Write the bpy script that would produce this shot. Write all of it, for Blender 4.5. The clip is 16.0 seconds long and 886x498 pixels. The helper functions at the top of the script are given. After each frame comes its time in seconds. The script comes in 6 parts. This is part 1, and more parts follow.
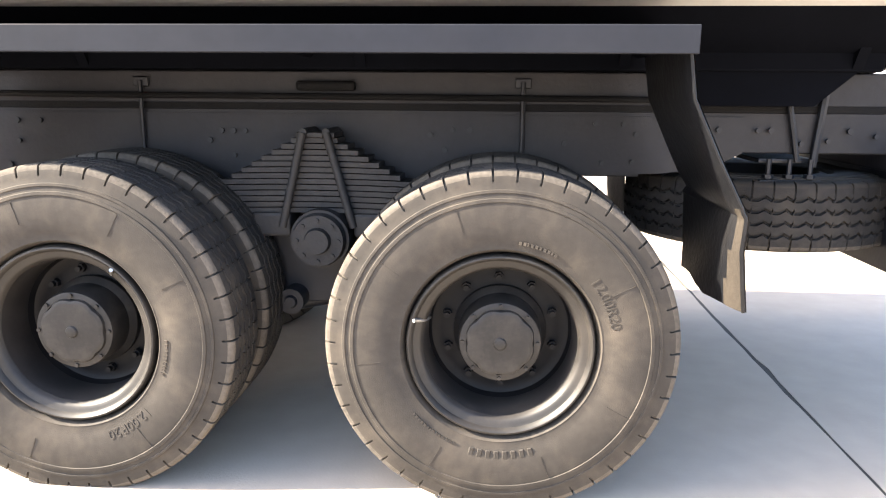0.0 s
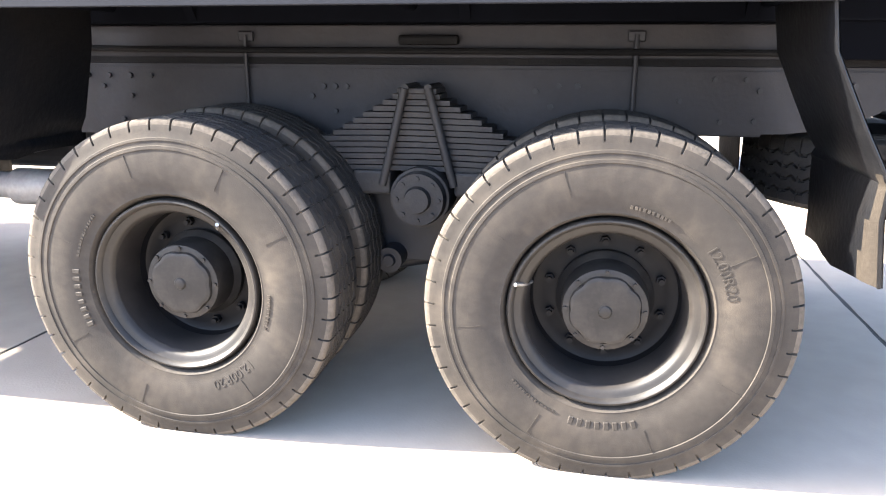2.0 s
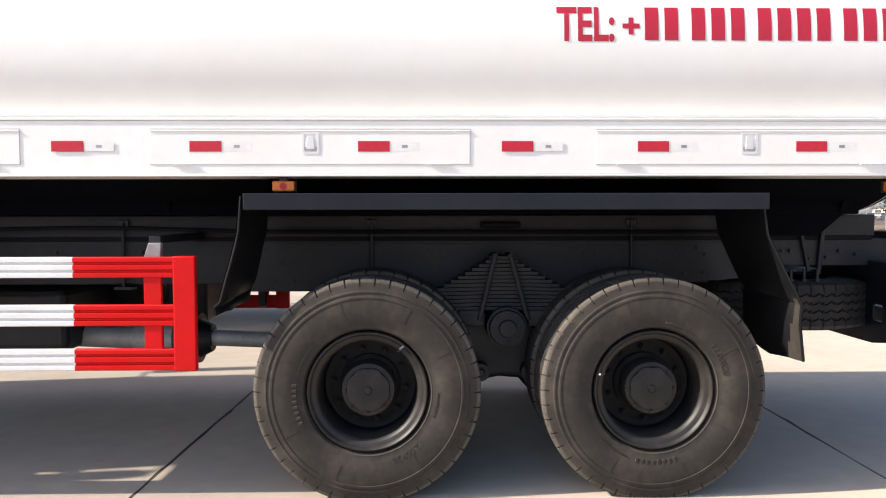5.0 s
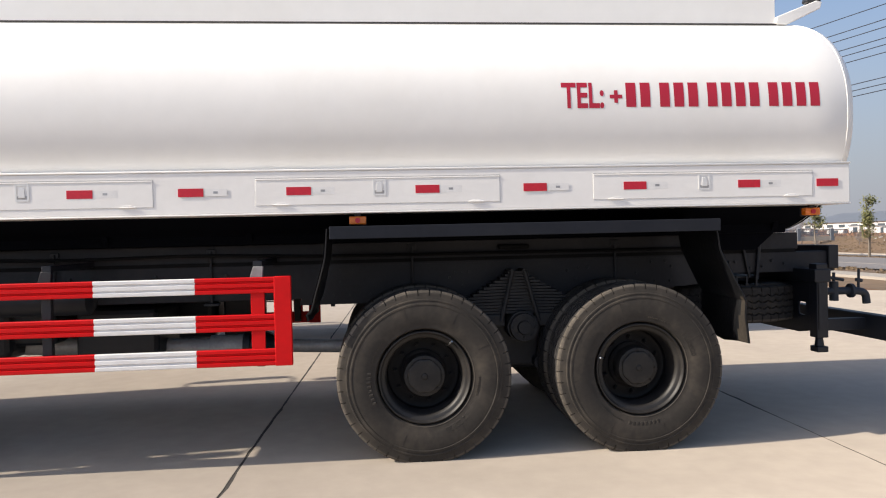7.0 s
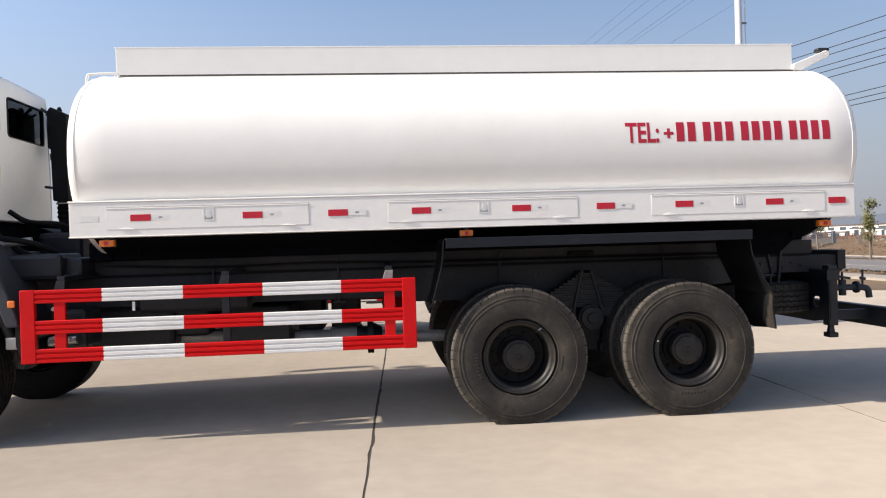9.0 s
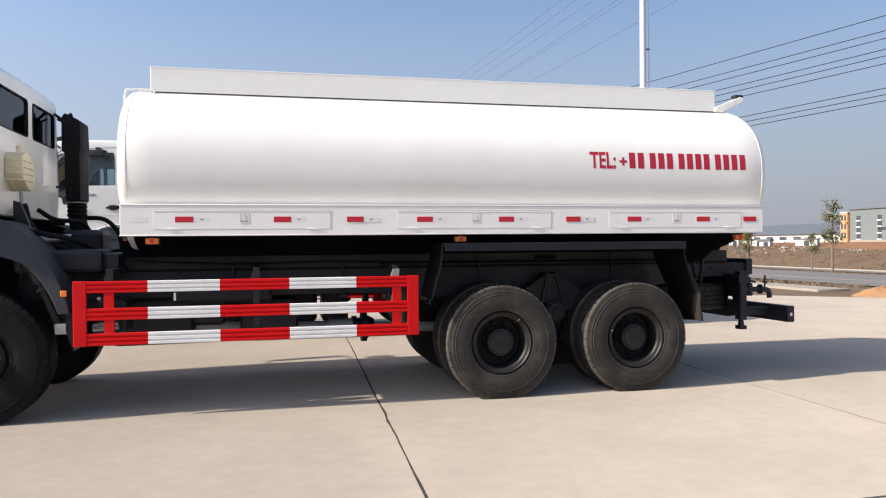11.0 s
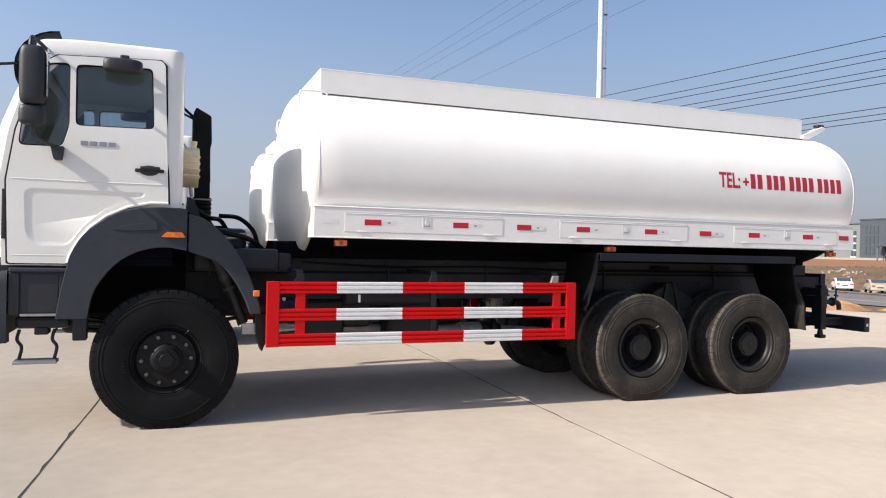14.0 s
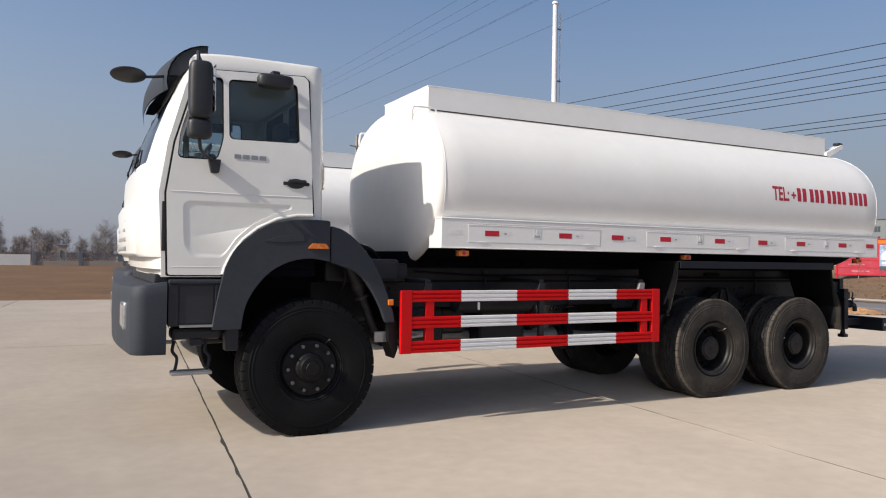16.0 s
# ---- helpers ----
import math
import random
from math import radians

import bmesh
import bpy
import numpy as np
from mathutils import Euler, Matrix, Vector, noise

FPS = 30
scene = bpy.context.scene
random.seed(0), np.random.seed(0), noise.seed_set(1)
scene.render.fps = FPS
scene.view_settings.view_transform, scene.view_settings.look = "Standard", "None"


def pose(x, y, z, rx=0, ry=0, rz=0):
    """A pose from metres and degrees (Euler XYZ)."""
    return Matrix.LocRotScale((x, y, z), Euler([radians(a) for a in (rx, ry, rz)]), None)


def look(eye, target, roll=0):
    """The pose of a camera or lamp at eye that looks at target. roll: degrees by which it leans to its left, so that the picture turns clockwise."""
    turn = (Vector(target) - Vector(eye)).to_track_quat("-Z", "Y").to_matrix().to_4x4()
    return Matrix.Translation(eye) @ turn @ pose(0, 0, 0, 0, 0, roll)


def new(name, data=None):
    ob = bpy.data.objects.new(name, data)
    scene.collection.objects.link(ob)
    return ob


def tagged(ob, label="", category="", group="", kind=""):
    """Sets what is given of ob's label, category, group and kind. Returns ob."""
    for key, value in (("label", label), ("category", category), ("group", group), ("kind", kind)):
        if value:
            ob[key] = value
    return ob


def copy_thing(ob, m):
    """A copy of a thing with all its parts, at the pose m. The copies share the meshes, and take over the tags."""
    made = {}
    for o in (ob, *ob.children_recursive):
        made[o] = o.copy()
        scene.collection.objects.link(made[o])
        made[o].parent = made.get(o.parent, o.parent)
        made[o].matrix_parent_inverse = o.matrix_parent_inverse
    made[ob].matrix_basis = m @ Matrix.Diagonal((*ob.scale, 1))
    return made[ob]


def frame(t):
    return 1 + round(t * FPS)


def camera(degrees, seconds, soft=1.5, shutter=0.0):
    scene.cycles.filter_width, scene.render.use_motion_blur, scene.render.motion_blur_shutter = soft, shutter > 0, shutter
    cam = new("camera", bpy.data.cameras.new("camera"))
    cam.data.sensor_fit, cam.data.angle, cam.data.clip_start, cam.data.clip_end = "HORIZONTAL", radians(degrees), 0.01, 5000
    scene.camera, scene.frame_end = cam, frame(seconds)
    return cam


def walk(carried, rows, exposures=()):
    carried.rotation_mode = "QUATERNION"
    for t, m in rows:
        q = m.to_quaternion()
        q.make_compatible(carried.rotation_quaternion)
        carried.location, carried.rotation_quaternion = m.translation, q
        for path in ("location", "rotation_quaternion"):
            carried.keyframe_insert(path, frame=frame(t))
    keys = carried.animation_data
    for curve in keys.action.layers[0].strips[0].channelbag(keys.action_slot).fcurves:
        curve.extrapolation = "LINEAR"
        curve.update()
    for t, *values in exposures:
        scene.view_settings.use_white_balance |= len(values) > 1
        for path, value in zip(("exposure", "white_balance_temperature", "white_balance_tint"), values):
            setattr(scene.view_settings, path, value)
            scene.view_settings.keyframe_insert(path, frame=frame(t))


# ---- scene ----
cam = camera(62.0, 16.0, 1.1)
PATH = [
    (0, (1.412, -3.492, 1.347), (1.284, -1.539, 0.939), 0.4),
    (0.5, (1.382, -3.469, 1.339), (1.083, -1.536, 0.923), 0.6),
    (1, (1.365, -3.464, 1.342), (0.983, -1.555, 0.883), 0.5),
    (1.5, (1.356, -3.432, 1.34), (0.993, -1.531, 0.835), 0.1),
    (2, (1.364, -3.422, 1.338), (0.998, -1.525, 0.82), 0.2),
    (2.5, (1.245, -3.557, 1.37), (0.92, -1.659, 0.829), -0.2),
    (2.9, (1.104, -3.718, 1.371), (0.968, -1.783, 0.884), -3.3),
    (3, (1.038, -3.797, 1.379), (0.948, -1.855, 0.906), -2.0),
    (3.5, (0.866, -4.061, 1.354), (0.705, -2.077, 1.156), 2.4),
    (4, (0.616, -4.346, 1.417), (0.51, -2.357, 1.24), -0.3),
    (4.5, (0.322, -4.592, 1.432), (0.394, -2.602, 1.246), -1.8),
    (5, (0.308, -4.901, 1.443), (0.348, -2.904, 1.35), -0.1),
    (5.2, (0.279, -5.024, 1.484), (0.328, -3.027, 1.39), 0.4),
    (7.3, (-0.52, -6.167, 1.444), (-0.31, -4.178, 1.438), -1.0),
    (7.5, (-0.67, -6.271, 1.433), (-0.445, -4.284, 1.439), -0.6),
    (8, (-0.806, -6.591, 1.453), (-0.624, -4.599, 1.455), -1.3),
    (8.5, (-0.964, -6.94, 1.485), (-0.797, -4.947, 1.468), -1.5),
    (10.8, (-2.081, -8.102, 1.537), (-1.667, -6.146, 1.535), -1.1),
    (11, (-2.214, -8.208, 1.537), (-1.763, -6.260, 1.524), -0.5),
    (11.5, (-2.541, -8.149, 1.544), (-1.993, -6.225, 1.532), -0.2),
    (12, (-2.983, -8.099, 1.553), (-2.434, -6.176, 1.583), 0.2),
    (12.5, (-3.397, -8.11, 1.573), (-2.832, -6.192, 1.583), 0.4),
    (13, (-3.841, -7.946, 1.585), (-3.249, -6.036, 1.585), -0.6),
    (13.5, (-4.348, -7.814, 1.571), (-3.705, -5.920, 1.567), 1.3),
    (14, (-4.753, -7.734, 1.545), (-4.044, -5.864, 1.547), 1.2),
    (14.5, (-5.09, -7.673, 1.53), (-4.402, -5.795, 1.518), -1.6),
    (15, (-5.717, -7.561, 1.513), (-4.908, -5.732, 1.520), 0.1),
    (15.5, (-6.165, -7.464, 1.502), (-5.261, -5.680, 1.511), -0.1),
    (16, (-6.596, -7.303, 1.536), (-5.686, -5.523, 1.561), 0.9),
]
EXPOSURES = [(t, stops, kelvin, 11) for t, stops, kelvin in ((0.0, 3.42, 7200), (0.5, 3.58, 6950), (1.2, 3.75, 6650), (2.5, 3.4, 6700), (3.0, 3.22, 6700), (3.5, 3.12, 6700), (4.0, 2.92, 6700), (4.5, 1.95, 6800), (5.0, 1.5, 6750), (5.6, 1.08, 6800), (8.0, 0.93, 6800), (11.0, 0.9, 6640), (12.5, 0.87, 6520), (14.5, 0.86, 6580), (15.2, 0.62, 6600), (16.0, 0.4, 6600))]
walk(cam, [(t, look(eye, target, roll)) for t, eye, target, roll in PATH], exposures=EXPOSURES)

SUN_DIR = Vector((-1.45, -0.205, 1.0)).normalized()   # towards the sun

# ---- world and sun ----
world = bpy.data.worlds.new("sky")
scene.world = world
world.use_nodes = True
wn = world.node_tree.nodes
sky = wn.new("ShaderNodeTexSky")
sky.sky_type = "NISHITA"
sky.sun_disc = False
sky.sun_elevation = math.asin(SUN_DIR.z)
sky.sun_rotation = math.atan2(SUN_DIR.x, SUN_DIR.y)
sky.altitude = 50
sky.air_density = 1.0
sky.dust_density = 2.5
sky.ozone_density = 4.0
# winter haze that thickens evenly towards the horizon
wl = world.node_tree.links
wco = wn.new("ShaderNodeTexCoord")
wsep = wn.new("ShaderNodeSeparateXYZ")
wl.new(wco.outputs["Generated"], wsep.inputs[0])
wmap = wn.new("ShaderNodeMapRange")
wmap.interpolation_type = "SMOOTHERSTEP"
wmap.inputs["From Min"].default_value = -0.06
wmap.inputs["From Max"].default_value = 0.45
wmap.inputs["To Min"].default_value = 0.90
wmap.inputs["To Max"].default_value = 0.05
wl.new(wsep.outputs[2], wmap.inputs["Value"])
wmix = wn.new("ShaderNodeMix")
wmix.data_type = "RGBA"
wl.new(wmap.outputs[0], wmix.inputs[0])
wl.new(sky.outputs[0], wmix.inputs[6])
wmix.inputs[7].default_value = (2.22, 2.38, 2.80, 1)
# brighter towards the sun's side
wside = wn.new("ShaderNodeMapRange")
wside.interpolation_type = "SMOOTHSTEP"
wside.inputs["From Min"].default_value = -0.7
wside.inputs["From Max"].default_value = 1.0
wside.inputs["To Min"].default_value = 1.24
wside.inputs["To Max"].default_value = 0.91
wl.new(wsep.outputs[0], wside.inputs["Value"])
wmul = wn.new("ShaderNodeMix")
wmul.data_type, wmul.blend_type = "RGBA", "MULTIPLY"
wmul.inputs[0].default_value = 1
wl.new(wmix.outputs[2], wmul.inputs[6])
wl.new(wside.outputs[0], wmul.inputs[7])
wl.new(wmul.outputs[2], wn["Background"].inputs[0])
wn["Background"].inputs[1].default_value = 0.10
sun = new("sun", bpy.data.lights.new("sun", "SUN"))
sun.data.energy = 3.6
sun.data.angle = radians(0.55)
sun.data.color = (1.0, 0.93, 0.82)
sun.matrix_world = look(SUN_DIR * 60, (0, 0, 0))


# ---- materials ----
def material(name, base, rough=0.5, metal=0.0, var=0.12, scale=6.0, stain=None, stain_amount=0.0, stain_scale=1.5,
             bump=0.0, bump_scale=60.0, coat=0.0, spec=0.5, rough_var=0.1, per_object=0.0, chalky=0.0):
    """A surface with fine grain, broad variation, optional stains, and relief."""
    m = bpy.data.materials.new(name)
    m.use_nodes = True
    nt = m.node_tree
    n, l = nt.nodes, nt.links
    b = n["Principled BSDF"]
    co = n.new("ShaderNodeTexCoord")
    fine = n.new("ShaderNodeTexNoise")
    fine.inputs["Scale"].default_value = scale * 7
    fine.inputs["Detail"].default_value = 5
    wide = n.new("ShaderNodeTexNoise")
    wide.inputs["Scale"].default_value = scale
    wide.inputs["Detail"].default_value = 4
    wide.inputs["Distortion"].default_value = 0.4
    for t in (fine, wide):
        l.new(co.outputs["Object"], t.inputs["Vector"])
    add = n.new("ShaderNodeMath")
    add.operation = "ADD"
    l.new(fine.outputs["Fac"], add.inputs[0])
    l.new(wide.outputs["Fac"], add.inputs[1])
    ramp = n.new("ShaderNodeMapRange")
    ramp.inputs["From Min"].default_value = 0.6
    ramp.inputs["From Max"].default_value = 1.4
    ramp.inputs["To Min"].default_value = 1 - var
    ramp.inputs["To Max"].default_value = 1 + var
    l.new(add.outputs[0], ramp.inputs["Value"])
    col = n.new("ShaderNodeMix")
    col.data_type, col.blend_type = "RGBA", "MULTIPLY"
    col.inputs[0].default_value = 1
    col.inputs[6].default_value = (*base, 1)
    l.new(ramp.outputs[0], col.inputs[7])
    out = col.outputs[2]
    if per_object:
        info = n.new("ShaderNodeObjectInfo")
        pr = n.new("ShaderNodeMapRange")
        pr.inputs["To Min"].default_value = 1 - per_object
        pr.inputs["To Max"].default_value = 1 + per_object
        l.new(info.outputs["Random"], pr.inputs["Value"])
        pm = n.new("ShaderNodeMix")
        pm.data_type, pm.blend_type = "RGBA", "MULTIPLY"
        pm.inputs[0].default_value = 1
        l.new(out, pm.inputs[6])
        l.new(pr.outputs[0], pm.inputs[7])
        out = pm.outputs[2]
    if stain:
        sn = n.new("ShaderNodeTexNoise")
        sn.inputs["Scale"].default_value = stain_scale
        sn.inputs["Detail"].default_value = 8
        sn.inputs["Roughness"].default_value = 0.65
        l.new(co.outputs["Object"], sn.inputs["Vector"])
        sr = n.new("ShaderNodeMapRange")
        sr.inputs["From Min"].default_value = 0.48
        sr.inputs["From Max"].default_value = 0.72
        sr.inputs["To Max"].default_value = stain_amount
        l.new(sn.outputs["Fac"], sr.inputs["Value"])
        sm = n.new("ShaderNodeMix")
        sm.data_type = "RGBA"
        l.new(sr.outputs[0], sm.inputs[0])
        l.new(out, sm.inputs[6])
        sm.inputs[7].default_value = (*stain, 1)
        out = sm.outputs[2]
    l.new(out, b.inputs["Base Color"])
    rr = n.new("ShaderNodeMapRange")
    rr.inputs["To Min"].default_value = max(0.02, rough - rough_var)
    rr.inputs["To Max"].default_value = min(1, rough + rough_var)
    l.new(wide.outputs["Fac"], rr.inputs["Value"])
    l.new(rr.outputs[0], b.inputs["Roughness"])
    b.inputs["Metallic"].default_value = metal
    b.inputs["Coat Weight"].default_value = coat
    b.inputs["Coat Roughness"].default_value = 0.08
    b.inputs["Specular IOR Level"].default_value = spec
    b.inputs["Diffuse Roughness"].default_value = chalky
    if bump:
        bn = n.new("ShaderNodeTexNoise")
        bn.inputs["Scale"].default_value = bump_scale
        bn.inputs["Detail"].default_value = 6
        l.new(co.outputs["Object"], bn.inputs["Vector"])
        bp = n.new("ShaderNodeBump")
        bp.inputs["Strength"].default_value = bump
        bp.inputs["Distance"].default_value = 0.01
        l.new(bn.outputs["Fac"], bp.inputs["Height"])
        l.new(bp.outputs[0], b.inputs["Normal"])
    return m


def glass_material(name, tint, clear):
    m = bpy.data.materials.new(name)
    m.use_nodes = True
    nt = m.node_tree
    n, l = nt.nodes, nt.links
    n.remove(n["Principled BSDF"])
    tr = n.new("ShaderNodeBsdfTransparent")
    tr.inputs[0].default_value = (*[c * clear for c in tint], 1)
    gl = n.new("ShaderNodeBsdfGlossy")
    gl.inputs["Roughness"].default_value = 0.02
    fr = n.new("ShaderNodeFresnel")
    fr.inputs[0].default_value = 1.5
    mx = n.new("ShaderNodeMixShader")
    l.new(fr.outputs[0], mx.inputs[0])
    l.new(tr.outputs[0], mx.inputs[1])
    l.new(gl.outputs[0], mx.inputs[2])
    l.new(mx.outputs[0], n["Material Output"].inputs["Surface"])
    return m


WHITE = material("white_tank_paint", (0.80, 0.785, 0.75), 0.40, var=0.03, scale=1.2, stain=(0.62, 0.57, 0.48), stain_amount=0.14, stain_scale=0.9, coat=0.25, rough_var=0.08)
CABWHITE = material("cab_white_paint", (0.80, 0.79, 0.745), 0.35, var=0.03, scale=2.0, stain=(0.6, 0.56, 0.48), stain_amount=0.10, stain_scale=2.2, coat=0.5)
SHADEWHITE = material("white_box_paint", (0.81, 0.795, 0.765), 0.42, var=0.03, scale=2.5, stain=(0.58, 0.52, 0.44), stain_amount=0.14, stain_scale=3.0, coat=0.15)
CHASSIS = material("black_chassis_paint", (0.0068, 0.0085, 0.0135), 0.5, var=0.25, scale=5, stain=(0.026, 0.025, 0.026), stain_amount=0.3, stain_scale=2.6, bump=0.08)
# Black underbody paint, lowered almost to zero to deepen the shade beneath
UNDER = material("shade_black_underbody", (0.0035, 0.0042, 0.0066), 0.8, var=0.2, scale=4, spec=0.03)
LINER = material("black_arch_liner", (0.004, 0.0042, 0.005), 0.8, var=0.2, scale=6, spec=0.1)
FRAME = material("dusty_frame_paint", (0.0120, 0.0125, 0.0168), 0.55, var=0.3, scale=4, stain=(0.040, 0.037, 0.036), stain_amount=0.5, stain_scale=2.2, bump=0.1, spec=0.4)
MUDPANEL = material("grey_mudguard_paint", (0.0165, 0.0188, 0.025), 0.55, var=0.12, scale=3, stain=(0.032, 0.032, 0.035), stain_amount=0.25, stain_scale=1.8, spec=0.12)
SPRING = material("spring_steel", (0.021, 0.0198, 0.020), 0.65, 0.1, var=0.3, scale=9, stain=(0.058, 0.051, 0.045), stain_amount=0.5, stain_scale=5, bump=0.2)
FENDER = material("grey_moulded_plastic", (0.031, 0.036, 0.0455), 0.64, var=0.15, scale=5, stain=(0.060, 0.059, 0.058), stain_amount=0.3, stain_scale=3, bump=0.06, bump_scale=240, spec=0.35)
DUSTY = material("dusty_rubber", (0.035, 0.0305, 0.026), 0.78, var=0.25, scale=5, stain=(0.095, 0.078, 0.060), stain_amount=0.55, stain_scale=4.5, bump=0.12, bump_scale=260, spec=0.3)
SCUFFED = material("scuffed_shoulder_rubber", (0.085, 0.074, 0.062), 0.85, var=0.35, scale=9, stain=(0.15, 0.127, 0.102), stain_amount=0.6, stain_scale=7, bump=0.25, bump_scale=150, spec=0.2)
TREAD = material("worn_tread_rubber", (0.026, 0.0245, 0.024), 0.8, var=0.3, scale=7, stain=(0.075, 0.064, 0.052), stain_amount=0.5, stain_scale=6, bump=0.3, bump_scale=180, spec=0.25)
RUBBER = material("black_rubber", (0.0062, 0.0064, 0.0072), 0.65, var=0.2, scale=5, stain=(0.02, 0.019, 0.018), stain_amount=0.3, stain_scale=4, bump=0.2, bump_scale=160, spec=0.14)
FLAP = material("mudflap_rubber", (0.0058, 0.0062, 0.0075), 0.42, var=0.25, scale=4, stain=(0.022, 0.019, 0.016), stain_amount=0.35, stain_scale=3.5, bump=0.25, bump_scale=40, spec=0.25)
FRONTHUB = material("gloss_black_hub", (0.006, 0.006, 0.007), 0.55, var=0.2, scale=8, stain=(0.03, 0.028, 0.025), stain_amount=0.2, stain_scale=7, spec=0.22)
FLANGE = material("dusty_rim_flange", (0.0135, 0.0122, 0.0112), 0.5, 0.0, var=0.3, scale=8, stain=(0.05, 0.042, 0.035), stain_amount=0.4, stain_scale=6, spec=0.4)
RIM = material("black_wheel_paint", (0.010, 0.010, 0.011), 0.35, var=0.2, scale=8, stain=(0.06, 0.05, 0.042), stain_amount=0.35, stain_scale=7, coat=0.2)
HUB = material("dusty_hub_paint", (0.0135, 0.0125, 0.012), 0.55, var=0.3, scale=10, stain=(0.058, 0.050, 0.042), stain_amount=0.5, stain_scale=9, spec=0.35)
FLAPDUST = material("mud_dried_rubber", (0.030, 0.025, 0.020), 0.8, var=0.3, scale=9, stain=(0.06, 0.050, 0.039), stain_amount=0.5, stain_scale=8, bump=0.2, bump_scale=60, spec=0.15)
RED = material("red_guard_paint", (0.60, 0.0035, 0.0055), 0.45, var=0.08, scale=3, stain=(0.44, 0.006, 0.008), stain_amount=0.25, stain_scale=4, spec=0.22)
GUARDWHITE = material("white_guard_paint", (0.78, 0.77, 0.76), 0.4, var=0.05, scale=4, stain=(0.5, 0.46, 0.42), stain_amount=0.2, stain_scale=5, coat=0.2)
REFLECT = material("red_reflective_tape", (0.50, 0.012, 0.03), 0.35, var=0.15, scale=40)
TAPE = material("silver_reflective_tape", (0.755, 0.745, 0.725), 0.42, var=0.06, scale=30, stain=(0.62, 0.61, 0.59), stain_amount=0.5, stain_scale=16)
SEALANT = material("dark_sealant", (0.05, 0.045, 0.042), 0.7)
LINING = material("grey_cab_lining", (0.62, 0.62, 0.61), 0.8, var=0.1, scale=8)
GREYNUT = material("worn_nut_steel", (0.11, 0.11, 0.115), 0.3, 0.5, var=0.3, scale=20)
BARREL = material("dusty_wheel_barrel", (0.0165, 0.0155, 0.0157), 0.42, var=0.3, scale=8, stain=(0.05, 0.044, 0.040), stain_amount=0.45, stain_scale=5)
# Grey that paints the shade at locker door edges and in latches
SHADE_GAP = material("shadow_gap", (0.42, 0.41, 0.40), 0.7)
LATCH = material("bright_latch", (0.70, 0.70, 0.69), 0.35, 0.2, var=0.05)
LETTER = material("red_vinyl", (0.42, 0.014, 0.035), 0.45, var=0.06, scale=10)
AMBER = material("amber_lens", (0.74, 0.185, 0.02), 0.25, var=0.15, scale=30, coat=0.5)
STEEL = material("bare_steel", (0.42, 0.42, 0.42), 0.38, 0.9, var=0.15, scale=12, stain=(0.2, 0.17, 0.14), stain_amount=0.3, stain_scale=8)
GREYPAINT = material("grey_shaft_paint", (0.34, 0.34, 0.34), 0.45, 0.2, var=0.2, scale=6, stain=(0.08, 0.07, 0.06), stain_amount=0.4, stain_scale=4)
DARK = material("dark_cab_trim", (0.017, 0.0185, 0.022), 0.5, var=0.2, scale=8, bump=0.08, bump_scale=200)
SEATMAT = material("grey_seat_cloth", (0.075, 0.08, 0.095), 0.85, var=0.15, scale=14, bump=0.2, bump_scale=300)
BOTTLE = material("yellowed_bottle_plastic", (0.75, 0.67, 0.46), 0.45, var=0.15, scale=9, stain=(0.50, 0.37, 0.18), stain_amount=0.4, stain_scale=5)
GLASS = glass_material("tinted_glass", (0.80, 0.86, 0.88), 0.92)
MIRROR = material("mirror_glass", (0.8, 0.82, 0.84), 0.03, 1.0, var=0.01, rough_var=0.01)
LAMP = material("headlamp_lens", (0.34, 0.36, 0.38), 0.12, 0.6, var=0.25, scale=30, coat=0.8)
CONCRETE = material("pale_concrete", (0.378, 0.326, 0.270), 0.8, var=0.10, scale=0.9, stain=(0.290, 0.248, 0.202), stain_amount=0.5, stain_scale=0.35, bump=0.12, bump_scale=90, spec=0.2, per_object=0.04, chalky=0.42)
JOINT = material("joint_filler", (0.042, 0.038, 0.034), 0.9, var=0.4, scale=8)
FIELD = material("dry_field", (0.118, 0.056, 0.0165), 0.95, var=0.45, scale=0.5, stain=(0.20, 0.112, 0.043), stain_amount=0.6, stain_scale=0.12, bump=0.6, bump_scale=4)
BANK = material("bare_earth_bank", (0.27, 0.125, 0.055), 0.95, var=0.25, scale=0.5, stain=(0.13, 0.095, 0.058), stain_amount=0.7, stain_scale=0.16, bump=0.6, bump_scale=3)
VERGE = material("dry_verge_earth", (0.152, 0.096, 0.053), 0.95, var=0.4, scale=0.6, stain=(0.075, 0.056, 0.034), stain_amount=0.9, stain_scale=0.3, bump=0.7, bump_scale=3)
STRAW = material("dry_scrub", (0.145, 0.102, 0.062), 0.95, var=0.35, scale=0.7)
DARKWALL = material("dark_cladding", (0.062, 0.072, 0.09), 0.5, var=0.1, scale=0.4)
RUBBLE = material("pale_rubble", (0.33, 0.31, 0.285), 0.9, var=0.25, scale=3)
PORCH = material("dark_porch_and_opening", (0.03, 0.036, 0.048), 0.7, var=0.1)
SAND = material("orange_sand", (0.37, 0.20, 0.092), 0.95, var=0.2, scale=1.5, bump=0.5, bump_scale=12)
ASPHALT = material("grey_asphalt", (0.175, 0.160, 0.150), 0.85, var=0.12, scale=0.5, stain=(0.23, 0.205, 0.18), stain_amount=0.4, stain_scale=0.2, bump=0.2)
KERB = material("kerb_concrete", (0.31, 0.272, 0.228), 0.85, var=0.1, scale=2)
WALLWHITE = material("white_boundary_wall", (0.66, 0.655, 0.64), 0.8, var=0.1, scale=0.8)
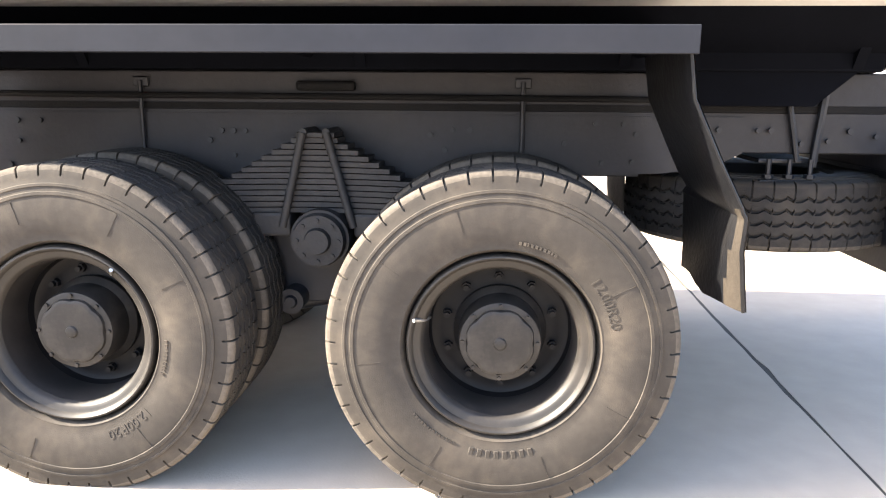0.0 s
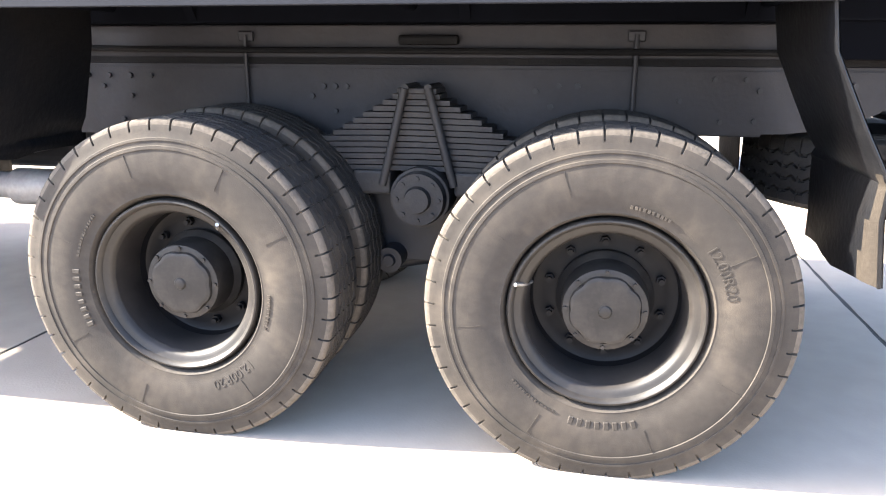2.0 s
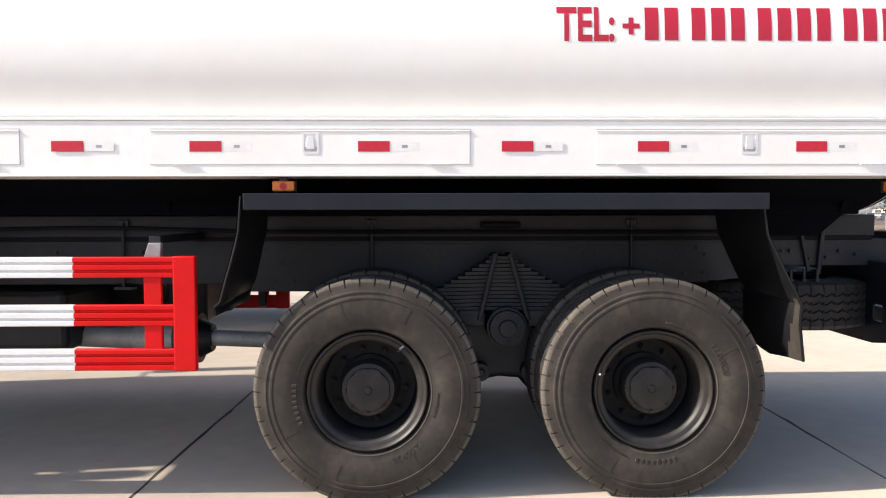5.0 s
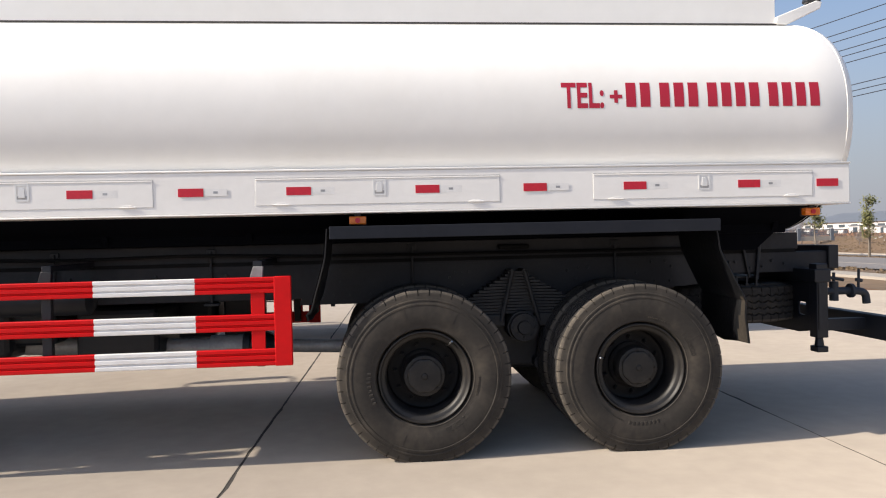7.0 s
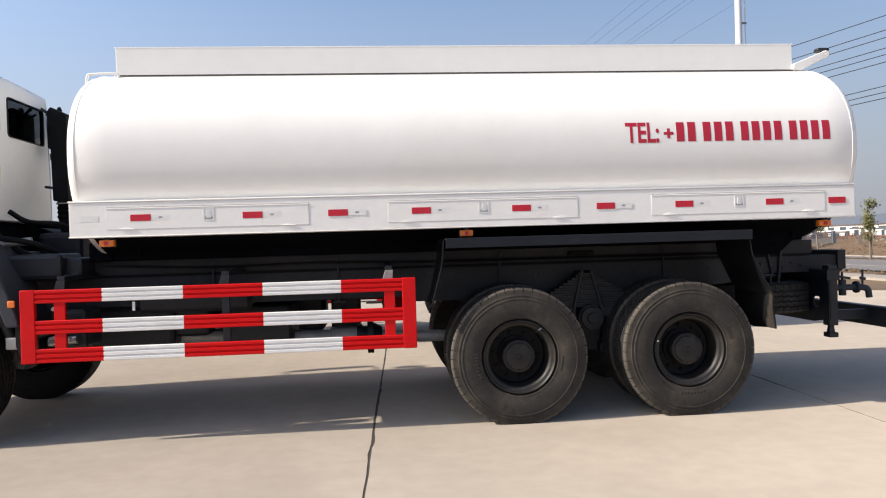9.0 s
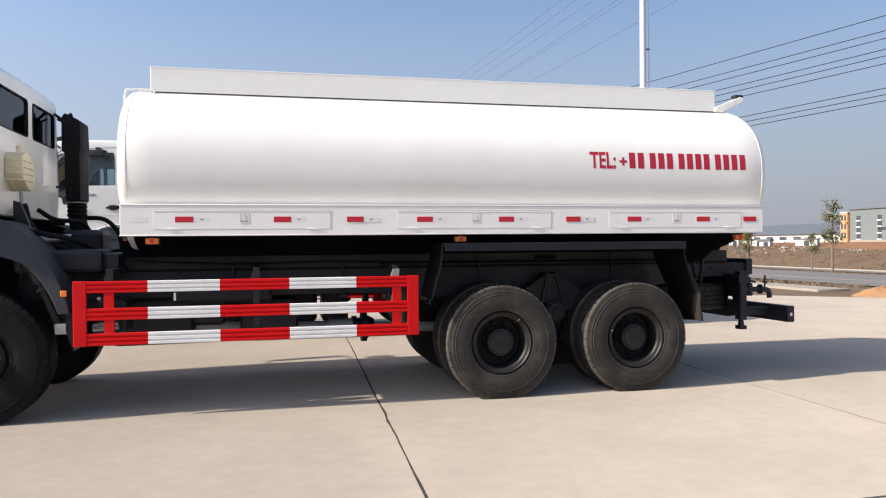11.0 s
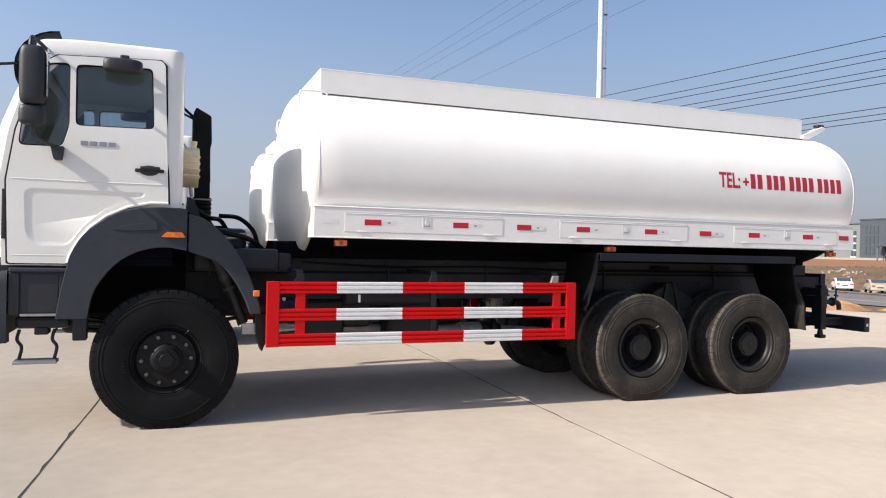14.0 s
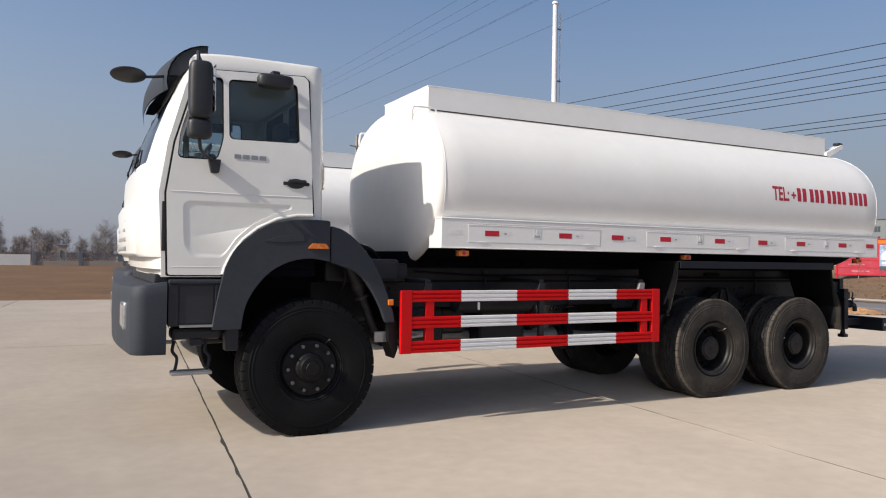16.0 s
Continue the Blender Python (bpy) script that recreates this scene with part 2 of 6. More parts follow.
HALL = material("pale_cladding", (0.165, 0.188, 0.192), 0.6, var=0.06, scale=0.3)
HALLROOF = material("grey_sheet_roof", (0.125, 0.138, 0.158), 0.6, var=0.06, scale=0.3)
PANE = material("dark_window_pane", (0.06, 0.075, 0.09), 0.15, var=0.1, scale=2)
TANWALL = material("tan_render", (0.50, 0.34, 0.19), 0.85, var=0.1, scale=0.5)
ORANGEWALL = material("orange_render", (0.56, 0.29, 0.15), 0.8, var=0.08, scale=0.6)
HOARD = material("red_hoarding", (0.40, 0.028, 0.050), 0.6, var=0.2, scale=1.6, stain=(0.46, 0.11, 0.13), stain_amount=0.5, stain_scale=0.9)
HOARDPALE = material("faded_print", (0.55, 0.22, 0.24), 0.6, var=0.2, scale=2)
HOARDPIC = material("hoarding_print", (0.30, 0.38, 0.52), 0.5, var=0.7, scale=0.8)
# Woods and twigs carry the distance haze in their colour
WOODS = material("far_woods_haze", (0.125, 0.108, 0.112), 0.95, var=0.2, scale=0.3)
TWIG = material("haze_pale_twigs", (0.20, 0.175, 0.165), 0.95, var=0.2, scale=1)
LEAF = material("sapling_leaf", (0.13, 0.13, 0.045), 0.7, var=0.3, scale=2, per_object=0.1)
BARK = material("bark", (0.17, 0.14, 0.11), 0.9, var=0.2, scale=6, bump=0.4, bump_scale=30)
POLEWHITE = material("galvanised_pole", (0.66, 0.67, 0.68), 0.45, 0.1, var=0.05, scale=2)
WIRE = material("dark_cable", (0.022, 0.025, 0.035), 0.6)
BEIGE = material("beige_car_paint", (0.42, 0.36, 0.27), 0.3, var=0.02, coat=0.6)
CARPAINT = material("white_car_paint", (0.75, 0.75, 0.75), 0.3, var=0.02, coat=0.6)


# ---- mesh helpers ----
def finish(bm, name, mats, smooth=40):
    me = bpy.data.meshes.new(name)
    bmesh.ops.recalc_face_normals(bm, faces=bm.faces)
    if smooth:
        lim = radians(smooth)
        for f in bm.faces:
            f.smooth = not f.select
        for e in bm.edges:
            e.smooth = len(e.link_faces) == 2 and e.calc_face_angle(0) < lim
    bm.to_mesh(me)
    bm.free()
    for m in (mats if isinstance(mats, (list, tuple)) else [mats]):
        me.materials.append(m)
    return me


def part(name, bm, mat, parent=None, label="", at=(0, 0, 0), smooth=40):
    """Links a bmesh as one mesh object under a thing or a part."""
    ob = new(name, finish(bm, name, mat, smooth))
    ob.location = at
    ob.parent = parent
    return tagged(ob, label)


def share(name, ob, parent, at, rz=0.0, ry=0.0):
    """Another piece on the same mesh."""
    o = new(name, ob.data)
    o.location = at
    o.rotation_euler = (0, radians(ry), radians(rz))
    o.parent = parent
    return o


def thing(name, label, category, group="", kind="", at=(0, 0, 0)):
    ob = new(name)
    ob.location = at
    return tagged(ob, label, category, group, kind)


def box(x0, x1, y0, y1, z0, z1, bevel=0.0, seg=2, bm=None, m=None, mi=0):
    t = bmesh.new()
    bmesh.ops.create_cube(t, size=1)
    for v in t.verts:
        v.co = Vector((x0 + (v.co.x + 0.5) * (x1 - x0), y0 + (v.co.y + 0.5) * (y1 - y0), z0 + (v.co.z + 0.5) * (z1 - z0)))
    if bevel:
        bmesh.ops.bevel(t, geom=t.edges[:], offset=bevel, segments=seg, profile=0.5, affect="EDGES", clamp_overlap=True)
        keep_flat(t)
    if m:
        t.transform(m)
    return merge(bm, t, mi)


def keep_flat(t):
    """Marks the broad faces of a bevelled solid, which stay flat-shaded."""
    t.normal_update()
    big = max(f.calc_area() for f in t.faces)
    for f in t.faces:
        f.select = f.calc_area() > 0.03 * big and all(e.calc_face_angle(1.0) > 0.17 for e in f.edges)


def merge(bm, t, mi=0):
    if mi:
        for f in t.faces:
            f.material_index = mi
    if bm is None:
        return t
    me = bpy.data.meshes.new("tmp")
    t.to_mesh(me)
    t.free()
    bm.from_mesh(me)
    bpy.data.meshes.remove(me)
    return bm


def tube(points, r, n=10, bm=None, mi=0, caps=True):
    """A round tube along a list of points; r may be a list."""
    t = bmesh.new()
    pts = [Vector(p) for p in points]
    rs = r if isinstance(r, (list, tuple)) else [r] * len(pts)
    rings, ref = [], None
    for i, p in enumerate(pts):
        d = (pts[min(i + 1, len(pts) - 1)] - pts[max(i - 1, 0)]).normalized()
        if ref is None:
            ref = d.orthogonal().normalized()
        ref = (ref - d * ref.dot(d)).normalized()
        side = d.cross(ref)
        rings.append([t.verts.new(p + rs[i] * (math.cos(2 * math.pi * k / n) * ref + math.sin(2 * math.pi * k / n) * side)) for k in range(n)])
    for a, b in zip(rings, rings[1:]):
        for k in range(n):
            t.faces.new((a[k], a[(k + 1) % n], b[(k + 1) % n], b[k]))
    if caps:
        t.faces.new(rings[0][::-1])
        t.faces.new(rings[-1])
    return merge(bm, t, mi)


def curve_points(pts, steps=6):
    """A Catmull-Rom curve through points."""
    p = [Vector(q) for q in pts]
    p = [2 * p[0] - p[1], *p, 2 * p[-1] - p[-2]]
    out = []
    for i in range(1, len(p) - 2):
        for s in range(steps):
            u = s / steps
            a, b, c, d = p[i - 1], p[i], p[i + 1], p[i + 2]
            out.append(0.5 * (2 * b + (c - a) * u + (2 * a - 5 * b + 4 * c - d) * u * u + (3 * b - a - 3 * c + d) * u ** 3))
    return out + [p[-2]]


def lathe(profile, n=48, bm=None, mi=0):
    """Turns (radius, y) pairs round the y axis."""
    t = bmesh.new()
    rings = []
    for r, y in profile:
        if r < 1e-5:
            rings.append([t.verts.new((0, y, 0))])
        else:
            rings.append([t.verts.new((r * math.cos(2 * math.pi * k / n), y, r * math.sin(2 * math.pi * k / n))) for k in range(n)])
    for a, b in zip(rings, rings[1:]):
        for k in range(n):
            k2 = (k + 1) % n
            if len(a) == 1 and len(b) > 1:
                t.faces.new((a[0], b[k2], b[k]))
            elif len(b) == 1 and len(a) > 1:
                t.faces.new((a[k], a[k2], b[0]))
            elif len(a) > 1:
                t.faces.new((a[k], a[k2], b[k2], b[k]))
    return merge(bm, t, mi)


def prism(outline, to3d, depth, bm=None, mi=0, bevel=0.0):
    """A plate: the outline (u, v) at to3d(u, v, 0) and at to3d(u, v, depth)."""
    t = bmesh.new()
    a = [t.verts.new(to3d(u, v, 0)) for u, v in outline]
    b = [t.verts.new(to3d(u, v, depth)) for u, v in outline]
    t.faces.new(a)
    t.faces.new(b[::-1])
    for i in range(len(a)):
        j = (i + 1) % len(a)
        t.faces.new((a[j], a[i], b[i], b[j]))
    if bevel:
        bmesh.ops.recalc_face_normals(t, faces=t.faces)
        bmesh.ops.bevel(t, geom=t.edges[:], offset=bevel, segments=2, profile=0.5, affect="EDGES", clamp_overlap=True)
        keep_flat(t)
    return merge(bm, t, mi)


def rounded(pts, r=0.04, seg=4):
    """Rounds the corners of a closed outline."""
    out = []
    n = len(pts)
    for i in range(n):
        a, b, c = Vector(pts[i - 1]), Vector(pts[i]), Vector(pts[(i + 1) % n])
        d1, d2 = (a - b), (c - b)
        k = min(r, d1.length * 0.45, d2.length * 0.45)
        p, q = b + d1.normalized() * k, b + d2.normalized() * k
        for s in range(seg + 1):
            u = s / seg
            out.append(tuple((1 - u) ** 2 * p + 2 * u * (1 - u) * b + u * u * q))
    return out


def holed(outline, holes, to3d, depth, cuts=(), bm=None, mi=0):
    """A plate with openings right through it; cuts: heights at which it may bend."""
    t = bmesh.new()
    edges = []
    for loop in [outline, *holes]:
        vs = [t.verts.new((u, v, 0)) for u, v in loop]
        edges += [t.edges.new((vs[i], vs[(i + 1) % len(vs)])) for i in range(len(vs))]
    bmesh.ops.triangle_fill(t, use_beauty=True, use_dissolve=False, edges=edges, normal=(0, 0, 1))
    for c in cuts:
        bmesh.ops.bisect_plane(t, geom=t.verts[:] + t.edges[:] + t.faces[:], plane_co=(0, c, 0), plane_no=(0, 1, 0))
    rim = [e for e in t.edges if len(e.link_faces) == 1]
    front = {v: v.co.copy() for v in t.verts}
    faces = t.faces[:]
    back = {v: t.verts.new(to3d(front[v].x, front[v].y, depth)) for v in front}
    for f in faces:
        t.faces.new([back[v] for v in f.verts][::-1])
    for e in rim:
        a, b = e.verts
        t.faces.new((a, b, back[b], back[a]))
    for v, c in front.items():
        v.co = Vector(to3d(c.x, c.y, 0))
    return merge(bm, t, mi)


def grid(us, vs, to3d, bm=None, mi=0, skip=None):
    t = bmesh.new()
    g = [[t.verts.new(to3d(u, v)) for v in vs] for u in us]
    for i in range(len(us) - 1):
        for j in range(len(vs) - 1):
            if skip and skip((us[i] + us[i + 1]) / 2, (vs[j] + vs[j + 1]) / 2):
                continue
            t.faces.new((g[i][j], g[i + 1][j], g[i + 1][j + 1], g[i][j + 1]))
    for v in [v for v in t.verts if not v.link_faces]:
        t.verts.remove(v)
    return merge(bm, t, mi)


def span(a, b, n):
    return [a + (b - a) * i / (n - 1) for i in range(n)]


# ---- ground ----
def ground_height(x, y):
    """Flat by the yard, falling gently to the road, then a low bank and a plateau."""
    pts = ((-1e4, 0), (16, 0), (70, -2.25), (72, -2.25), (78, -1.1), (85, 0.2), (95, 0.5), (130, 1.2), (1e5, 1.2))
    for (xa, za), (xb, zb) in zip(pts, pts[1:]):
        if x <= xb:
            h = za + (zb - za) * (x - xa) / (xb - xa)
            break
    if 73 < x < 130:
        h += 0.10 * math.sin(y * 0.21) + 0.08 * math.sin(x * 0.37 + y * 0.11)
    return h


def make_ground():
    xs = sorted(set([-3000, -1200, -600, -300, -160] + list(range(-120, 13, 6)) + [16, 22, 30, 40, 50, 60, 70, 72, 74, 76, 78, 80, 82.5, 85, 88, 91, 95, 100, 107, 115, 122, 130, 180, 260, 500, 1200, 3000]))
    ys = sorted(set([-3000, -1200, -500, -200, -100] + [round(v, 2) for v in np.arange(-60, 100, 2.5)] + [110, 140, 180, 260, 500, 1200, 3000]))
    bm = grid(xs, ys, lambda x, y: (x, y, ground_height(x, y) - 0.05))
    for f in bm.faces:
        c = f.calc_center_median()
        f.material_index = 0 if not (10 < c.x < 260 and abs(c.y) < 400) else 2 if c.x < 89 else 1
    g = part("ground", bm, [FIELD, BANK, VERGE])
    return tagged(g, "brown dry field and earth reaching the horizon", "ground", kind="structure")


def make_pavement():
    """The concrete yard of large slabs with dark joints, one piece a slab."""
    xs = [-5.33 + 4.12 * k for k in range(-18, 5)]
    xs[19], xs[20], xs[21] = -1.175, 2.81, 6.85
    slope = {17: 0.08, 18: 0.075, 19: 0.036, 20: 0.010}

    def jx(i, y):
        return xs[i] + slope.get(i, 0.03) * y
    ys = [19.4, 13.6, 6.3, -3.9 - 0.6, -14.7, -24.9, -35.1]
    bm = bmesh.new()
    prism([(xs[0] - 2, ys[-1]), (18.0, ys[-1]), (18.0, 4.6), (xs[-1], 10.6), (xs[-1], ys[0]), (xs[0] - 2, ys[0])], lambda u, v, d: (u, v, -0.003 - d), 0.12, bm)
    pave = part("pavement", bm, JOINT)
    tagged(pave, "pale concrete yard of large slabs with dark joints", "pavement", kind="structure")
    rng = random.Random(4)

    def slab(poly):
        gap = 0.0095
        pts = []
        n = len(poly)
        cx, cy = sum(p[0] for p in poly) / n, sum(p[1] for p in poly) / n
        for i in range(n):
            a, b = poly[i], poly[(i + 1) % n]
            steps = 70 if abs(cx) < 9 and abs(cy) < 16 else 14
            wob = 0.0
            for s in range(steps):
                u = s / steps
                x, y = a[0] + (b[0] - a[0]) * u, a[1] + (b[1] - a[1]) * u
                wob = 0.6 * wob + rng.gauss(0, 0.0025)
                chip = 0.014 * rng.random() if rng.random() < 0.07 else 0
                w = gap + (max(-0.004, wob) + chip if s else 0)
                pts.append((x + (w if x < cx else -w), y + (w if y < cy else -w)))
        bm = prism(pts, lambda u, v, d: (u, v, -d), 0.028)
        part("slab", bm, CONCRETE, pave, smooth=0)

    last = len(xs) - 1
    for i in range(last):
        for y1, y0 in zip(ys, ys[1:]):
            k = i + 1
            slab([(jx(i, y0), y0), (jx(k, y0) if k < last else xs[k], y0), (jx(k, y1) if k < last else xs[k], y1), (jx(i, y1), y1)])
    edge = xs[-1]
    slab([(edge, -35.1), (18.0, -35.1), (18.0, -14.7), (edge, -14.7)])
    slab([(edge, -14.7), (18.0, -14.7), (18.0, -4.5), (edge, -4.5)])
    slab([(edge, -4.5), (18.0, -4.5), (18.0, 4.6), (edge, 10.5)])


make_ground()
make_pavement()


# ---- the tanker truck ----
def tyre_mesh(R, bead, width, lugs, depth, mats, flat):
    """A tyre round the y axis, its outer face at y = 0, with slit shoulders, zigzag grooves and raised rings; flat: where it meets the ground."""
    side = [(bead + 0.003, 0.060), (bead + 0.007, 0.036), (bead + 0.013, 0.022), (bead + 0.019, 0.014), (bead + 0.024, 0.015),
            (bead + 0.05, 0.006), (bead + 0.09, 0.0), (R - 0.125, -0.001), (R - 0.100, 0.002), (R - 0.098, -0.001), (R - 0.088, 0.0), (R - 0.086, 0.004),
            (R - 0.072, 0.006), (R - 0.070, 0.003), (R - 0.062, 0.004), (R - 0.060, 0.009), (R - 0.050, 0.0115), (R - 0.038, 0.013)]
    shoulder = [(R - 0.034, 0.0135), (R - 0.020, 0.0155), (R - 0.009, 0.019), (R - 0.003, 0.025), (R, 0.036)]
    tread = []
    for g in (0.26, 0.42, 0.58, 0.74):
        y = width * g
        tread += [(R + 0.001, y - 0.007, 1), (R - depth, y - 0.004, 1), (R - depth, y + 0.004, 1), (R + 0.001, y + 0.007, 1)]
    prof = [(r, y, 0) for r, y in side] + [(r, y, 2) for r, y in shoulder] + tread
    prof += [(r, width - y, 2) for r, y in shoulder[::-1]] + [(r, width - y, 0) for r, y in side[::-1]]
    steps = (0.0, 0.3, 0.6, 0.90, 0.912, 0.988)
    n = lugs * len(steps)
    bm = bmesh.new()
    rings = []
    for r, y, k in prof:
        ring = []
        for i in range(n):
            lug, st = divmod(i, len(steps))
            a = 2 * math.pi * (lug + steps[st]) / lugs
            rr, yy = r, y
            if k == 2 and st >= 4:
                rr = r - depth * 0.8
                yy = y + (0.007 if y < width / 2 else -0.007)
            if k == 1:
                yy = y + 0.007 * (1 if st % 3 == 1 else -1)
            z = rr * math.sin(a)
            if z < -flat:
                yy += (-0.006 if y < width / 2 else 0.006) * (k == 0)
                z = -flat
            ring.append(bm.verts.new((rr * math.cos(a), yy, z)))
        rings.append(ring)
    for row, (a, b) in enumerate(zip(rings, rings[1:])):
        for i in range(n):
            j = (i + 1) % n
            f = bm.faces.new((a[i], a[j], b[j], b[i]))
            f.material_index = 1 if len(side) + 3 < row < len(prof) - len(side) - 5 else 2 if len(side) + 1 <= row <= len(side) + 3 else 0
    return finish(bm, "tyre", mats, 35)


def text_bmesh(body, size, extrude=0.0, offset=0.0):
    """Letters of the built-in font as a triangulated bmesh in the plane."""
    cu = bpy.data.curves.new("words", "FONT")
    cu.body, cu.size, cu.extrude, cu.offset = body, size, extrude, offset
    tmp = new("words", cu)
    me = bpy.data.meshes.new_from_object(tmp.evaluated_get(bpy.context.evaluated_depsgraph_get()))
    bpy.data.objects.remove(tmp)
    bm = bmesh.new()
    bm.from_mesh(me)
    bpy.data.meshes.remove(me)
    bmesh.ops.triangulate(bm, faces=bm.faces)
    return bm


def marks_mesh(R, bead, seed, mat, size_text=""):
    """Moulded lettering of a sidewall: the size in letters, the rest as low bars, with thin mould lines."""
    rng = random.Random(seed)
    bm = bmesh.new()
    for a0, a1, r0, r1 in ((150, 178, 0.050, 0.060), (352, 372, 0.040, 0.050)):
        a = a0
        while a < a1:
            w = rng.uniform(0.7, 1.6)
            rc = bead + r0
            box(rc, bead + r1, 0.0022, 0.008, -rc * radians(w) / 2, rc * radians(w) / 2, bm=bm, m=Matrix.Rotation(-radians(a), 4, "Y"))
            a += w + 0.9
    # maker's name, as a row of low blocks
    for k in range(8):
        rc = bead + 0.046
        w = rc * radians(2.9)
        box(rc, bead + 0.076, 0.0016, 0.008, -w / 2, w / 2, 0.003, 1, bm=bm, m=Matrix.Rotation(-radians(186 + 4.4 * k), 4, "Y"))
    if size_text:
        rc = bead + 0.050
        t = text_bmesh(size_text, 0.046, 0.0012)
        for v in t.verts:
            a = radians(-30) - v.co.x / rc
            r = rc + v.co.y
            k = (r - bead - 0.05) / 0.04
            v.co = (r * math.cos(a), 0.0052 - 0.006 * min(1.0, max(0.0, k)) - v.co.z, r * math.sin(a))
        merge(bm, t)
    for a in (38, 74, 118, 171, 221, 262, 318):
        box(bead + 0.085, R - 0.105, -0.0018, 0.004, -0.0008, 0.0008, bm=bm, m=Matrix.Rotation(-radians(a), 4, "Y"))
    return finish(bm, "sidewall_mark", mat, 0)


REAR_TYRE = tyre_mesh(0.574, 0.306, 0.305, 46, 0.014, [DUSTY, TREAD, SCUFFED], 0.551)
FRONT_TYRE = tyre_mesh(0.588, 0.275, 0.33, 44, 0.020, [RUBBER, RUBBER, RUBBER], 0.577)
REAR_MARKS = marks_mesh(0.574, 0.306, 3, DUSTY, "12.00R20")
FRONT_MARKS = marks_mesh(0.588, 0.275, 5, RUBBER)


def rear_rim_mesh():
    """A wheel whose disc lies deep inside the barrel; y = 0 at the tyre's outer face."""
    p = [(0.310, 0.058), (0.307, 0.040), (0.3055, 0.024), (0.301, 0.0175), (0.296, 0.0165), (0.290, 0.021), (0.284, 0.034), (0.276, 0.038), (0.266, 0.040), (0.258, 0.048), (0.252, 0.062)]
    q = [(0.252, 0.062), (0.249, 0.10), (0.246, 0.20)]
    d = [(0.246, 0.20), (0.238, 0.225), (0.222, 0.232), (0.20, 0.228), (0.15, 0.226), (0.12, 0.226), (0.12, 0.24), (0.235, 0.245), (0.262, 0.21), (0.27, 0.29), (0.300, 0.28)]
    bm = lathe(p, 64, None)
    lathe(q, 64, bm, 1)
    # Disc in a blacker paint that deepens the shade inside the barrel
    lathe(d, 64, bm, 2)
    return finish(bm, "wheel", [FLANGE, BARREL, FRONTHUB], 35)


def front_rim_mesh():
    p = [(0.288, 0.040), (0.288, 0.026), (0.280, 0.020), (0.272, 0.026), (0.268, 0.05), (0.258, 0.058), (0.252, 0.062), (0.246, 0.058), (0.240, 0.046),
         (0.232, 0.038), (0.17, 0.034), (0.12, 0.032), (0.12, 0.08), (0.25, 0.16), (0.26, 0.30), (0.28, 0.29)]
    return finish(lathe(p, 64), "wheel", FRONTHUB, 35)


def rear_hub_bmesh():
    p = [(0.160, 0.228), (0.160, 0.20), (0.140, 0.18), (0.137, 0.088), (0.133, 0.074), (0.120, 0.070), (0.112, 0.070)]
    bm = lathe(p, 48)
    t = lathe([(0.116, 0.071), (0.112, 0.060), (0.104, 0.057), (0.098, 0.0565), (0.05, 0.0555), (0.022, 0.055), (0.018, 0.049), (0.012, 0.047), (0.0, 0.047)], 48)
    for v in t.verts:
        a = math.atan2(v.co.z, v.co.x)
        r = math.hypot(v.co.x, v.co.z)
        if r > 0.05:
            k = 1 - 0.06 * (0.5 + 0.5 * math.cos(8 * a)) ** 2
            v.co.x *= k
            v.co.z *= k
    merge(bm, t)
    for k in range(8):
        a = radians(45 * k)
        tube([(0.124 * math.cos(a), 0.073, 0.124 * math.sin(a)), (0.124 * math.cos(a), 0.064, 0.124 * math.sin(a))], 0.007, 6, bm)
    return bm


def front_hub_bmesh():
    p = [(0.13, 0.04), (0.128, 0.02), (0.120, 0.008), (0.110, 0.004), (0.105, -0.035), (0.098, -0.045), (0.06, -0.05), (0.055, -0.058), (0.0, -0.060)]
    bm = lathe(p, 40)
    for k in range(12):
        a = radians(30 * k)
        tube([(0.082 * math.cos(a), -0.044, 0.082 * math.sin(a)), (0.082 * math.cos(a), -0.055, 0.082 * math.sin(a))], 0.007, 6, bm)
    return bm


def nut_mesh():
    bm = tube([(0, 0.0, 0), (0, -0.022, 0)], 0.0165, 6)
    tube([(0, -0.022, 0), (0, -0.038, 0)], 0.010, 8, bm)
    return finish(bm, "wheel_nut", STEEL, 30)


REAR_RIM, FRONT_RIM, NUT = rear_rim_mesh(), front_rim_mesh(), nut_mesh()
HUB_REAR = finish(rear_hub_bmesh(), "hub", HUB, 35)
HUB_FRONT = finish(front_hub_bmesh(), "hub", FRONTHUB, 35)
# Nuts on the disc blackened along with its painted shade
NUT_DARK = NUT.copy()
NUT_DARK.materials[0] = FRONTHUB
NUT_FRONT = NUT.copy()
NUT_FRONT.materials[0] = GREYNUT


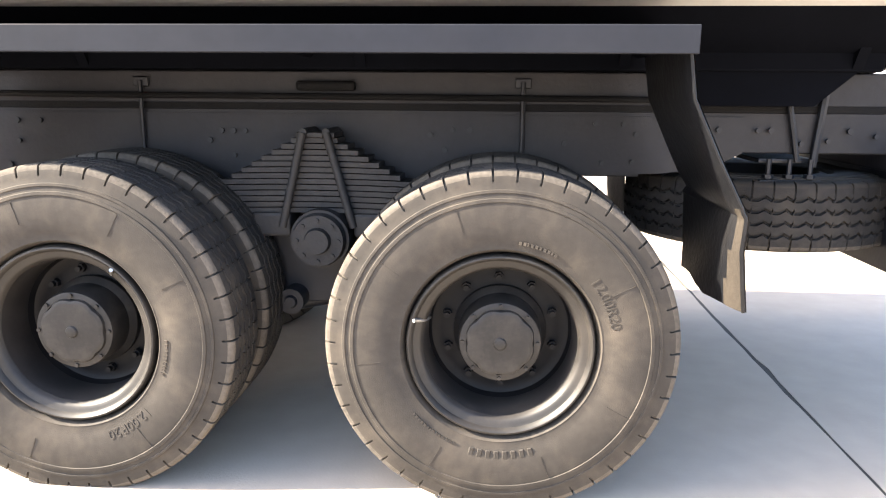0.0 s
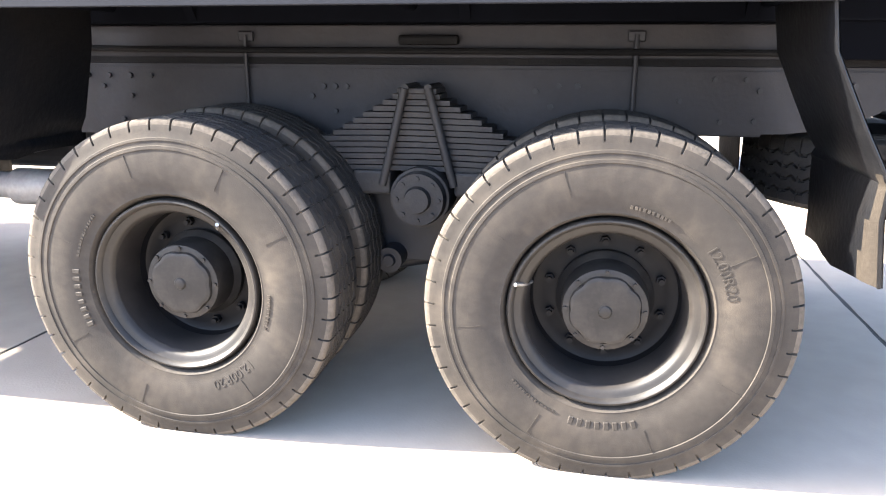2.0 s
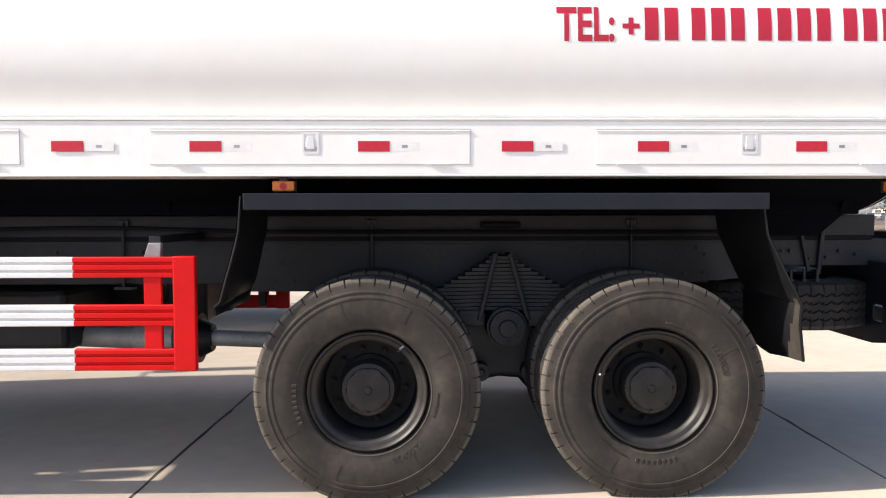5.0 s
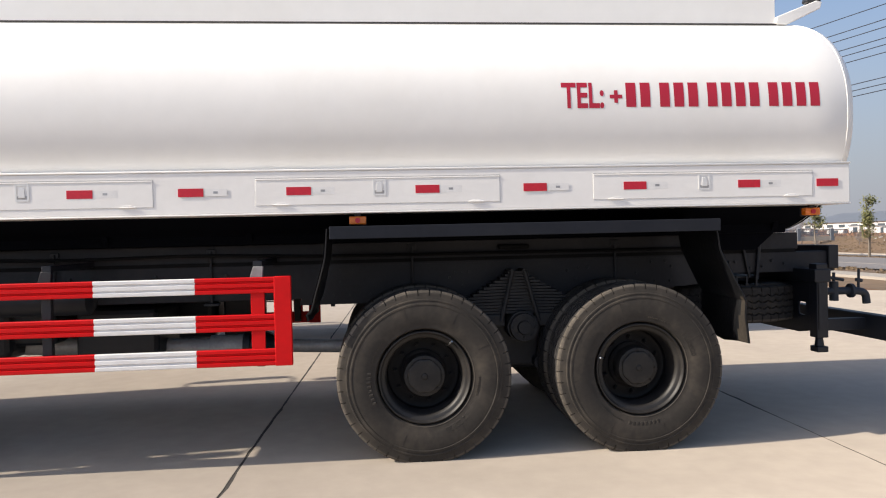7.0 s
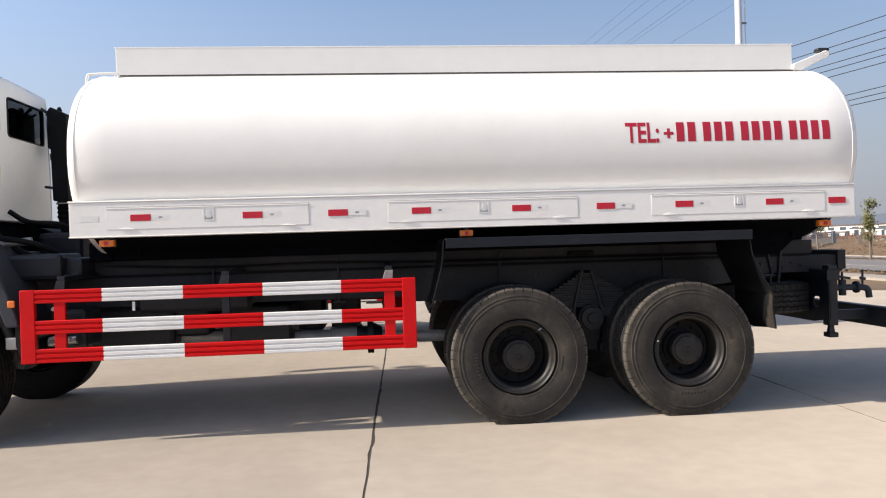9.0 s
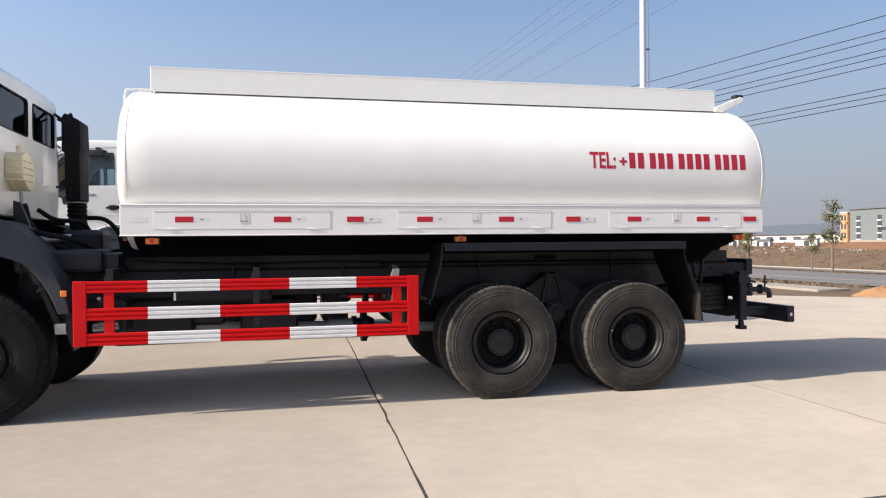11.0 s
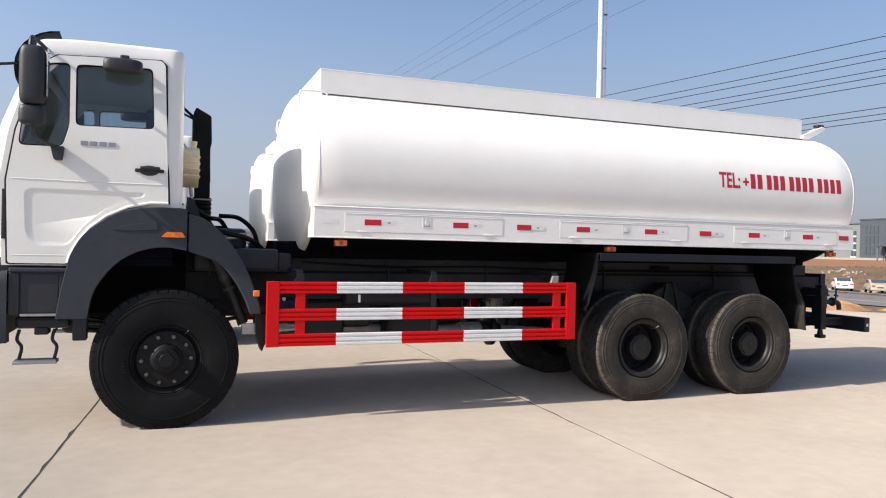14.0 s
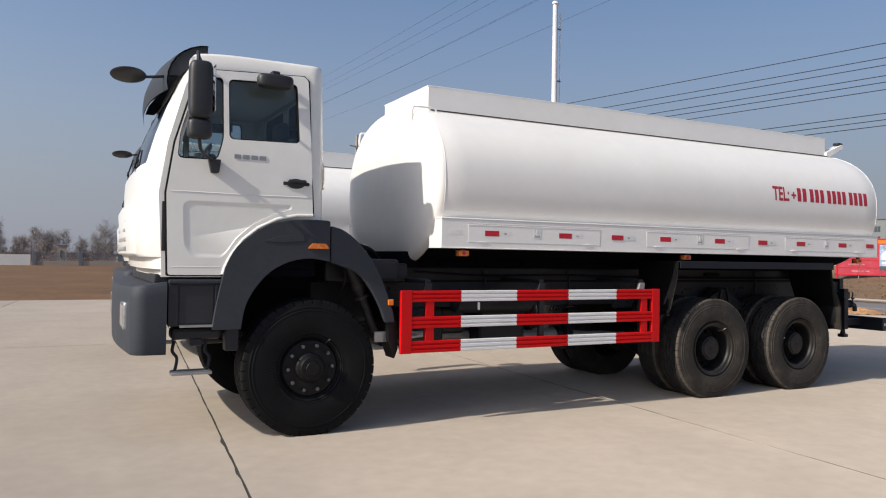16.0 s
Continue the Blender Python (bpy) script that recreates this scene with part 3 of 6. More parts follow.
def wheel(truck, x, y, z, far, front=False, inner=False, turn=0.0, valve=55):
    w = new("wheel", FRONT_RIM if front else REAR_RIM)
    w.parent = truck
    w.location = (x, y, z)
    w.rotation_euler = (0, 0, math.pi if far else 0)
    tagged(w, "black front wheel with raised hub" if front else "dusty dual rear wheel with deep dish")

    def child(name, me, at=(0, 0, 0), ry=0.0):
        o = new(name, me)
        o.parent = w
        o.location = at
        o.rotation_euler = (0, ry, 0)
        return o
    tagged(child("tyre", FRONT_TYRE if front else REAR_TYRE), "clean black tyre" if front else "tyre grey with dust")
    if not inner:
        tagged(child("sidewall_mark", FRONT_MARKS if front else REAR_MARKS, ry=radians(turn)), kind="stuff")
    if inner:
        return w
    child("hub", HUB_FRONT if front else HUB_REAR)
    for k in range(10):
        a = 2 * math.pi * (k + 0.5) / 10 + radians(turn)
        if front:
            child("wheel_nut", NUT_FRONT, (0.195 * math.cos(a), 0.035, 0.195 * math.sin(a)), a)
        else:
            child("wheel_nut", NUT_DARK, (0.190 * math.cos(a), 0.228, 0.190 * math.sin(a)), a)
    # air valve
    bm = tube(curve_points([(0.245, 0.10, 0.0), (0.262, 0.05, 0.0), (0.285, 0.022, 0.0), (0.292, 0.012, 0.0)], 3), 0.0065, 6)
    v = part("valve", bm, STEEL, w)
    v.rotation_euler = (0, -radians(valve), 0)
    return w


ZT, AT, BU, BL = 2.28, 1.235, 0.825, 0.85   # tank: middle height, half width, rise, fall


def tank_y(z):
    """The tank's half width at a height."""
    b = BU if z > ZT else BL
    return AT * max(0.0, 1 - (abs(z - ZT) / b) ** 2.25) ** (1 / 2.25)


def tank_ring(s, n=112):
    out = []
    for k in range(n):
        a = 2 * math.pi * k / n
        c, d = math.cos(a), math.sin(a)
        e = 2 / 2.25
        y = AT * s * math.copysign(abs(c) ** e, c)
        z = (BU if d > 0 else BL) * s * math.copysign(abs(d) ** e, d)
        out.append((y, ZT + z))
    return out


def make_tank(truck):
    x0, x1 = -3.535, 3.0
    stations = [(0.02, x0 - 0.085), (0.25, x0 - 0.082), (0.5, x0 - 0.073), (0.7, x0 - 0.058), (0.84, x0 - 0.041), (0.93, x0 - 0.022), (0.972, x0 - 0.002), (0.992, x0 + 0.024), (1.0, x0 + 0.055)]
    stations += [(1.0, x) for x in span(x0 + 0.3, x1 - 0.3, 14)]
    stations += [(s, x1 - (x - x0)) for s, x in stations[8::-1]]
    bm = bmesh.new()
    rings = [[bm.verts.new((x, y, z)) for y, z in tank_ring(s)] for s, x in stations]
    n = len(rings[0])
    for i, (a, b) in enumerate(zip(rings, rings[1:])):
        for k in range(n):
            f = bm.faces.new((a[k], a[(k + 1) % n], b[(k + 1) % n], b[k]))
            # Body below z 1.66: black paint that also holds the belly's shade
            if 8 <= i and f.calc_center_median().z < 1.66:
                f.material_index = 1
    bm.faces.new(rings[0][::-1])
    bm.faces.new(rings[-1])
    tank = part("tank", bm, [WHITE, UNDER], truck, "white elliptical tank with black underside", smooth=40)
    # seam bead round the head
    for x in (x0 + 0.06, x1 - 0.06):
        pts = [(x, y * 1.0005, ZT + (z - ZT) * 1.0005) for y, z in tank_ring(1.0, 96)]
        bm = bmesh.new()
        tube(pts + [pts[0]], 0.0025, 6, bm)
        part("weld_seam", bm, WHITE, tank)
    # walkway coaming on the top: side, front and rear plates
    zt, zb = 3.293, 2.98
    for y in (-0.57, 0.57):
        part("coaming_plate", box(-3.35, 2.805, y - 0.004, y + 0.004, zb, zt, 0.002), WHITE, tank)
    for x in (-3.35, 2.805):
        part("coaming_plate", box(x - 0.004, x + 0.004, -0.566, 0.566, zb, zt, 0.002), WHITE, tank)
    bm = box(-3.36, 2.815, -0.576, -0.564, zt - 0.012, zt, 0.003)
    box(-3.36, 2.815, 0.564, 0.576, zt - 0.012, zt, 0.003, bm=bm)
    part("coaming_edge", bm, WHITE, tank)
    part("coaming_foot", box(-3.36, 2.82, -0.60, -0.574, tank_top(-0.6) - 0.006, tank_top(-0.6) + 0.012, 0.004), WHITE, tank)
    part("sealant_line", box(-3.34, 2.80, -0.608, -0.597, tank_top(-0.6) + 0.004, tank_top(-0.6) + 0.016, 0.003), SEALANT, tank, "dark sealant line along the walkway")
    # grab rails on the front head
    for y in (-0.66, 0.80):
        zz = tank_top(y)
        pts = curve_points([(-3.30, y, zz + 0.0), (-3.33, y, zz + 0.035), (-3.52, y, zz + 0.032), (-3.562, y, zz + 0.012), (-3.572, y, zz - 0.10), (-3.545, y, zz - 0.135)], 4)
        part("grab_rail", tube(pts, 0.011, 8), WHITE, tank)
    # lamp bracket at the rear
    bm = prism([(2.80, 3.045), (2.88, 3.035), (3.16, 3.165), (3.175, 3.215), (3.13, 3.225), (2.81, 3.10)], lambda u, v, d: (u, -0.60 + d, v), 0.11, bevel=0.006)
    br = part("lamp_bracket", bm, WHITE, tank)
    bm = box(3.06, 3.18, -0.585, -0.505, 3.215, 3.255, 0.015)
    part("work_lamp", bm, DARK, tank)
    return tank


def tank_top(y):
    return ZT + BU * (1 - (abs(y) / AT) ** 2.25) ** (1 / 2.25)


def make_side_box(truck, far):
    """The long white locker under the tank with doors, latches and reflectors."""
    s = -1 if not far else 1

    def Y(a, b):
        return (min(s * a, s * b), max(s * a, s * b))
    y0, y1 = Y(0.98, 1.25)
    bm = box(-3.52, 2.935, y0, y1, 1.642, 1.905, 0.006)
    locker = part("side_locker", bm, SHADEWHITE, truck, "long white locker below the tank")
    y0, y1 = Y(0.98, 1.256)
    part("locker_edge", box(-3.525, 2.94, y0, y1, 1.905, 1.918, 0.004), SHADEWHITE, locker)
    part("locker_edge", box(-3.525, 2.94, y0, y1, 1.632, 1.642, 0.003), SHADEWHITE, locker)
    for a, b in ((-3.24, -1.68), (-1.05, 0.515), (1.14, 2.665)):
        # grey plate painting the shadow line above the door, then its leaf
        y0, y1 = Y(1.2495, 1.2515)
        part("door_gap", box(a - 0.0012, b + 0.0012, y0, y1, 1.6905, 1.8655), SHADE_GAP, locker)
        y0, y1 = Y(1.249, 1.2530)
        leaf = part("locker_door", box(a, b, y0, y1, 1.691, 1.859, 0.003), SHADEWHITE, locker)
        y0, y1 = Y(1.252, 1.2565)
        part("door_lip", box(a, b, y0, y1, 1.851, 1.858, 0.002), SHADEWHITE, locker)
        for u in (0.10, 0.90):
            x = a + (b - a) * u
            y0, y1 = Y(1.252, 1.2565)
            bm = box(x - 0.028, x + 0.028, y0, y1, 1.692, 1.706, 0.002)
            tube([(x - 0.05, s * 1.2555, 1.693), (x + 0.05, s * 1.2555, 1.693)], 0.0045, 8, bm)
            part("hinge", bm, SHADEWHITE, locker)
        x = (a + b) / 2
        y0, y1 = Y(1.2525, 1.2555)
        ring = rounded([(x - 0.042, 1.742), (x + 0.042, 1.742), (x + 0.042, 1.848), (x - 0.042, 1.848)], 0.01)
        bowl = rounded([(x - 0.031, 1.753), (x + 0.031, 1.753), (x + 0.031, 1.837), (x - 0.031, 1.837)], 0.008)
        bm = holed(ring, [bowl], lambda u, v, d: (u, s * (1.2555 - d), v), 0.003)
        prism([(x - 0.020, 1.765), (x + 0.020, 1.765), (x + 0.014, 1.826), (x - 0.014, 1.826)], lambda u, v, d: (u, s * (1.2535 + d), v), 0.004, bm=bm, bevel=0.001)
        part("latch", bm, LATCH, locker, "bright steel paddle latch")
        # Shade low in the latch, painted as a grey strip
        part("latch_recess", box(x - 0.031, x + 0.031, *Y(1.2526, 1.2536), 1.753, 1.775), SHADE_GAP, locker)
    y0, y1 = Y(1.2525, 1.2550)
    reds = (-2.98, -2.12, -1.449, -0.780, 0.042, 0.750, 1.424, 2.215, 2.772)
    for i, x in enumerate(reds):
        part("red_reflector", box(x - 0.078, x + 0.078, y0, y1, 1.753, 1.805, 0.001), REFLECT, locker)
        if i < 8:
            part("silver_reflector", box(x + 0.080, x + 0.225, *Y(1.2525, 1.2535), 1.756, 1.801), TAPE, locker)
            part("tape_mark", box(x + 0.138, x + 0.166, *Y(1.2534, 1.2540), 1.772, 1.786), STEEL, locker)
    part("silver_reflector", box(-3.44, -3.30, *Y(1.2495, 1.2515), 1.756, 1.801), TAPE, locker)
    for x in (-3.26, -0.412, 2.74):
        ya = 1.08 if x > 2 else 1.16
        bm = box(x - 0.055, x + 0.055, *Y(ya, ya + 0.055), 1.560, 1.612, 0.008)
        box(x - 0.02, x + 0.02, *Y(ya + 0.02, ya + 0.045), 1.61, 1.645, bm=bm, mi=1)
        box(x - 0.058, x + 0.058, *Y(ya - 0.014, ya - 0.001), 1.555, 1.616, 0.003, bm=bm, mi=1)
        tube([(x, s * (ya + 0.054), 1.586), (x, s * (ya + 0.062), 1.586)], 0.017, 12, bm, 2)
        part("side_marker", bm, [AMBER, CHASSIS, REFLECT], locker, "amber side marker lamp")


def make_lettering(truck):
    """The lead word in letters; the number after it as plain bars."""
    bm = text_bmesh("TEL:", 0.235, 0.0, 0.006)
    w = max(v.co.x for v in bm.verts)
    for k in range(1, 9):
        bmesh.ops.bisect_plane(bm, geom=bm.verts[:] + bm.edges[:] + bm.faces[:], plane_co=(0, 0.02 * k, 0), plane_no=(0, 1, 0))
    for v in bm.verts:
        x, z = 0.945 + v.co.x * 0.285 / w, 2.302 + v.co.y
        v.co = (x, -tank_y(z) - 0.0016, z)
    for f in bm.faces:
        f.material_index = 0
    sign = part("lettering", bm, LETTER, truck, "red vinyl lettering and number", smooth=0)
    x = 1.27
    for g in (1, 2, 0, 3, 0, 4, 0, 4):
        if g == 1:
            bm = grid(span(x, x + 0.085, 3), span(2.36, 2.385, 3), lambda u, v: (u, -tank_y(v) - 0.0014, v))
            part("number_bar", bm, LETTER, sign, smooth=0)
            bm = grid(span(x + 0.03, x + 0.055, 3), span(2.33, 2.415, 3), lambda u, v: (u, -tank_y(v) - 0.0018, v))
            part("number_bar", bm, LETTER, sign, smooth=0)
            x += 0.105
            continue
        if g == 0:
            x += 0.036
            continue
        for _ in range(g):
            bm = grid(span(x + 0.006, x + 0.074, 3), span(2.302, 2.467, 9), lambda u, v: (u, -tank_y(v) - 0.0014, v))
            part("number_bar", bm, LETTER, sign, smooth=0)
            x += 0.0985


def make_guard(truck, far):
    """The red and white side guard: three ribbed bars between end plates."""
    s = 1 if far else -1
    y0, y1 = sorted((s * 1.165, s * 1.20))
    guard = part("side_guard", box(-3.85, -0.90, y0, y1, 1.165, 1.205, 0.006), CHASSIS, truck, "red and white banded side guard")
    for x in (-3.62, -2.36, -1.06):
        y0, y1 = sorted((s * 1.16, s * 1.205))
        part("upright", box(x - 0.03, x + 0.03, y0, y1, 0.69, 1.24, 0.006), CHASSIS, guard)
        out = [(x - 0.05, 1.232), (x + 0.032, 1.232), (x + 0.036, 1.305), (x - 0.026, 1.305)]
        part("bracket", prism(out, lambda u, v, d: (u, s * (1.165 + d), v), 0.04, bevel=0.003), GREYPAINT if x > -2 else CHASSIS, guard, "bolted bracket")
        y0, y1 = sorted((s * 0.45, s * 1.19))
        part("carrier", box(x - 0.03, x + 0.03, y0, y1, 1.301, 1.34, 0.006), CHASSIS, guard)
    xs = (-3.80, -3.296, -2.68, -2.063, -1.444, -0.955)
    for z0, z1 in ((1.135, 1.237), (0.895, 1.000), (0.672, 0.780)):
        h = z1 - z0
        # ribbed section: (depth, height)
        sec = [(0.030, 0), (0.004, 0), (0.0, 0.05), (0.0, 0.22), (0.012, 0.28), (0.012, 0.34), (0.0, 0.40), (0.0, 0.60), (0.012, 0.66), (0.012, 0.72), (0.0, 0.78), (0.0, 0.95), (0.004, 1.0), (0.030, 1.0)]
        bm = bmesh.new()
        cols = [[bm.verts.new((x, s * (1.245 - d), z0 + h * v)) for d, v in sec] for x in xs]
        for i in range(len(xs) - 1):
            for k in range(len(sec)):
                j = (k + 1) % len(sec)
                f = bm.faces.new((cols[i][k], cols[i][j], cols[i + 1][j], cols[i + 1][k]))
                f.material_index = i % 2
        bm.faces.new(cols[0])
        bm.faces.new(cols[-1][::-1])
        part("guard_bar", bm, [RED, GUARDWHITE], guard, "ribbed bar banded red and white", smooth=25)
    for a, b in ((-3.91, -3.80), (-0.955, -0.845)):
        y0, y1 = sorted((s * 1.205, s * 1.247))
        part("end_plate", box(a, b, y0, y1, 0.668, 1.240, 0.006), RED, guard)
    for a, b in ((-3.66, -3.575), (-1.10, -1.015)):
        for z0, z1 in ((0.998, 1.137), (0.778, 0.897)):
            y0, y1 = sorted((s * 1.21, s * 1.238))
            part("guard_post", box(a, b, y0, y1, z0, z1, 0.003), RED, guard)
    return guard


def make_chassis(truck):
    # ladder frame with bolts
    fr = None
    for s in (-1, 1):
        bm = bmesh.new()
        sec = [(0.40, 1.03), (0.47, 1.03), (0.475, 1.035), (0.475, 1.285), (0.47, 1.29), (0.40, 1.29), (0.40, 1.28), (0.462, 1.28), (0.462, 1.04), (0.40, 1.04)]
        prism([(y, z) for y, z in sec], lambda u, v, d: (-5.6 + d, s * u, v), 7.60, bm)
        prism([(y, z + (0.10 if z < 1.1 else 0)) for y, z in sec], lambda u, v, d: (2.0 + d, s * u, v), 1.32, bm)
        rail = part("frame_rail", bm, FRAME, truck, "dusty black frame rail with bolts")
        # flitch plate over the bogie
        y0, y1 = sorted((s * 0.476, s * 0.484))
        part("flitch_plate", prism([(-0.87, 0.985), (1.25, 0.985), (1.55, 1.028), (1.90, 1.040), (2.08, 1.045), (2.28, 1.07), (2.40, 1.13), (2.40, 1.27), (-0.80, 1.27)], lambda u, v, d: (u, s * (0.476 + d), v), 0.008), FRAME, rail)
        rng = random.Random(9)
        bolt = None
        xs = [(-0.77 + 0.10 * k, 1.235) for k in range(4)] + [(-0.70, 1.19), (-0.57, 1.15)] + [(0.30 + 0.05 * k, 1.20) for k in range(3)]
        xs += [(0.25, 1.16), (0.35, 1.10), (1.16, 1.19), (1.25, 1.21), (1.32, 1.21), (1.22, 1.13), (1.70, 1.16), (1.82, 1.24), (1.93, 1.24), (1.98, 1.20), (1.97, 1.09), (1.85, 1.085), (1.60, 1.085)]
        xs += [(2.3, 1.22), (2.45, 1.22), (2.5, 1.22), (2.62, 1.17), (2.72, 1.18), (2.8, 1.22), (2.9, 1.2), (-0.62, 1.05), (-0.5, 1.05), (-0.35, 1.05)]
        xs += [(x, z) for x in (-1.4, -1.9, -2.5, -3.1, -3.7, -4.2) for z in (1.1, 1.22)]
        for x, z in xs:
            bm = tube([(0, 0, 0), (0, s * 0.014, 0)], rng.choice((0.010, 0.012)), 6)
            part("bolt", bm, CHASSIS, rail, at=(x, s * 0.483, z))
        # subframe with its timber strip and clamps
        y0, y1 = sorted((s * 0.40, s * 0.478))
        part("packing_strip", box(-3.9, 3.0, y0, y1, 1.288, 1.312), RUBBER, rail)
        sub = part("subframe", box(-3.90, 3.02, *sorted((s * 0.40, s * 0.474)), 1.310, 1.44, 0.006), FRAME, truck, "black subframe rail below the tank")
        for x in (-2.6, -1.5, -0.03, 1.53):
            bm = box(x - 0.032, x + 0.032, *sorted((s * 0.476, s * 0.492)), 1.375, 1.415, 0.005)
            tube([(x, s * 0.497, 1.005), (x, s * 0.497, 1.40)], 0.0095, 8, bm)
            box(x - 0.055, x + 0.055, *sorted((s * 0.44, s * 0.51)), 1.0, 1.018, 0.003, bm=bm)
            part("frame_clamp", bm, CHASSIS, sub)
        part("rubber_stop", box(0.62, 0.86, *sorted((s * 0.475, s * 0.52)), 1.362, 1.40, 0.012), RUBBER, sub)
    for x in (-5.4, -3.2, -1.5, 0.725, 2.0, 3.1):
        part("crossmember", box(x - 0.06, x + 0.06, -0.40, 0.40, 1.06 if x < 3 else 1.14, 1.26, 0.01), CHASSIS, truck)
    # saddles that carry the tank
    for x in (-3.2, -2.2, -1.2, -0.2, 0.9, 1.9, 2.75):
        out = [(-0.70, 1.60), (-0.60, 1.45), (0.60, 1.45), (0.70, 1.60), (0.5, 1.56), (-0.5, 1.56)]
        part("tank_saddle", prism(out, lambda u, v, d: (x - 0.02 + d, u, v), 0.04), UNDER, truck)
    # Added black block that keeps the gap below the tank's front dark
    part("tank_crossbeam", box(-3.62, -3.43, -0.6, 0.6, 1.442, 1.60, 0.01), UNDER, truck)
    part("saddle_web", box(-3.42, 2.85, -0.60, 0.60, 1.442, 1.53, 0.01), UNDER, truck)
    # black shade sheet added behind the rear mudflap, cut away towards the tank's end
    for s in (-1, 1):
        part("belly_skirt", prism([(2.12, 1.60), (2.95, 1.60), (2.62, 1.315), (2.12, 1.315)], lambda u, v, d: (u, s * (0.56 + d), v), 0.012), UNDER, truck)
    # axles and differentials
    for x, z, w in ((0.0, 0.552, 0.62), (1.45, 0.552, 0.62), (-4.711, 0.575, 0.80)):
        bm = tube([(x, -w, z), (x, -0.35, z), (x, -0.22, z), (x, 0.22, z), (x, 0.35, z), (x, w, z)], [0.075, 0.085, 0.13, 0.13, 0.085, 0.075], 16)
        ax = part("axle", bm, CHASSIS, truck, "black drive axle")
        bm = tube([(x - 0.22, 0, z + 0.03), (x - 0.16, 0, z + 0.02), (x, 0, z), (x + 0.14, 0, z), (x + 0.19, 0, z)], [0.09, 0.16, 0.215, 0.16, 0.05], 20)
        part("differential", bm, CHASSIS, ax)
        for s in (-1, 1):
            bm = tube([(x, s * (w - 0.02), z), (x, s * (w - 0.24), z)], 0.205 if w < 0.7 else 0.21, 28)
            part("brake_drum", bm, RIM, ax)
        if w < 0.7:
            for s in (-1, 1):
                bm = tube(curve_points([(x + 0.15, s * 0.5, z - 0.02), (x + 0.3, s * 0.5, z - 0.13), (0.725, s * 0.5, 0.50)], 4), 0.028, 10)
                part("torque_rod", bm, CHASSIS, ax)
    # bogie springs on both sides
    for s in (-1, 1):
        bm = tube([(0.755, s * 0.50, 0.80), (0.755, s * 0.74, 0.80)], 0.115, 28)
        tube([(0.755, s * 0.74, 0.80), (0.755, s * 0.775, 0.80)], [0.105, 0.098], 28, bm)
        tube([(0.755, s * 0.775, 0.80), (0.755, s * 0.80, 0.80)], [0.052, 0.046], 20, bm)
        for a in range(8):
            b = radians(45 * a)
            tube([(0.755 + 0.08 * math.cos(b), s * 0.773, 0.80 + 0.08 * math.sin(b)), (0.755 + 0.08 * math.cos(b), s * 0.785, 0.80 + 0.08 * math.sin(b))], 0.009, 6, bm)
        sp = part("bogie_pivot", bm, SPRING, truck, "round trunnion hub below the leaf springs")
        for x in (0.53, 0.93):
            part("spring_seat", box(x - 0.05, x + 0.10, *sorted((s * 0.52, s * 0.70)), 0.80, 0.895, 0.012), SPRING, sp)
        part("pivot_bracket", prism([(0.54, 0.50), (0.97, 0.50), (0.98, 0.62), (1.0, 0.86), (0.5, 0.86), (0.53, 0.62)], lambda u, v, d: (u, s * (0.50 + d), v), 0.06, bevel=0.006), CHASSIS, sp)
        for x in (0.61, 0.90):
            bm = tube([(x, s * 0.49, 0.525), (x, s * 0.66, 0.525)], 0.052, 18)
            tube([(x, s * 0.655, 0.525), (x, s * 0.675, 0.525)], [0.030, 0.022], 12, bm)
            part("rod_end", bm, CHASSIS, sp)
        n = 13
        for k in range(n):
            z = 0.895 + 0.0225 * k
            half = 0.60 - (0.60 - 0.09) * (k / (n - 1)) ** 0.92
            pts = [(0.73 + half * u, z - 0.05 * (half * u) ** 2) for u in span(-1, 1, 9)]
            out = pts + [(x, zz + 0.018) for x, zz in pts[::-1]]
            part("spring_leaf", prism(out, lambda u, v, d: (u, s * (0.53 + d), v), 0.15), SPRING, sp)
        for a, b in ((0.69, 0.60), (0.78, 0.88)):
            bm = tube([(a, s * 0.70, 1.205), (b, s * 0.70, 0.84)], 0.016, 10)
            tube([(a, s * 0.50, 1.205), (b, s * 0.50, 0.84)], 0.016, 10, bm)
            tube([(a, s * 0.50, 1.205), (a, s * 0.70, 1.205)], 0.016, 10, bm)
            part("u_bolt", bm, SPRING, sp)
        part("top_plate", box(0.66, 0.81, *sorted((s * 0.52, s * 0.69)), 1.185, 1.205, 0.004), SPRING, sp)
    # propeller shaft and couplings
    bm = tube([(-3.6, 0, 0.72), (-1.62, 0, 0.63)], 0.072, 20)
    tube([(-1.62, 0, 0.63), (-1.36, 0, 0.63)], 0.098, 20, bm)
    sh = part("propeller_shaft", bm, GREYPAINT, truck, "grey propeller shaft with black couplings")
    bm = tube([(-1.36, 0, 0.63), (-1.31, 0, 0.63)], 0.12, 20)
    tube([(-1.31, 0, 0.63), (-1.26, 0, 0.63)], 0.10, 16, bm)
    tube([(-1.26, 0, 0.63), (-1.20, 0, 0.63)], 0.165, 20, bm)
    tube([(-1.20, 0, 0.63), (-1.12, 0, 0.63)], [0.13, 0.09], 20, bm)
    part("coupling", bm, CHASSIS, sh)
    part("shaft_yoke", tube([(-1.13, 0, 0.63), (-0.2, 0, 0.59)], 0.055, 16), GREYPAINT, sh)
    # gearbox, transfer box, silencer, air tanks and valves between the rails and the guard
    bm = box(-3.75, -3.0, -0.34, 0.34, 0.62, 1.05, 0.07, 3)
    box(-3.05, -2.7, -0.25, 0.25, 0.72, 1.02, 0.05, 3, bm=bm)
    part("gearbox", bm, CHASSIS, truck)
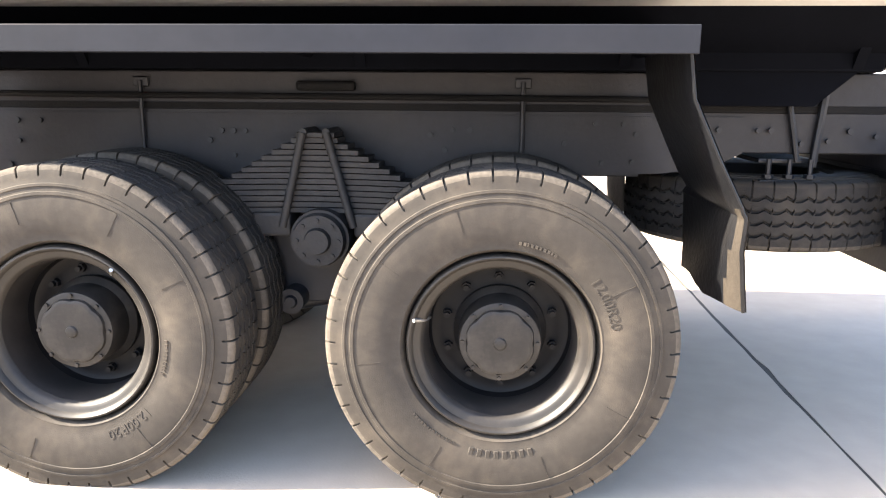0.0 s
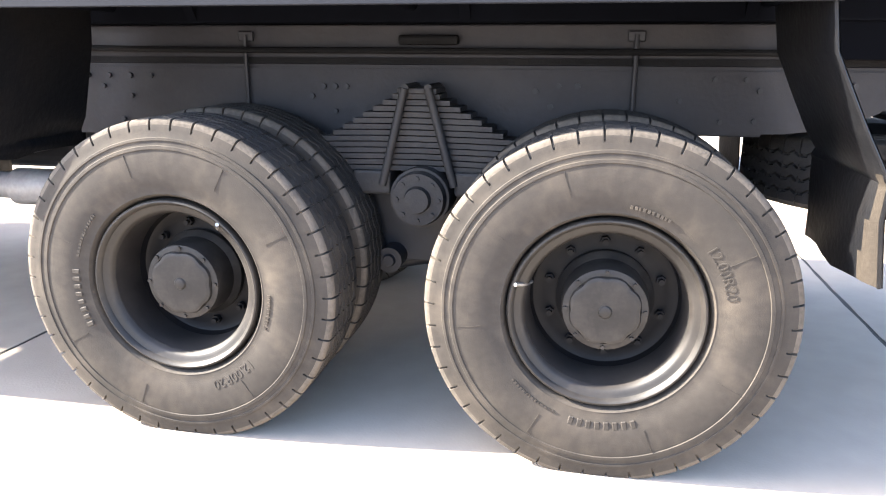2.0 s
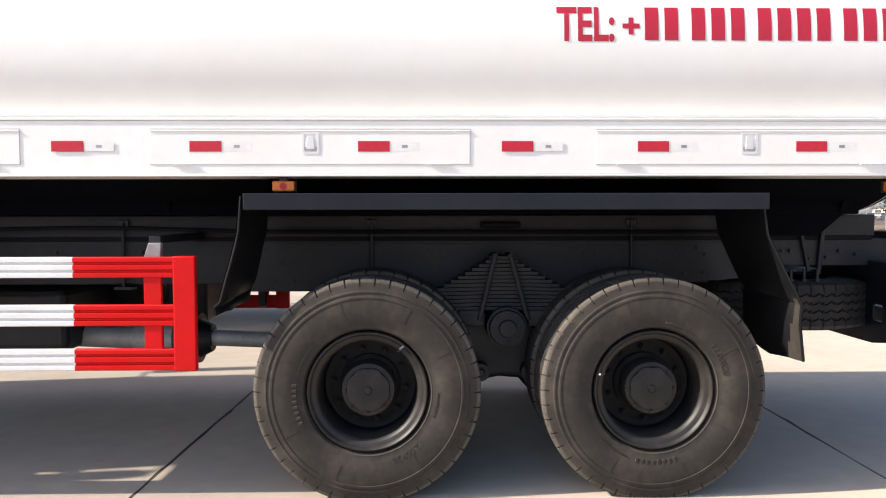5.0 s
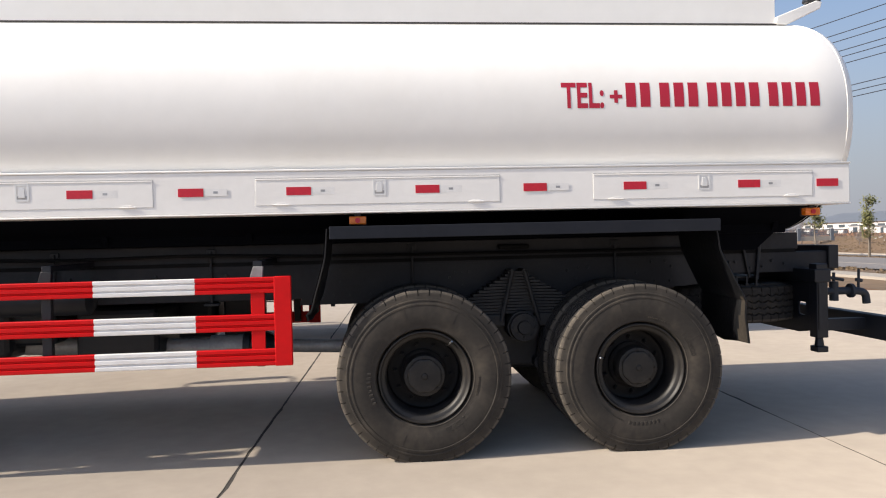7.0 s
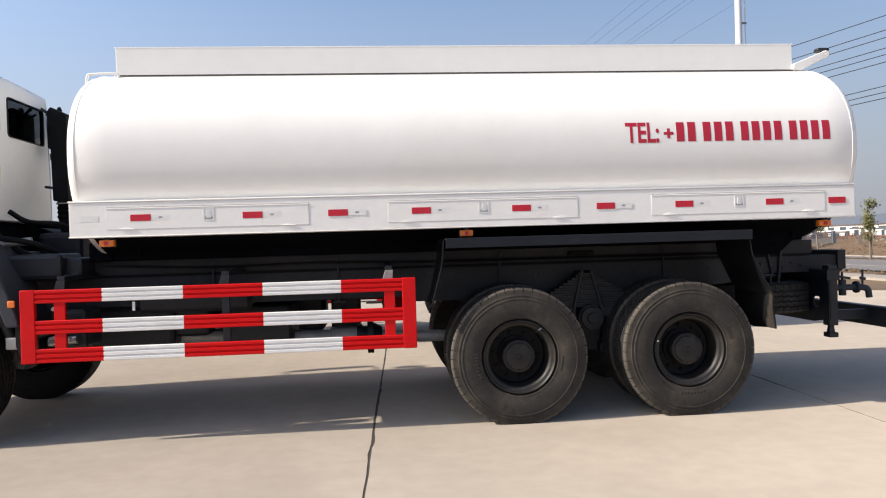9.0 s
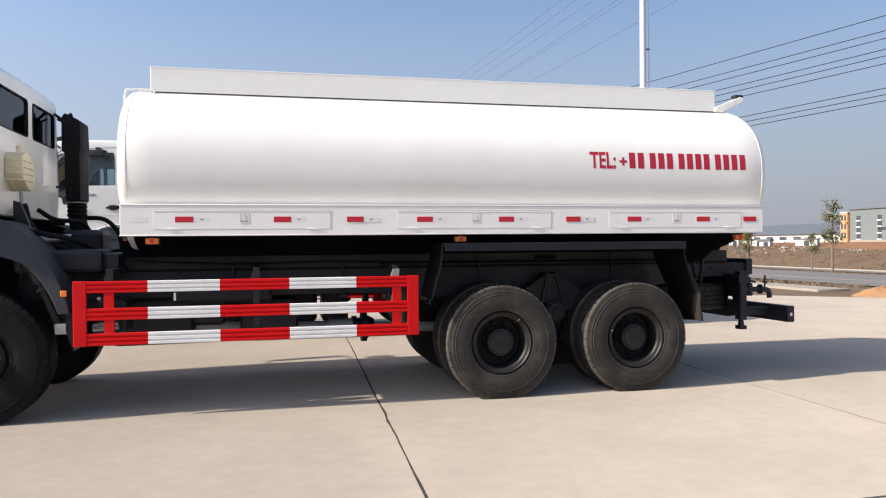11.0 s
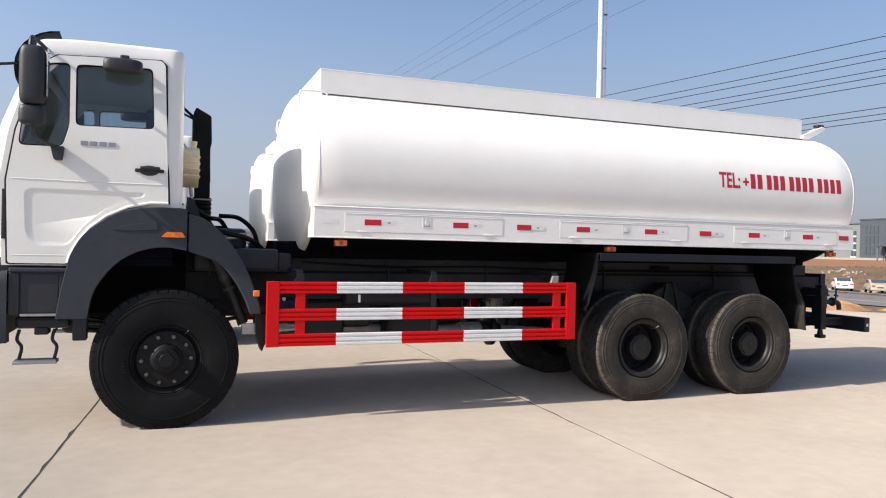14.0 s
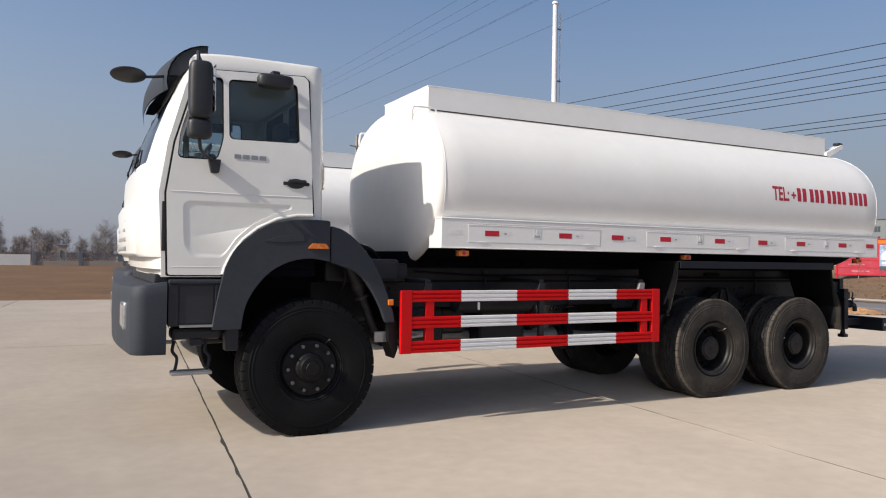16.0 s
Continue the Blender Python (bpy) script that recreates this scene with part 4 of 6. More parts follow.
    bm = box(-2.55, -1.95, -0.30, 0.38, 0.58, 1.0, 0.06, 3)
    part("transfer_box", bm, CHASSIS, truck)
    for s in (-1, 1):
        for y, z in ((0.78, 1.09),):
            bm = tube([(-3.15, s * y, z), (-3.12, s * y, z), (-2.25, s * y, z), (-2.22, s * y, z)], [0.06, 0.10, 0.10, 0.06], 24)
            part("air_tank", bm, CHASSIS, truck, "black air tank")
    part("fuel_tank", box(-2.9, -1.7, 0.62, 1.14, 0.62, 1.18, 0.08, 4), CHASSIS, truck)
    # Made-up dark box that closes the view through under the frame
    part("tool_box", box(-1.64, -1.34, 0.60, 1.12, 0.64, 1.20, 0.02), CHASSIS, truck)
    bm = box(-3.78, -3.52, -0.98, -0.62, 0.74, 1.06, 0.03)
    bat = part("battery_box", bm, CHASSIS, truck)
    bm = tube([(-3.80, -1.0, 0.80), (-3.58, -1.0, 0.82)], 0.035, 12)
    part("air_dryer", bm, STEEL, bat)
    bm = tube(curve_points([(-3.5, -0.62, 1.40), (-2.6, -0.56, 1.36), (-1.6, -0.55, 1.37), (-0.6, -0.53, 1.345), (0.6, -0.52, 1.34), (2.2, -0.50, 1.335)], 6), 0.012, 8)
    part("hose", bm, RUBBER, truck, "black air hose along the frame")
    for s in (-1, 1):
        bm = tube([(-3.735, s * 1.05, 1.075), (-3.735, s * 1.07, 1.075)], 0.016, 12)
        part("drain_knob", bm, TAPE, truck, "pale round knob on the battery box")
        bm = box(-3.80, -3.62, *sorted((s * 0.99, s * 1.03)), 0.80, 0.845, 0.008)
        tube([(-3.79, s * 1.03, 0.835), (-3.72, s * 1.05, 0.85), (-3.62, s * 1.03, 0.83)], 0.012, 8, bm)
        part("valve_block", bm, GREYPAINT, truck, "grey valve block with a short pipe")
    # small white tag hanging between the bars
    part("tag", box(-3.085, -3.065, -1.19, -1.18, 1.05, 1.12), GUARDWHITE, truck)


def make_mudguards(truck):
    for s in (-1, 1):
        def Y(a, b):
            return sorted((s * a, s * b))
        bm = box(-0.593, 1.993, *Y(1.282, 1.292), 1.467, 1.548, 0.003)
        box(-0.593, 1.993, *Y(0.60, 1.284), 1.536, 1.547, bm=bm)
        box(-0.593, 1.993, *Y(1.262, 1.284), 1.467, 1.473, bm=bm)
        g = part("mudguard", bm, MUDPANEL, truck, "flat dark grey mudguard over the rear wheels")
        for x in (-0.55, 0.7, 1.95):
            part("mudguard_arm", tube([(x, s * 0.46, 1.508), (x, s * 1.24, 1.508)], 0.022, 10), UNDER, g)
        # flaps of sheet rubber, bent at two lines, the outer border curling back, creased and dried with mud low down
        for turn, line, curl in ((1, [(1.955, 1.535), (1.985, 1.34), (2.05, 1.20), (2.130, 1.02), (2.142, 0.985), (2.140, 0.70)], 0.036),
                                 (-1, [(-0.60, 1.535), (-0.615, 1.36), (-0.655, 1.18), (-0.70, 1.02), (-0.71, 0.985), (-0.72, 0.945)], 0.034)):
            ys = span(0.66, 1.205, 7) + [1.225, 1.242, 1.256, 1.266, 1.272]
            pts = []
            for i, (x, z) in enumerate(line):
                if i:
                    xa, za = line[i - 1]
                    pts += [(xa + (x - xa) * u, za + (z - za) * u) for u in (0.33, 0.66)]
                pts.append((x, z))
            low = len(pts) - 1

            def sheet(i, y, d):
                x, z = pts[i]
                v = max(0.0, min(1.0, (y - 1.205) / 0.067))
                down = max(0.0, (1.30 - z) / 0.6)
                x += turn * (d + curl * (0.25 + 0.75 * down) * v ** 2) + 0.010 * math.sin(y * 9 + i) * down
                x += turn * 0.012 * math.exp(-((z - 0.99 - 0.05 * (1.27 - y)) / 0.012) ** 2)
                z += 0.010 * math.sin(y * 17) + 0.03 * (1.272 - y) if i == low else 0
                return x, s * y, z
            bm = bmesh.new()
            for d in (0.0, 0.010):
                grid(list(range(len(pts))), ys, lambda i, y: sheet(i, y, d), bm)
            bm.normal_update()
            for f in bm.faces:
                c = f.calc_center_median()
                if turn > 0 and abs(c.y) > 1.24 - 0.04 * max(0.0, 0.95 - c.z) / 0.2 and c.z < 1.02:
                    f.material_index = 1
            rim = [sheet(i, 1.272, 0.0) for i in range(len(pts))]
            tube(rim, 0.006, 6, bm)
            part("mudflap", bm, [FLAP, FLAPDUST], g, "creased black rubber mudflap with dried mud" if turn > 0 else "creased black rubber mudflap")


def make_rear(truck):
    # end plate, hangers, underrun bar, pipework, spare wheel
    part("end_plate", box(3.26, 3.345, -0.50, 0.50, 1.15, 1.335, 0.008), CHASSIS, truck)
    bar = part("underrun_bar", box(3.40, 3.49, -1.04, 1.04, 0.63, 0.81, 0.010), CHASSIS, truck, "black rear underrun bar")
    for y in (-0.70, 0.70):
        bm = box(3.00, 3.09, y - 0.05, y + 0.05, 0.64, 1.20, 0.006)
        part("bar_hanger", bm, CHASSIS, bar)
        bm = tube([(3.045, y, 0.575), (3.045, y, 0.645)], [0.036, 0.026], 12)
        box(3.00, 3.09, y - 0.05, y + 0.05, 0.53, 0.575, 0.008, bm=bm)
        part("jack_foot", bm, CHASSIS, bar)
        part("bar_arm", box(3.05, 3.42, y - 0.03, y + 0.03, 0.69, 0.78, 0.004), CHASSIS, bar)
    hole = lambda a, b, c, d: rounded([(a, c), (b, c), (b, d), (a, d)], 0.02)
    out = [(-0.75, 0.70), (-0.75, 1.058), (0.75, 1.058), (0.75, 0.70), (0.5, 0.66), (-0.5, 0.66)]
    part("cross_panel", holed(out, [hole(-0.60, -0.50, 0.80, 0.90), hole(0.50, 0.60, 0.80, 0.90)], lambda u, v, d: (3.005 + d, u, v), 0.012), CHASSIS, bar)
    part("hanger_beam", box(2.98, 3.11, -0.76, 0.76, 1.06, 1.16, 0.008), CHASSIS, bar)
    part("bar_sticker", box(3.43, 3.46, -1.0425, -1.041, 0.70, 0.735), TAPE, bar)
    bm = tube(curve_points([(3.06, -0.56, 0.975), (3.3, -0.56, 0.975), (3.46, -0.55, 0.97), (3.53, -0.54, 0.945), (3.545, -0.54, 0.87)], 5), 0.030, 14)
    p = part("outlet_pipe", bm, FENDER, truck, "grey outlet pipe with valve and elbow")
    for x in (3.14, 3.40):
        part("pipe_flange", tube([(x - 0.012, -0.56, 0.975), (x + 0.012, -0.56, 0.975)], 0.056, 16), FENDER, p)
    bm = tube([(3.26, -0.56, 0.90), (3.26, -0.56, 1.05)], 0.034, 12)
    tube([(3.26, -0.56, 1.04), (3.26, -0.56, 1.12)], 0.012, 8, bm)
    lever = tube([(3.47, -0.55, 0.97), (3.475, -0.55, 1.14)], 0.010, 8)
    tube([(3.45, -0.55, 1.06), (3.50, -0.55, 1.05)], 0.014, 8, lever)
    part("valve_lever", lever, FENDER, p)
    tube([(3.18, -0.56, 1.09), (3.34, -0.56, 1.06)], 0.012, 8, bm)
    part("valve", bm, FENDER, p)
    sp = new("spare_wheel", REAR_RIM)
    sp.parent = truck
    sp.location = (2.62, 0.0, 0.735)
    sp.rotation_euler = (radians(90), 0, 0)
    tagged(sp, "spare wheel slung flat below the frame")
    t = new("tyre", REAR_TYRE)
    t.parent = sp
    bm = box(2.55, 2.77, -0.47, 0.47, 1.042, 1.06, 0.004)
    for x in (2.58, 2.66, 2.74):
        tube([(x, -0.50, 0.97), (x, -0.50, 1.06)], 0.010, 6, bm)
        tube([(x, -0.50, 0.985), (x, -0.50, 1.0)], 0.022, 6, bm)
    box(2.54, 2.78, -0.53, -0.47, 0.965, 0.98, 0.003, bm=bm)
    tube([(2.62, -0.49, 1.38), (2.69, -0.49, 1.05)], 0.012, 8, bm)
    tube([(2.78, -0.485, 1.37), (2.75, -0.49, 1.03)], 0.016, 8, bm)
    carrier = part("spare_carrier", bm, CHASSIS, truck, "black spare wheel carrier with hoist", at=(-0.08, 0, 0.05))
    part("hoist_tag", box(2.86, 3.0, -0.30, -0.27, 1.122, 1.134, 0.003), BOTTLE, carrier, "small yellow tag on the hoist")


def side_y(z, x=0):
    """Half width of the cab side at a height: upright to the sill of the windows, then leaning in."""
    return 1.175 - 0.075 * max(0.0, z - 2.36)


DOOR = [(-5.885, 1.372), (-5.905, 2.02), (-5.845, 2.42), (-5.72, 2.84), (-5.665, 2.97), (-5.57, 3.035), (-4.80, 3.075), (-4.765, 3.04), (-4.722, 1.875),
        (-4.86, 1.873), (-5.03, 1.835), (-5.19, 1.755), (-5.31, 1.655), (-5.40, 1.53), (-5.45, 1.43), (-5.465, 1.372)]
WINDOW = [(-5.43, 2.478), (-5.437, 2.975), (-4.862, 3.0), (-4.842, 2.49)]
RECESS = [(-5.785, 1.965), (-4.90, 1.965), (-4.905, 1.93), (-4.95, 1.915), (-5.07, 1.87), (-5.23, 1.79), (-5.36, 1.675), (-5.44, 1.55), (-5.48, 1.51), (-5.70, 1.51), (-5.77, 1.60)]
QUARTER = [(-5.83, 2.295), (-5.81, 2.50), (-5.71, 2.83), (-5.645, 2.965), (-5.478, 2.985), (-5.472, 2.48), (-5.52, 2.30)]


def make_cab(truck):
    xb = -4.612
    # nose: rows of height, each a rounded plan from one side to the other
    rows = [(1.368, -5.985, -5.92), (1.412, -5.99, -5.92), (1.416, -6.045, -5.925), (1.506, -6.06, -5.925), (1.511, -6.115, -5.93), (1.535, -6.14, -5.93), (1.90, -6.16, -5.94), (1.955, -6.135, -5.95), (1.975, -6.11, -5.95), (2.10, -6.09, -5.945), (2.22, -6.06, -5.93),
            (2.26, -6.045, -5.92), (2.50, -5.965, -5.87), (2.75, -5.87, -5.80), (2.93, -5.80, -5.745), (2.99, -5.775, -5.72), (3.05, -5.74, -5.69), (3.12, -5.68, -5.65)]
    ts = span(-1, 1, 41)

    def nose(i, t):
        z, xf, xs = rows[int(i)]
        w = side_y(z) - 0.012
        q = (1 - abs(t) ** 7) ** (1 / 2.2)
        return (xs + (xf - xs) * q + 0.055 * t * t * q * max(0.0, min(1.0, (2.35 - z) / 0.35)) - 0.03 * max(0.0, min(1.0, (z - 2.0) / 0.2)) * max(0.0, min(1.0, (3.1 - z) / 0.3)) * q, w * t if abs(t) < 1 else math.copysign(w, t), z)
    bm = grid(list(range(len(rows))), ts, nose, skip=lambda i, t: 11 <= i < 15 and abs(t) < 0.86)
    cab = part("cab", bm, CABWHITE, truck, "white forward-control cab")
    # side frames with the door openings
    side = [(-5.93, 1.40), (-5.96, 2.02), (-5.90, 2.42), (-5.765, 2.90), (-5.68, 3.08), (-4.80, 3.125), (-4.735, 3.08), (-4.705, 1.845), (-4.86, 1.845), (-5.03, 1.805), (-5.19, 1.725), (-5.29, 1.64), (-5.375, 1.52), (-5.43, 1.355), (-5.93, 1.355)]
    hole = [(-5.83, 1.45), (-5.85, 2.02), (-5.80, 2.42), (-5.68, 2.84), (-5.55, 2.985), (-4.83, 3.01), (-4.80, 2.98), (-4.78, 1.93), (-4.88, 1.92), (-5.05, 1.885), (-5.22, 1.80), (-5.36, 1.67), (-5.45, 1.53), (-5.50, 1.45)]
    for s in (-1, 1):
        part("side_frame", holed(side, [hole], lambda u, v, d: (u, s * (side_y(v) - 0.012 - d), v), 0.04, cuts=(2.36,)), CABWHITE, cab)
        bm = grid([-0.02] + [radians(9 * i) for i in range(11)], [1.845, 2.10, 2.36, 2.60, 2.85, 3.12], lambda a, z: (-4.717 + (0.108 * math.sin(a) if a > 0 else a), s * (side_y(z) - 0.118 + 0.108 * math.cos(max(a, 0.0))), z))
        part("corner_pillar", bm, CABWHITE, cab)
    # back wall with two windows
    win = lambda a, b: rounded([(a, 2.66), (b, 2.66), (b, 3.02), (a, 3.02)], 0.05)
    part("back_wall", holed([(-1.057, 1.845), (1.057, 1.845), (1.057, 2.36), (1.000, 3.12), (-1.000, 3.12), (-1.057, 2.36)], [win(-0.92, 0.0), win(0.17, 0.93)], lambda u, v, d: (xb - d, u, v), 0.03), CABWHITE, cab)

    # roof, rounded towards all its edges
    def roof(u, v):
        k = (1 - abs(u) ** 6) ** (1 / 6) if abs(u) < 1 else 0
        q = (1 - abs(v) ** 10) ** (1 / 10) if abs(v) < 1 else 0
        x = -5.17 + 0.56 * u
        back = min(1.0, max(0.0, (x + 4.717) / 0.108))
        return (x, (1.111 - 0.108 * (1 - math.sqrt(1 - back * back))) * v, 3.065 + 0.14 * min(k, q) + 0.03 * (1 - v * v) - 0.035 * max(0, -u) ** 3)
    bend = [math.copysign(1 - (1 - abs(u)) ** 2.2, u) for u in span(-1, 1, 29)]
    part("roof", grid(bend, bend, roof), CABWHITE, cab)
    bm = grid(list(range(11, 16)), [t for t in ts if abs(t) < 0.9], lambda i, t: Vector(nose(i, t)) + Vector((0.012, 0, 0)))
    ws = part("windscreen", bm, GLASS, cab)
    ws.visible_shadow = False
    for a, b in ((-0.92, 0.0), (0.17, 0.93)):
        w = part("rear_window", prism(win(a, b), lambda u, v, d: (xb - 0.012 - d, u, v), 0.005), GLASS, cab)
        w.visible_shadow = False
        o = win(a - 0.012, b + 0.012)
        o = [(u, v + (0.012 if v > 2.8 else -0.012)) for u, v in o]
        part("window_seal", holed(o, [win(a + 0.008, b - 0.008)], lambda u, v, d: (xb + 0.006 - d, u, v), 0.02), RUBBER, cab)
    # floor, dark lining, dash, seats
    bm = box(-4.72, -4.648, -1.0, 1.0, 1.84, 2.62)
    box(-5.7, -4.68, -1.05, 1.05, 3.035, 3.05, bm=bm)
    part("cab_lining", bm, LINING, cab)
    part("engine_tunnel", box(-5.1, -4.68, -1.12, 1.12, 1.425, 1.835, bm=box(-5.88, -4.68, -1.12, 1.12, 1.36, 1.42)), UNDER, cab)
    bm = box(-5.93, -5.68, -1.08, 1.08, 1.9, 2.24, 0.05, 3)
    part("dashboard", bm, DARK, cab)
    bm = lathe([(0.205, 0.0), (0.222, 0.012), (0.24, 0.0), (0.222, -0.012), (0.205, 0.0)], 32)
    box(-0.21, 0.21, -0.008, 0.008, -0.02, 0.02, bm=bm)
    tube([(0, 0, 0), (0, 0.35, 0)], 0.03, 8, bm)
    wheel_ob = part("steering_wheel", bm, DARK, cab, at=(-5.58, -0.6, 2.30))
    wheel_ob.rotation_euler = (radians(-25), 0, radians(-90))
    for y in (-0.62, 0.62):
        bm = box(-5.35, -4.88, y - 0.26, y + 0.26, 1.86, 2.02, 0.05, 3)
        box(-4.95, -4.80, y - 0.26, y + 0.26, 1.95, 2.56, 0.06, 3, bm=bm)
        box(-4.92, -4.82, y - 0.14, y + 0.14, 2.56, 2.74, 0.04, 3, bm=bm)
        part("seat", bm, SEATMAT, cab, "grey cloth driver's seat")
    # front grille, badge slats and lamps on the nose
    for z in (1.56, 1.64, 1.72, 1.80):
        part("grille_slat", box(-6.150, -6.10, -0.4, 0.4, z, z + 0.035, 0.008), GREYPAINT, cab)
    for s in (-1, 1):
        part("air_slit", box(-5.934, -5.905, *sorted((s * 1.13, s * 1.172)), 1.56, 1.95, 0.006), DARK, cab)
    # sun visor: a curved dark shade over the windscreen
    def visor(u, v):
        y = 1.0 * v
        a = radians(104 * u)
        return (-5.645 - 0.325 * math.sin(a) + 0.07 * v * v, y, 3.29 - 0.31 * (1 - math.cos(a)) - 0.03 * v * v)
    bm = bmesh.new()
    for d in (0.0, 0.012):
        grid(span(0, 1, 9), span(-1, 1, 17), lambda u, v: Vector(visor(u, v)) + Vector((0, 0, -d)), bm)
    for s in (-1, 1):
        prism([(-5.58, 3.10), (-5.58, 3.258), (-5.68, 3.24), (-5.78, 3.18), (-5.855, 3.08), (-5.885, 2.99), (-5.80, 2.99), (-5.72, 3.07)], lambda u, v, d: (u, s * (0.97 + d), v), 0.012, bm)
    for y in (-0.9, 0.0, 0.9):
        tube([(-5.60, y, 3.27), (-5.56, y, 3.15)], 0.014, 8, bm)
    part("sun_visor", bm, FENDER, cab, "dark plastic sun visor above the windscreen")
    bm = bmesh.new()
    for y in (-0.5, 0.35):
        tube([(-6.075, y, 2.23), (-6.045, y + 0.55, 2.36)], 0.010, 6, bm)
        tube([(-6.07, y + 0.25, 2.30), (-5.985, y + 0.75, 2.52)], 0.007, 6, bm)
    part("wiper", bm, RUBBER, cab)


def make_door(truck, s):
    bm = bmesh.new()
    win, qua = rounded(WINDOW, 0.045), rounded(QUARTER, 0.05)
    to = lambda u, v, d: (u, s * (side_y(v) + 0.008 - d), v)
    rec = rounded(RECESS, 0.07, 5)
    holed(rounded(DOOR, 0.02, 2), [win, qua, rec], to, 0.055, cuts=(2.36,), bm=bm)
    door = part("door", bm, CABWHITE, truck, "white cab door with two windows")
    for name, o in (("window", win), ("quarter_window", qua)):
        g = part(name, prism(o, lambda u, v, d: (u, s * (side_y(v) - 0.022 - d), v), 0.004), GLASS, door)
        g.visible_shadow = False
        cx, cz = sum(p[0] for p in o) / len(o), sum(p[1] for p in o) / len(o)
        o1 = [(cx + (x - cx) * 0.999, cz + (z - cz) * 0.999) for x, z in o]
        o2 = [(cx + (x - cx) * 0.968, cz + (z - cz) * 0.968) for x, z in o]
        part("window_seal", holed(o1, [o2], lambda u, v, d: (u, s * (side_y(v) + 0.005 - d), v), 0.03), RUBBER, door)
    # the lower panel, pressed in with a soft slope all round
    cx, cz = sum(p[0] for p in rec) / len(rec), sum(p[1] for p in rec) / len(rec)
    bm = bmesh.new()
    rings = []
    for k, depth in ((1.0, 0.0), (0.98, 0.0006), (0.95, 0.0024), (0.91, 0.0052), (0.87, 0.0072), (0.83, 0.0078)):
        rings.append([bm.verts.new(to(cx + (x - cx) * (1 - (1 - k) * 0.55), cz + (z - cz) * k, depth)) for x, z in rec])
    for a, b in zip(rings, rings[1:]):
        for i in range(len(rec)):
            bm.faces.new((a[i], a[(i + 1) % len(rec)], b[(i + 1) % len(rec)], b[i]))
    bm.faces.new(rings[-1])
    part("pressed_panel", bm, CABWHITE, door, smooth=60)
    # dark shut line round the door
    loop = [(u, s * (side_y(v) - 0.004), v) for u, v in [(x + (0.006 if x > -5.2 else -0.006), z) for x, z in DOOR]]
    part("door_seal", tube(loop + [loop[0]], 0.009, 6), RUBBER, door)
    # pressed lines and the lower arch lip
    def ridge(pts, r=0.007):
        return tube([(x, s * (side_y(z) + 0.007), z) for x, z in pts], r, 8)
    part("pressing", ridge([(-5.87, 2.035), (-5.3, 2.03), (-4.75, 2.035)], 0.0045), CABWHITE, door)
    part("pressing", ridge([(-5.86, 1.437), (-5.66, 1.437), (-5.49, 1.437)], 0.0035), CABWHITE, door)
    lip = [(x, z + 0.006) for x, z in DOOR[8:]]
    part("arch_lip", tube([(x, s * (side_y(z) + 0.012), z) for x, z in lip], 0.013, 8), CABWHITE, door)
    # handle
    cup = [(-4.875 + 0.078 * math.cos(radians(15 * k)), 2.146 + 0.042 * math.sin(radians(15 * k))) for k in range(24)]
    bm = prism(cup, lambda u, v, d: (u, s * (1.181 + d), v), 0.012, bevel=0.004)
    box(-4.985, -4.76, *sorted((s * 1.181, s * 1.197)), 2.130, 2.160, 0.010, bm=bm)
    box(-4.945, -4.79, *sorted((s * 1.197, s * 1.222)), 2.150, 2.178, 0.010, bm=bm)
    tube([(-4.772, s * 1.185, 2.145), (-4.772, s * 1.203, 2.145)], 0.012, 10, bm)
    part("door_handle", bm, DARK, door, "black recessed door handle")
    # model badge as bars
    bm = bmesh.new()
    for k in range(4):
        x = -5.39 + 0.068 * k
        box(x, x + 0.055, *sorted((s * 1.182, s * 1.188)), 2.322, 2.358, 0.004, bm=bm)
    part("badge", bm, STEEL, door, "silver badge on the door")


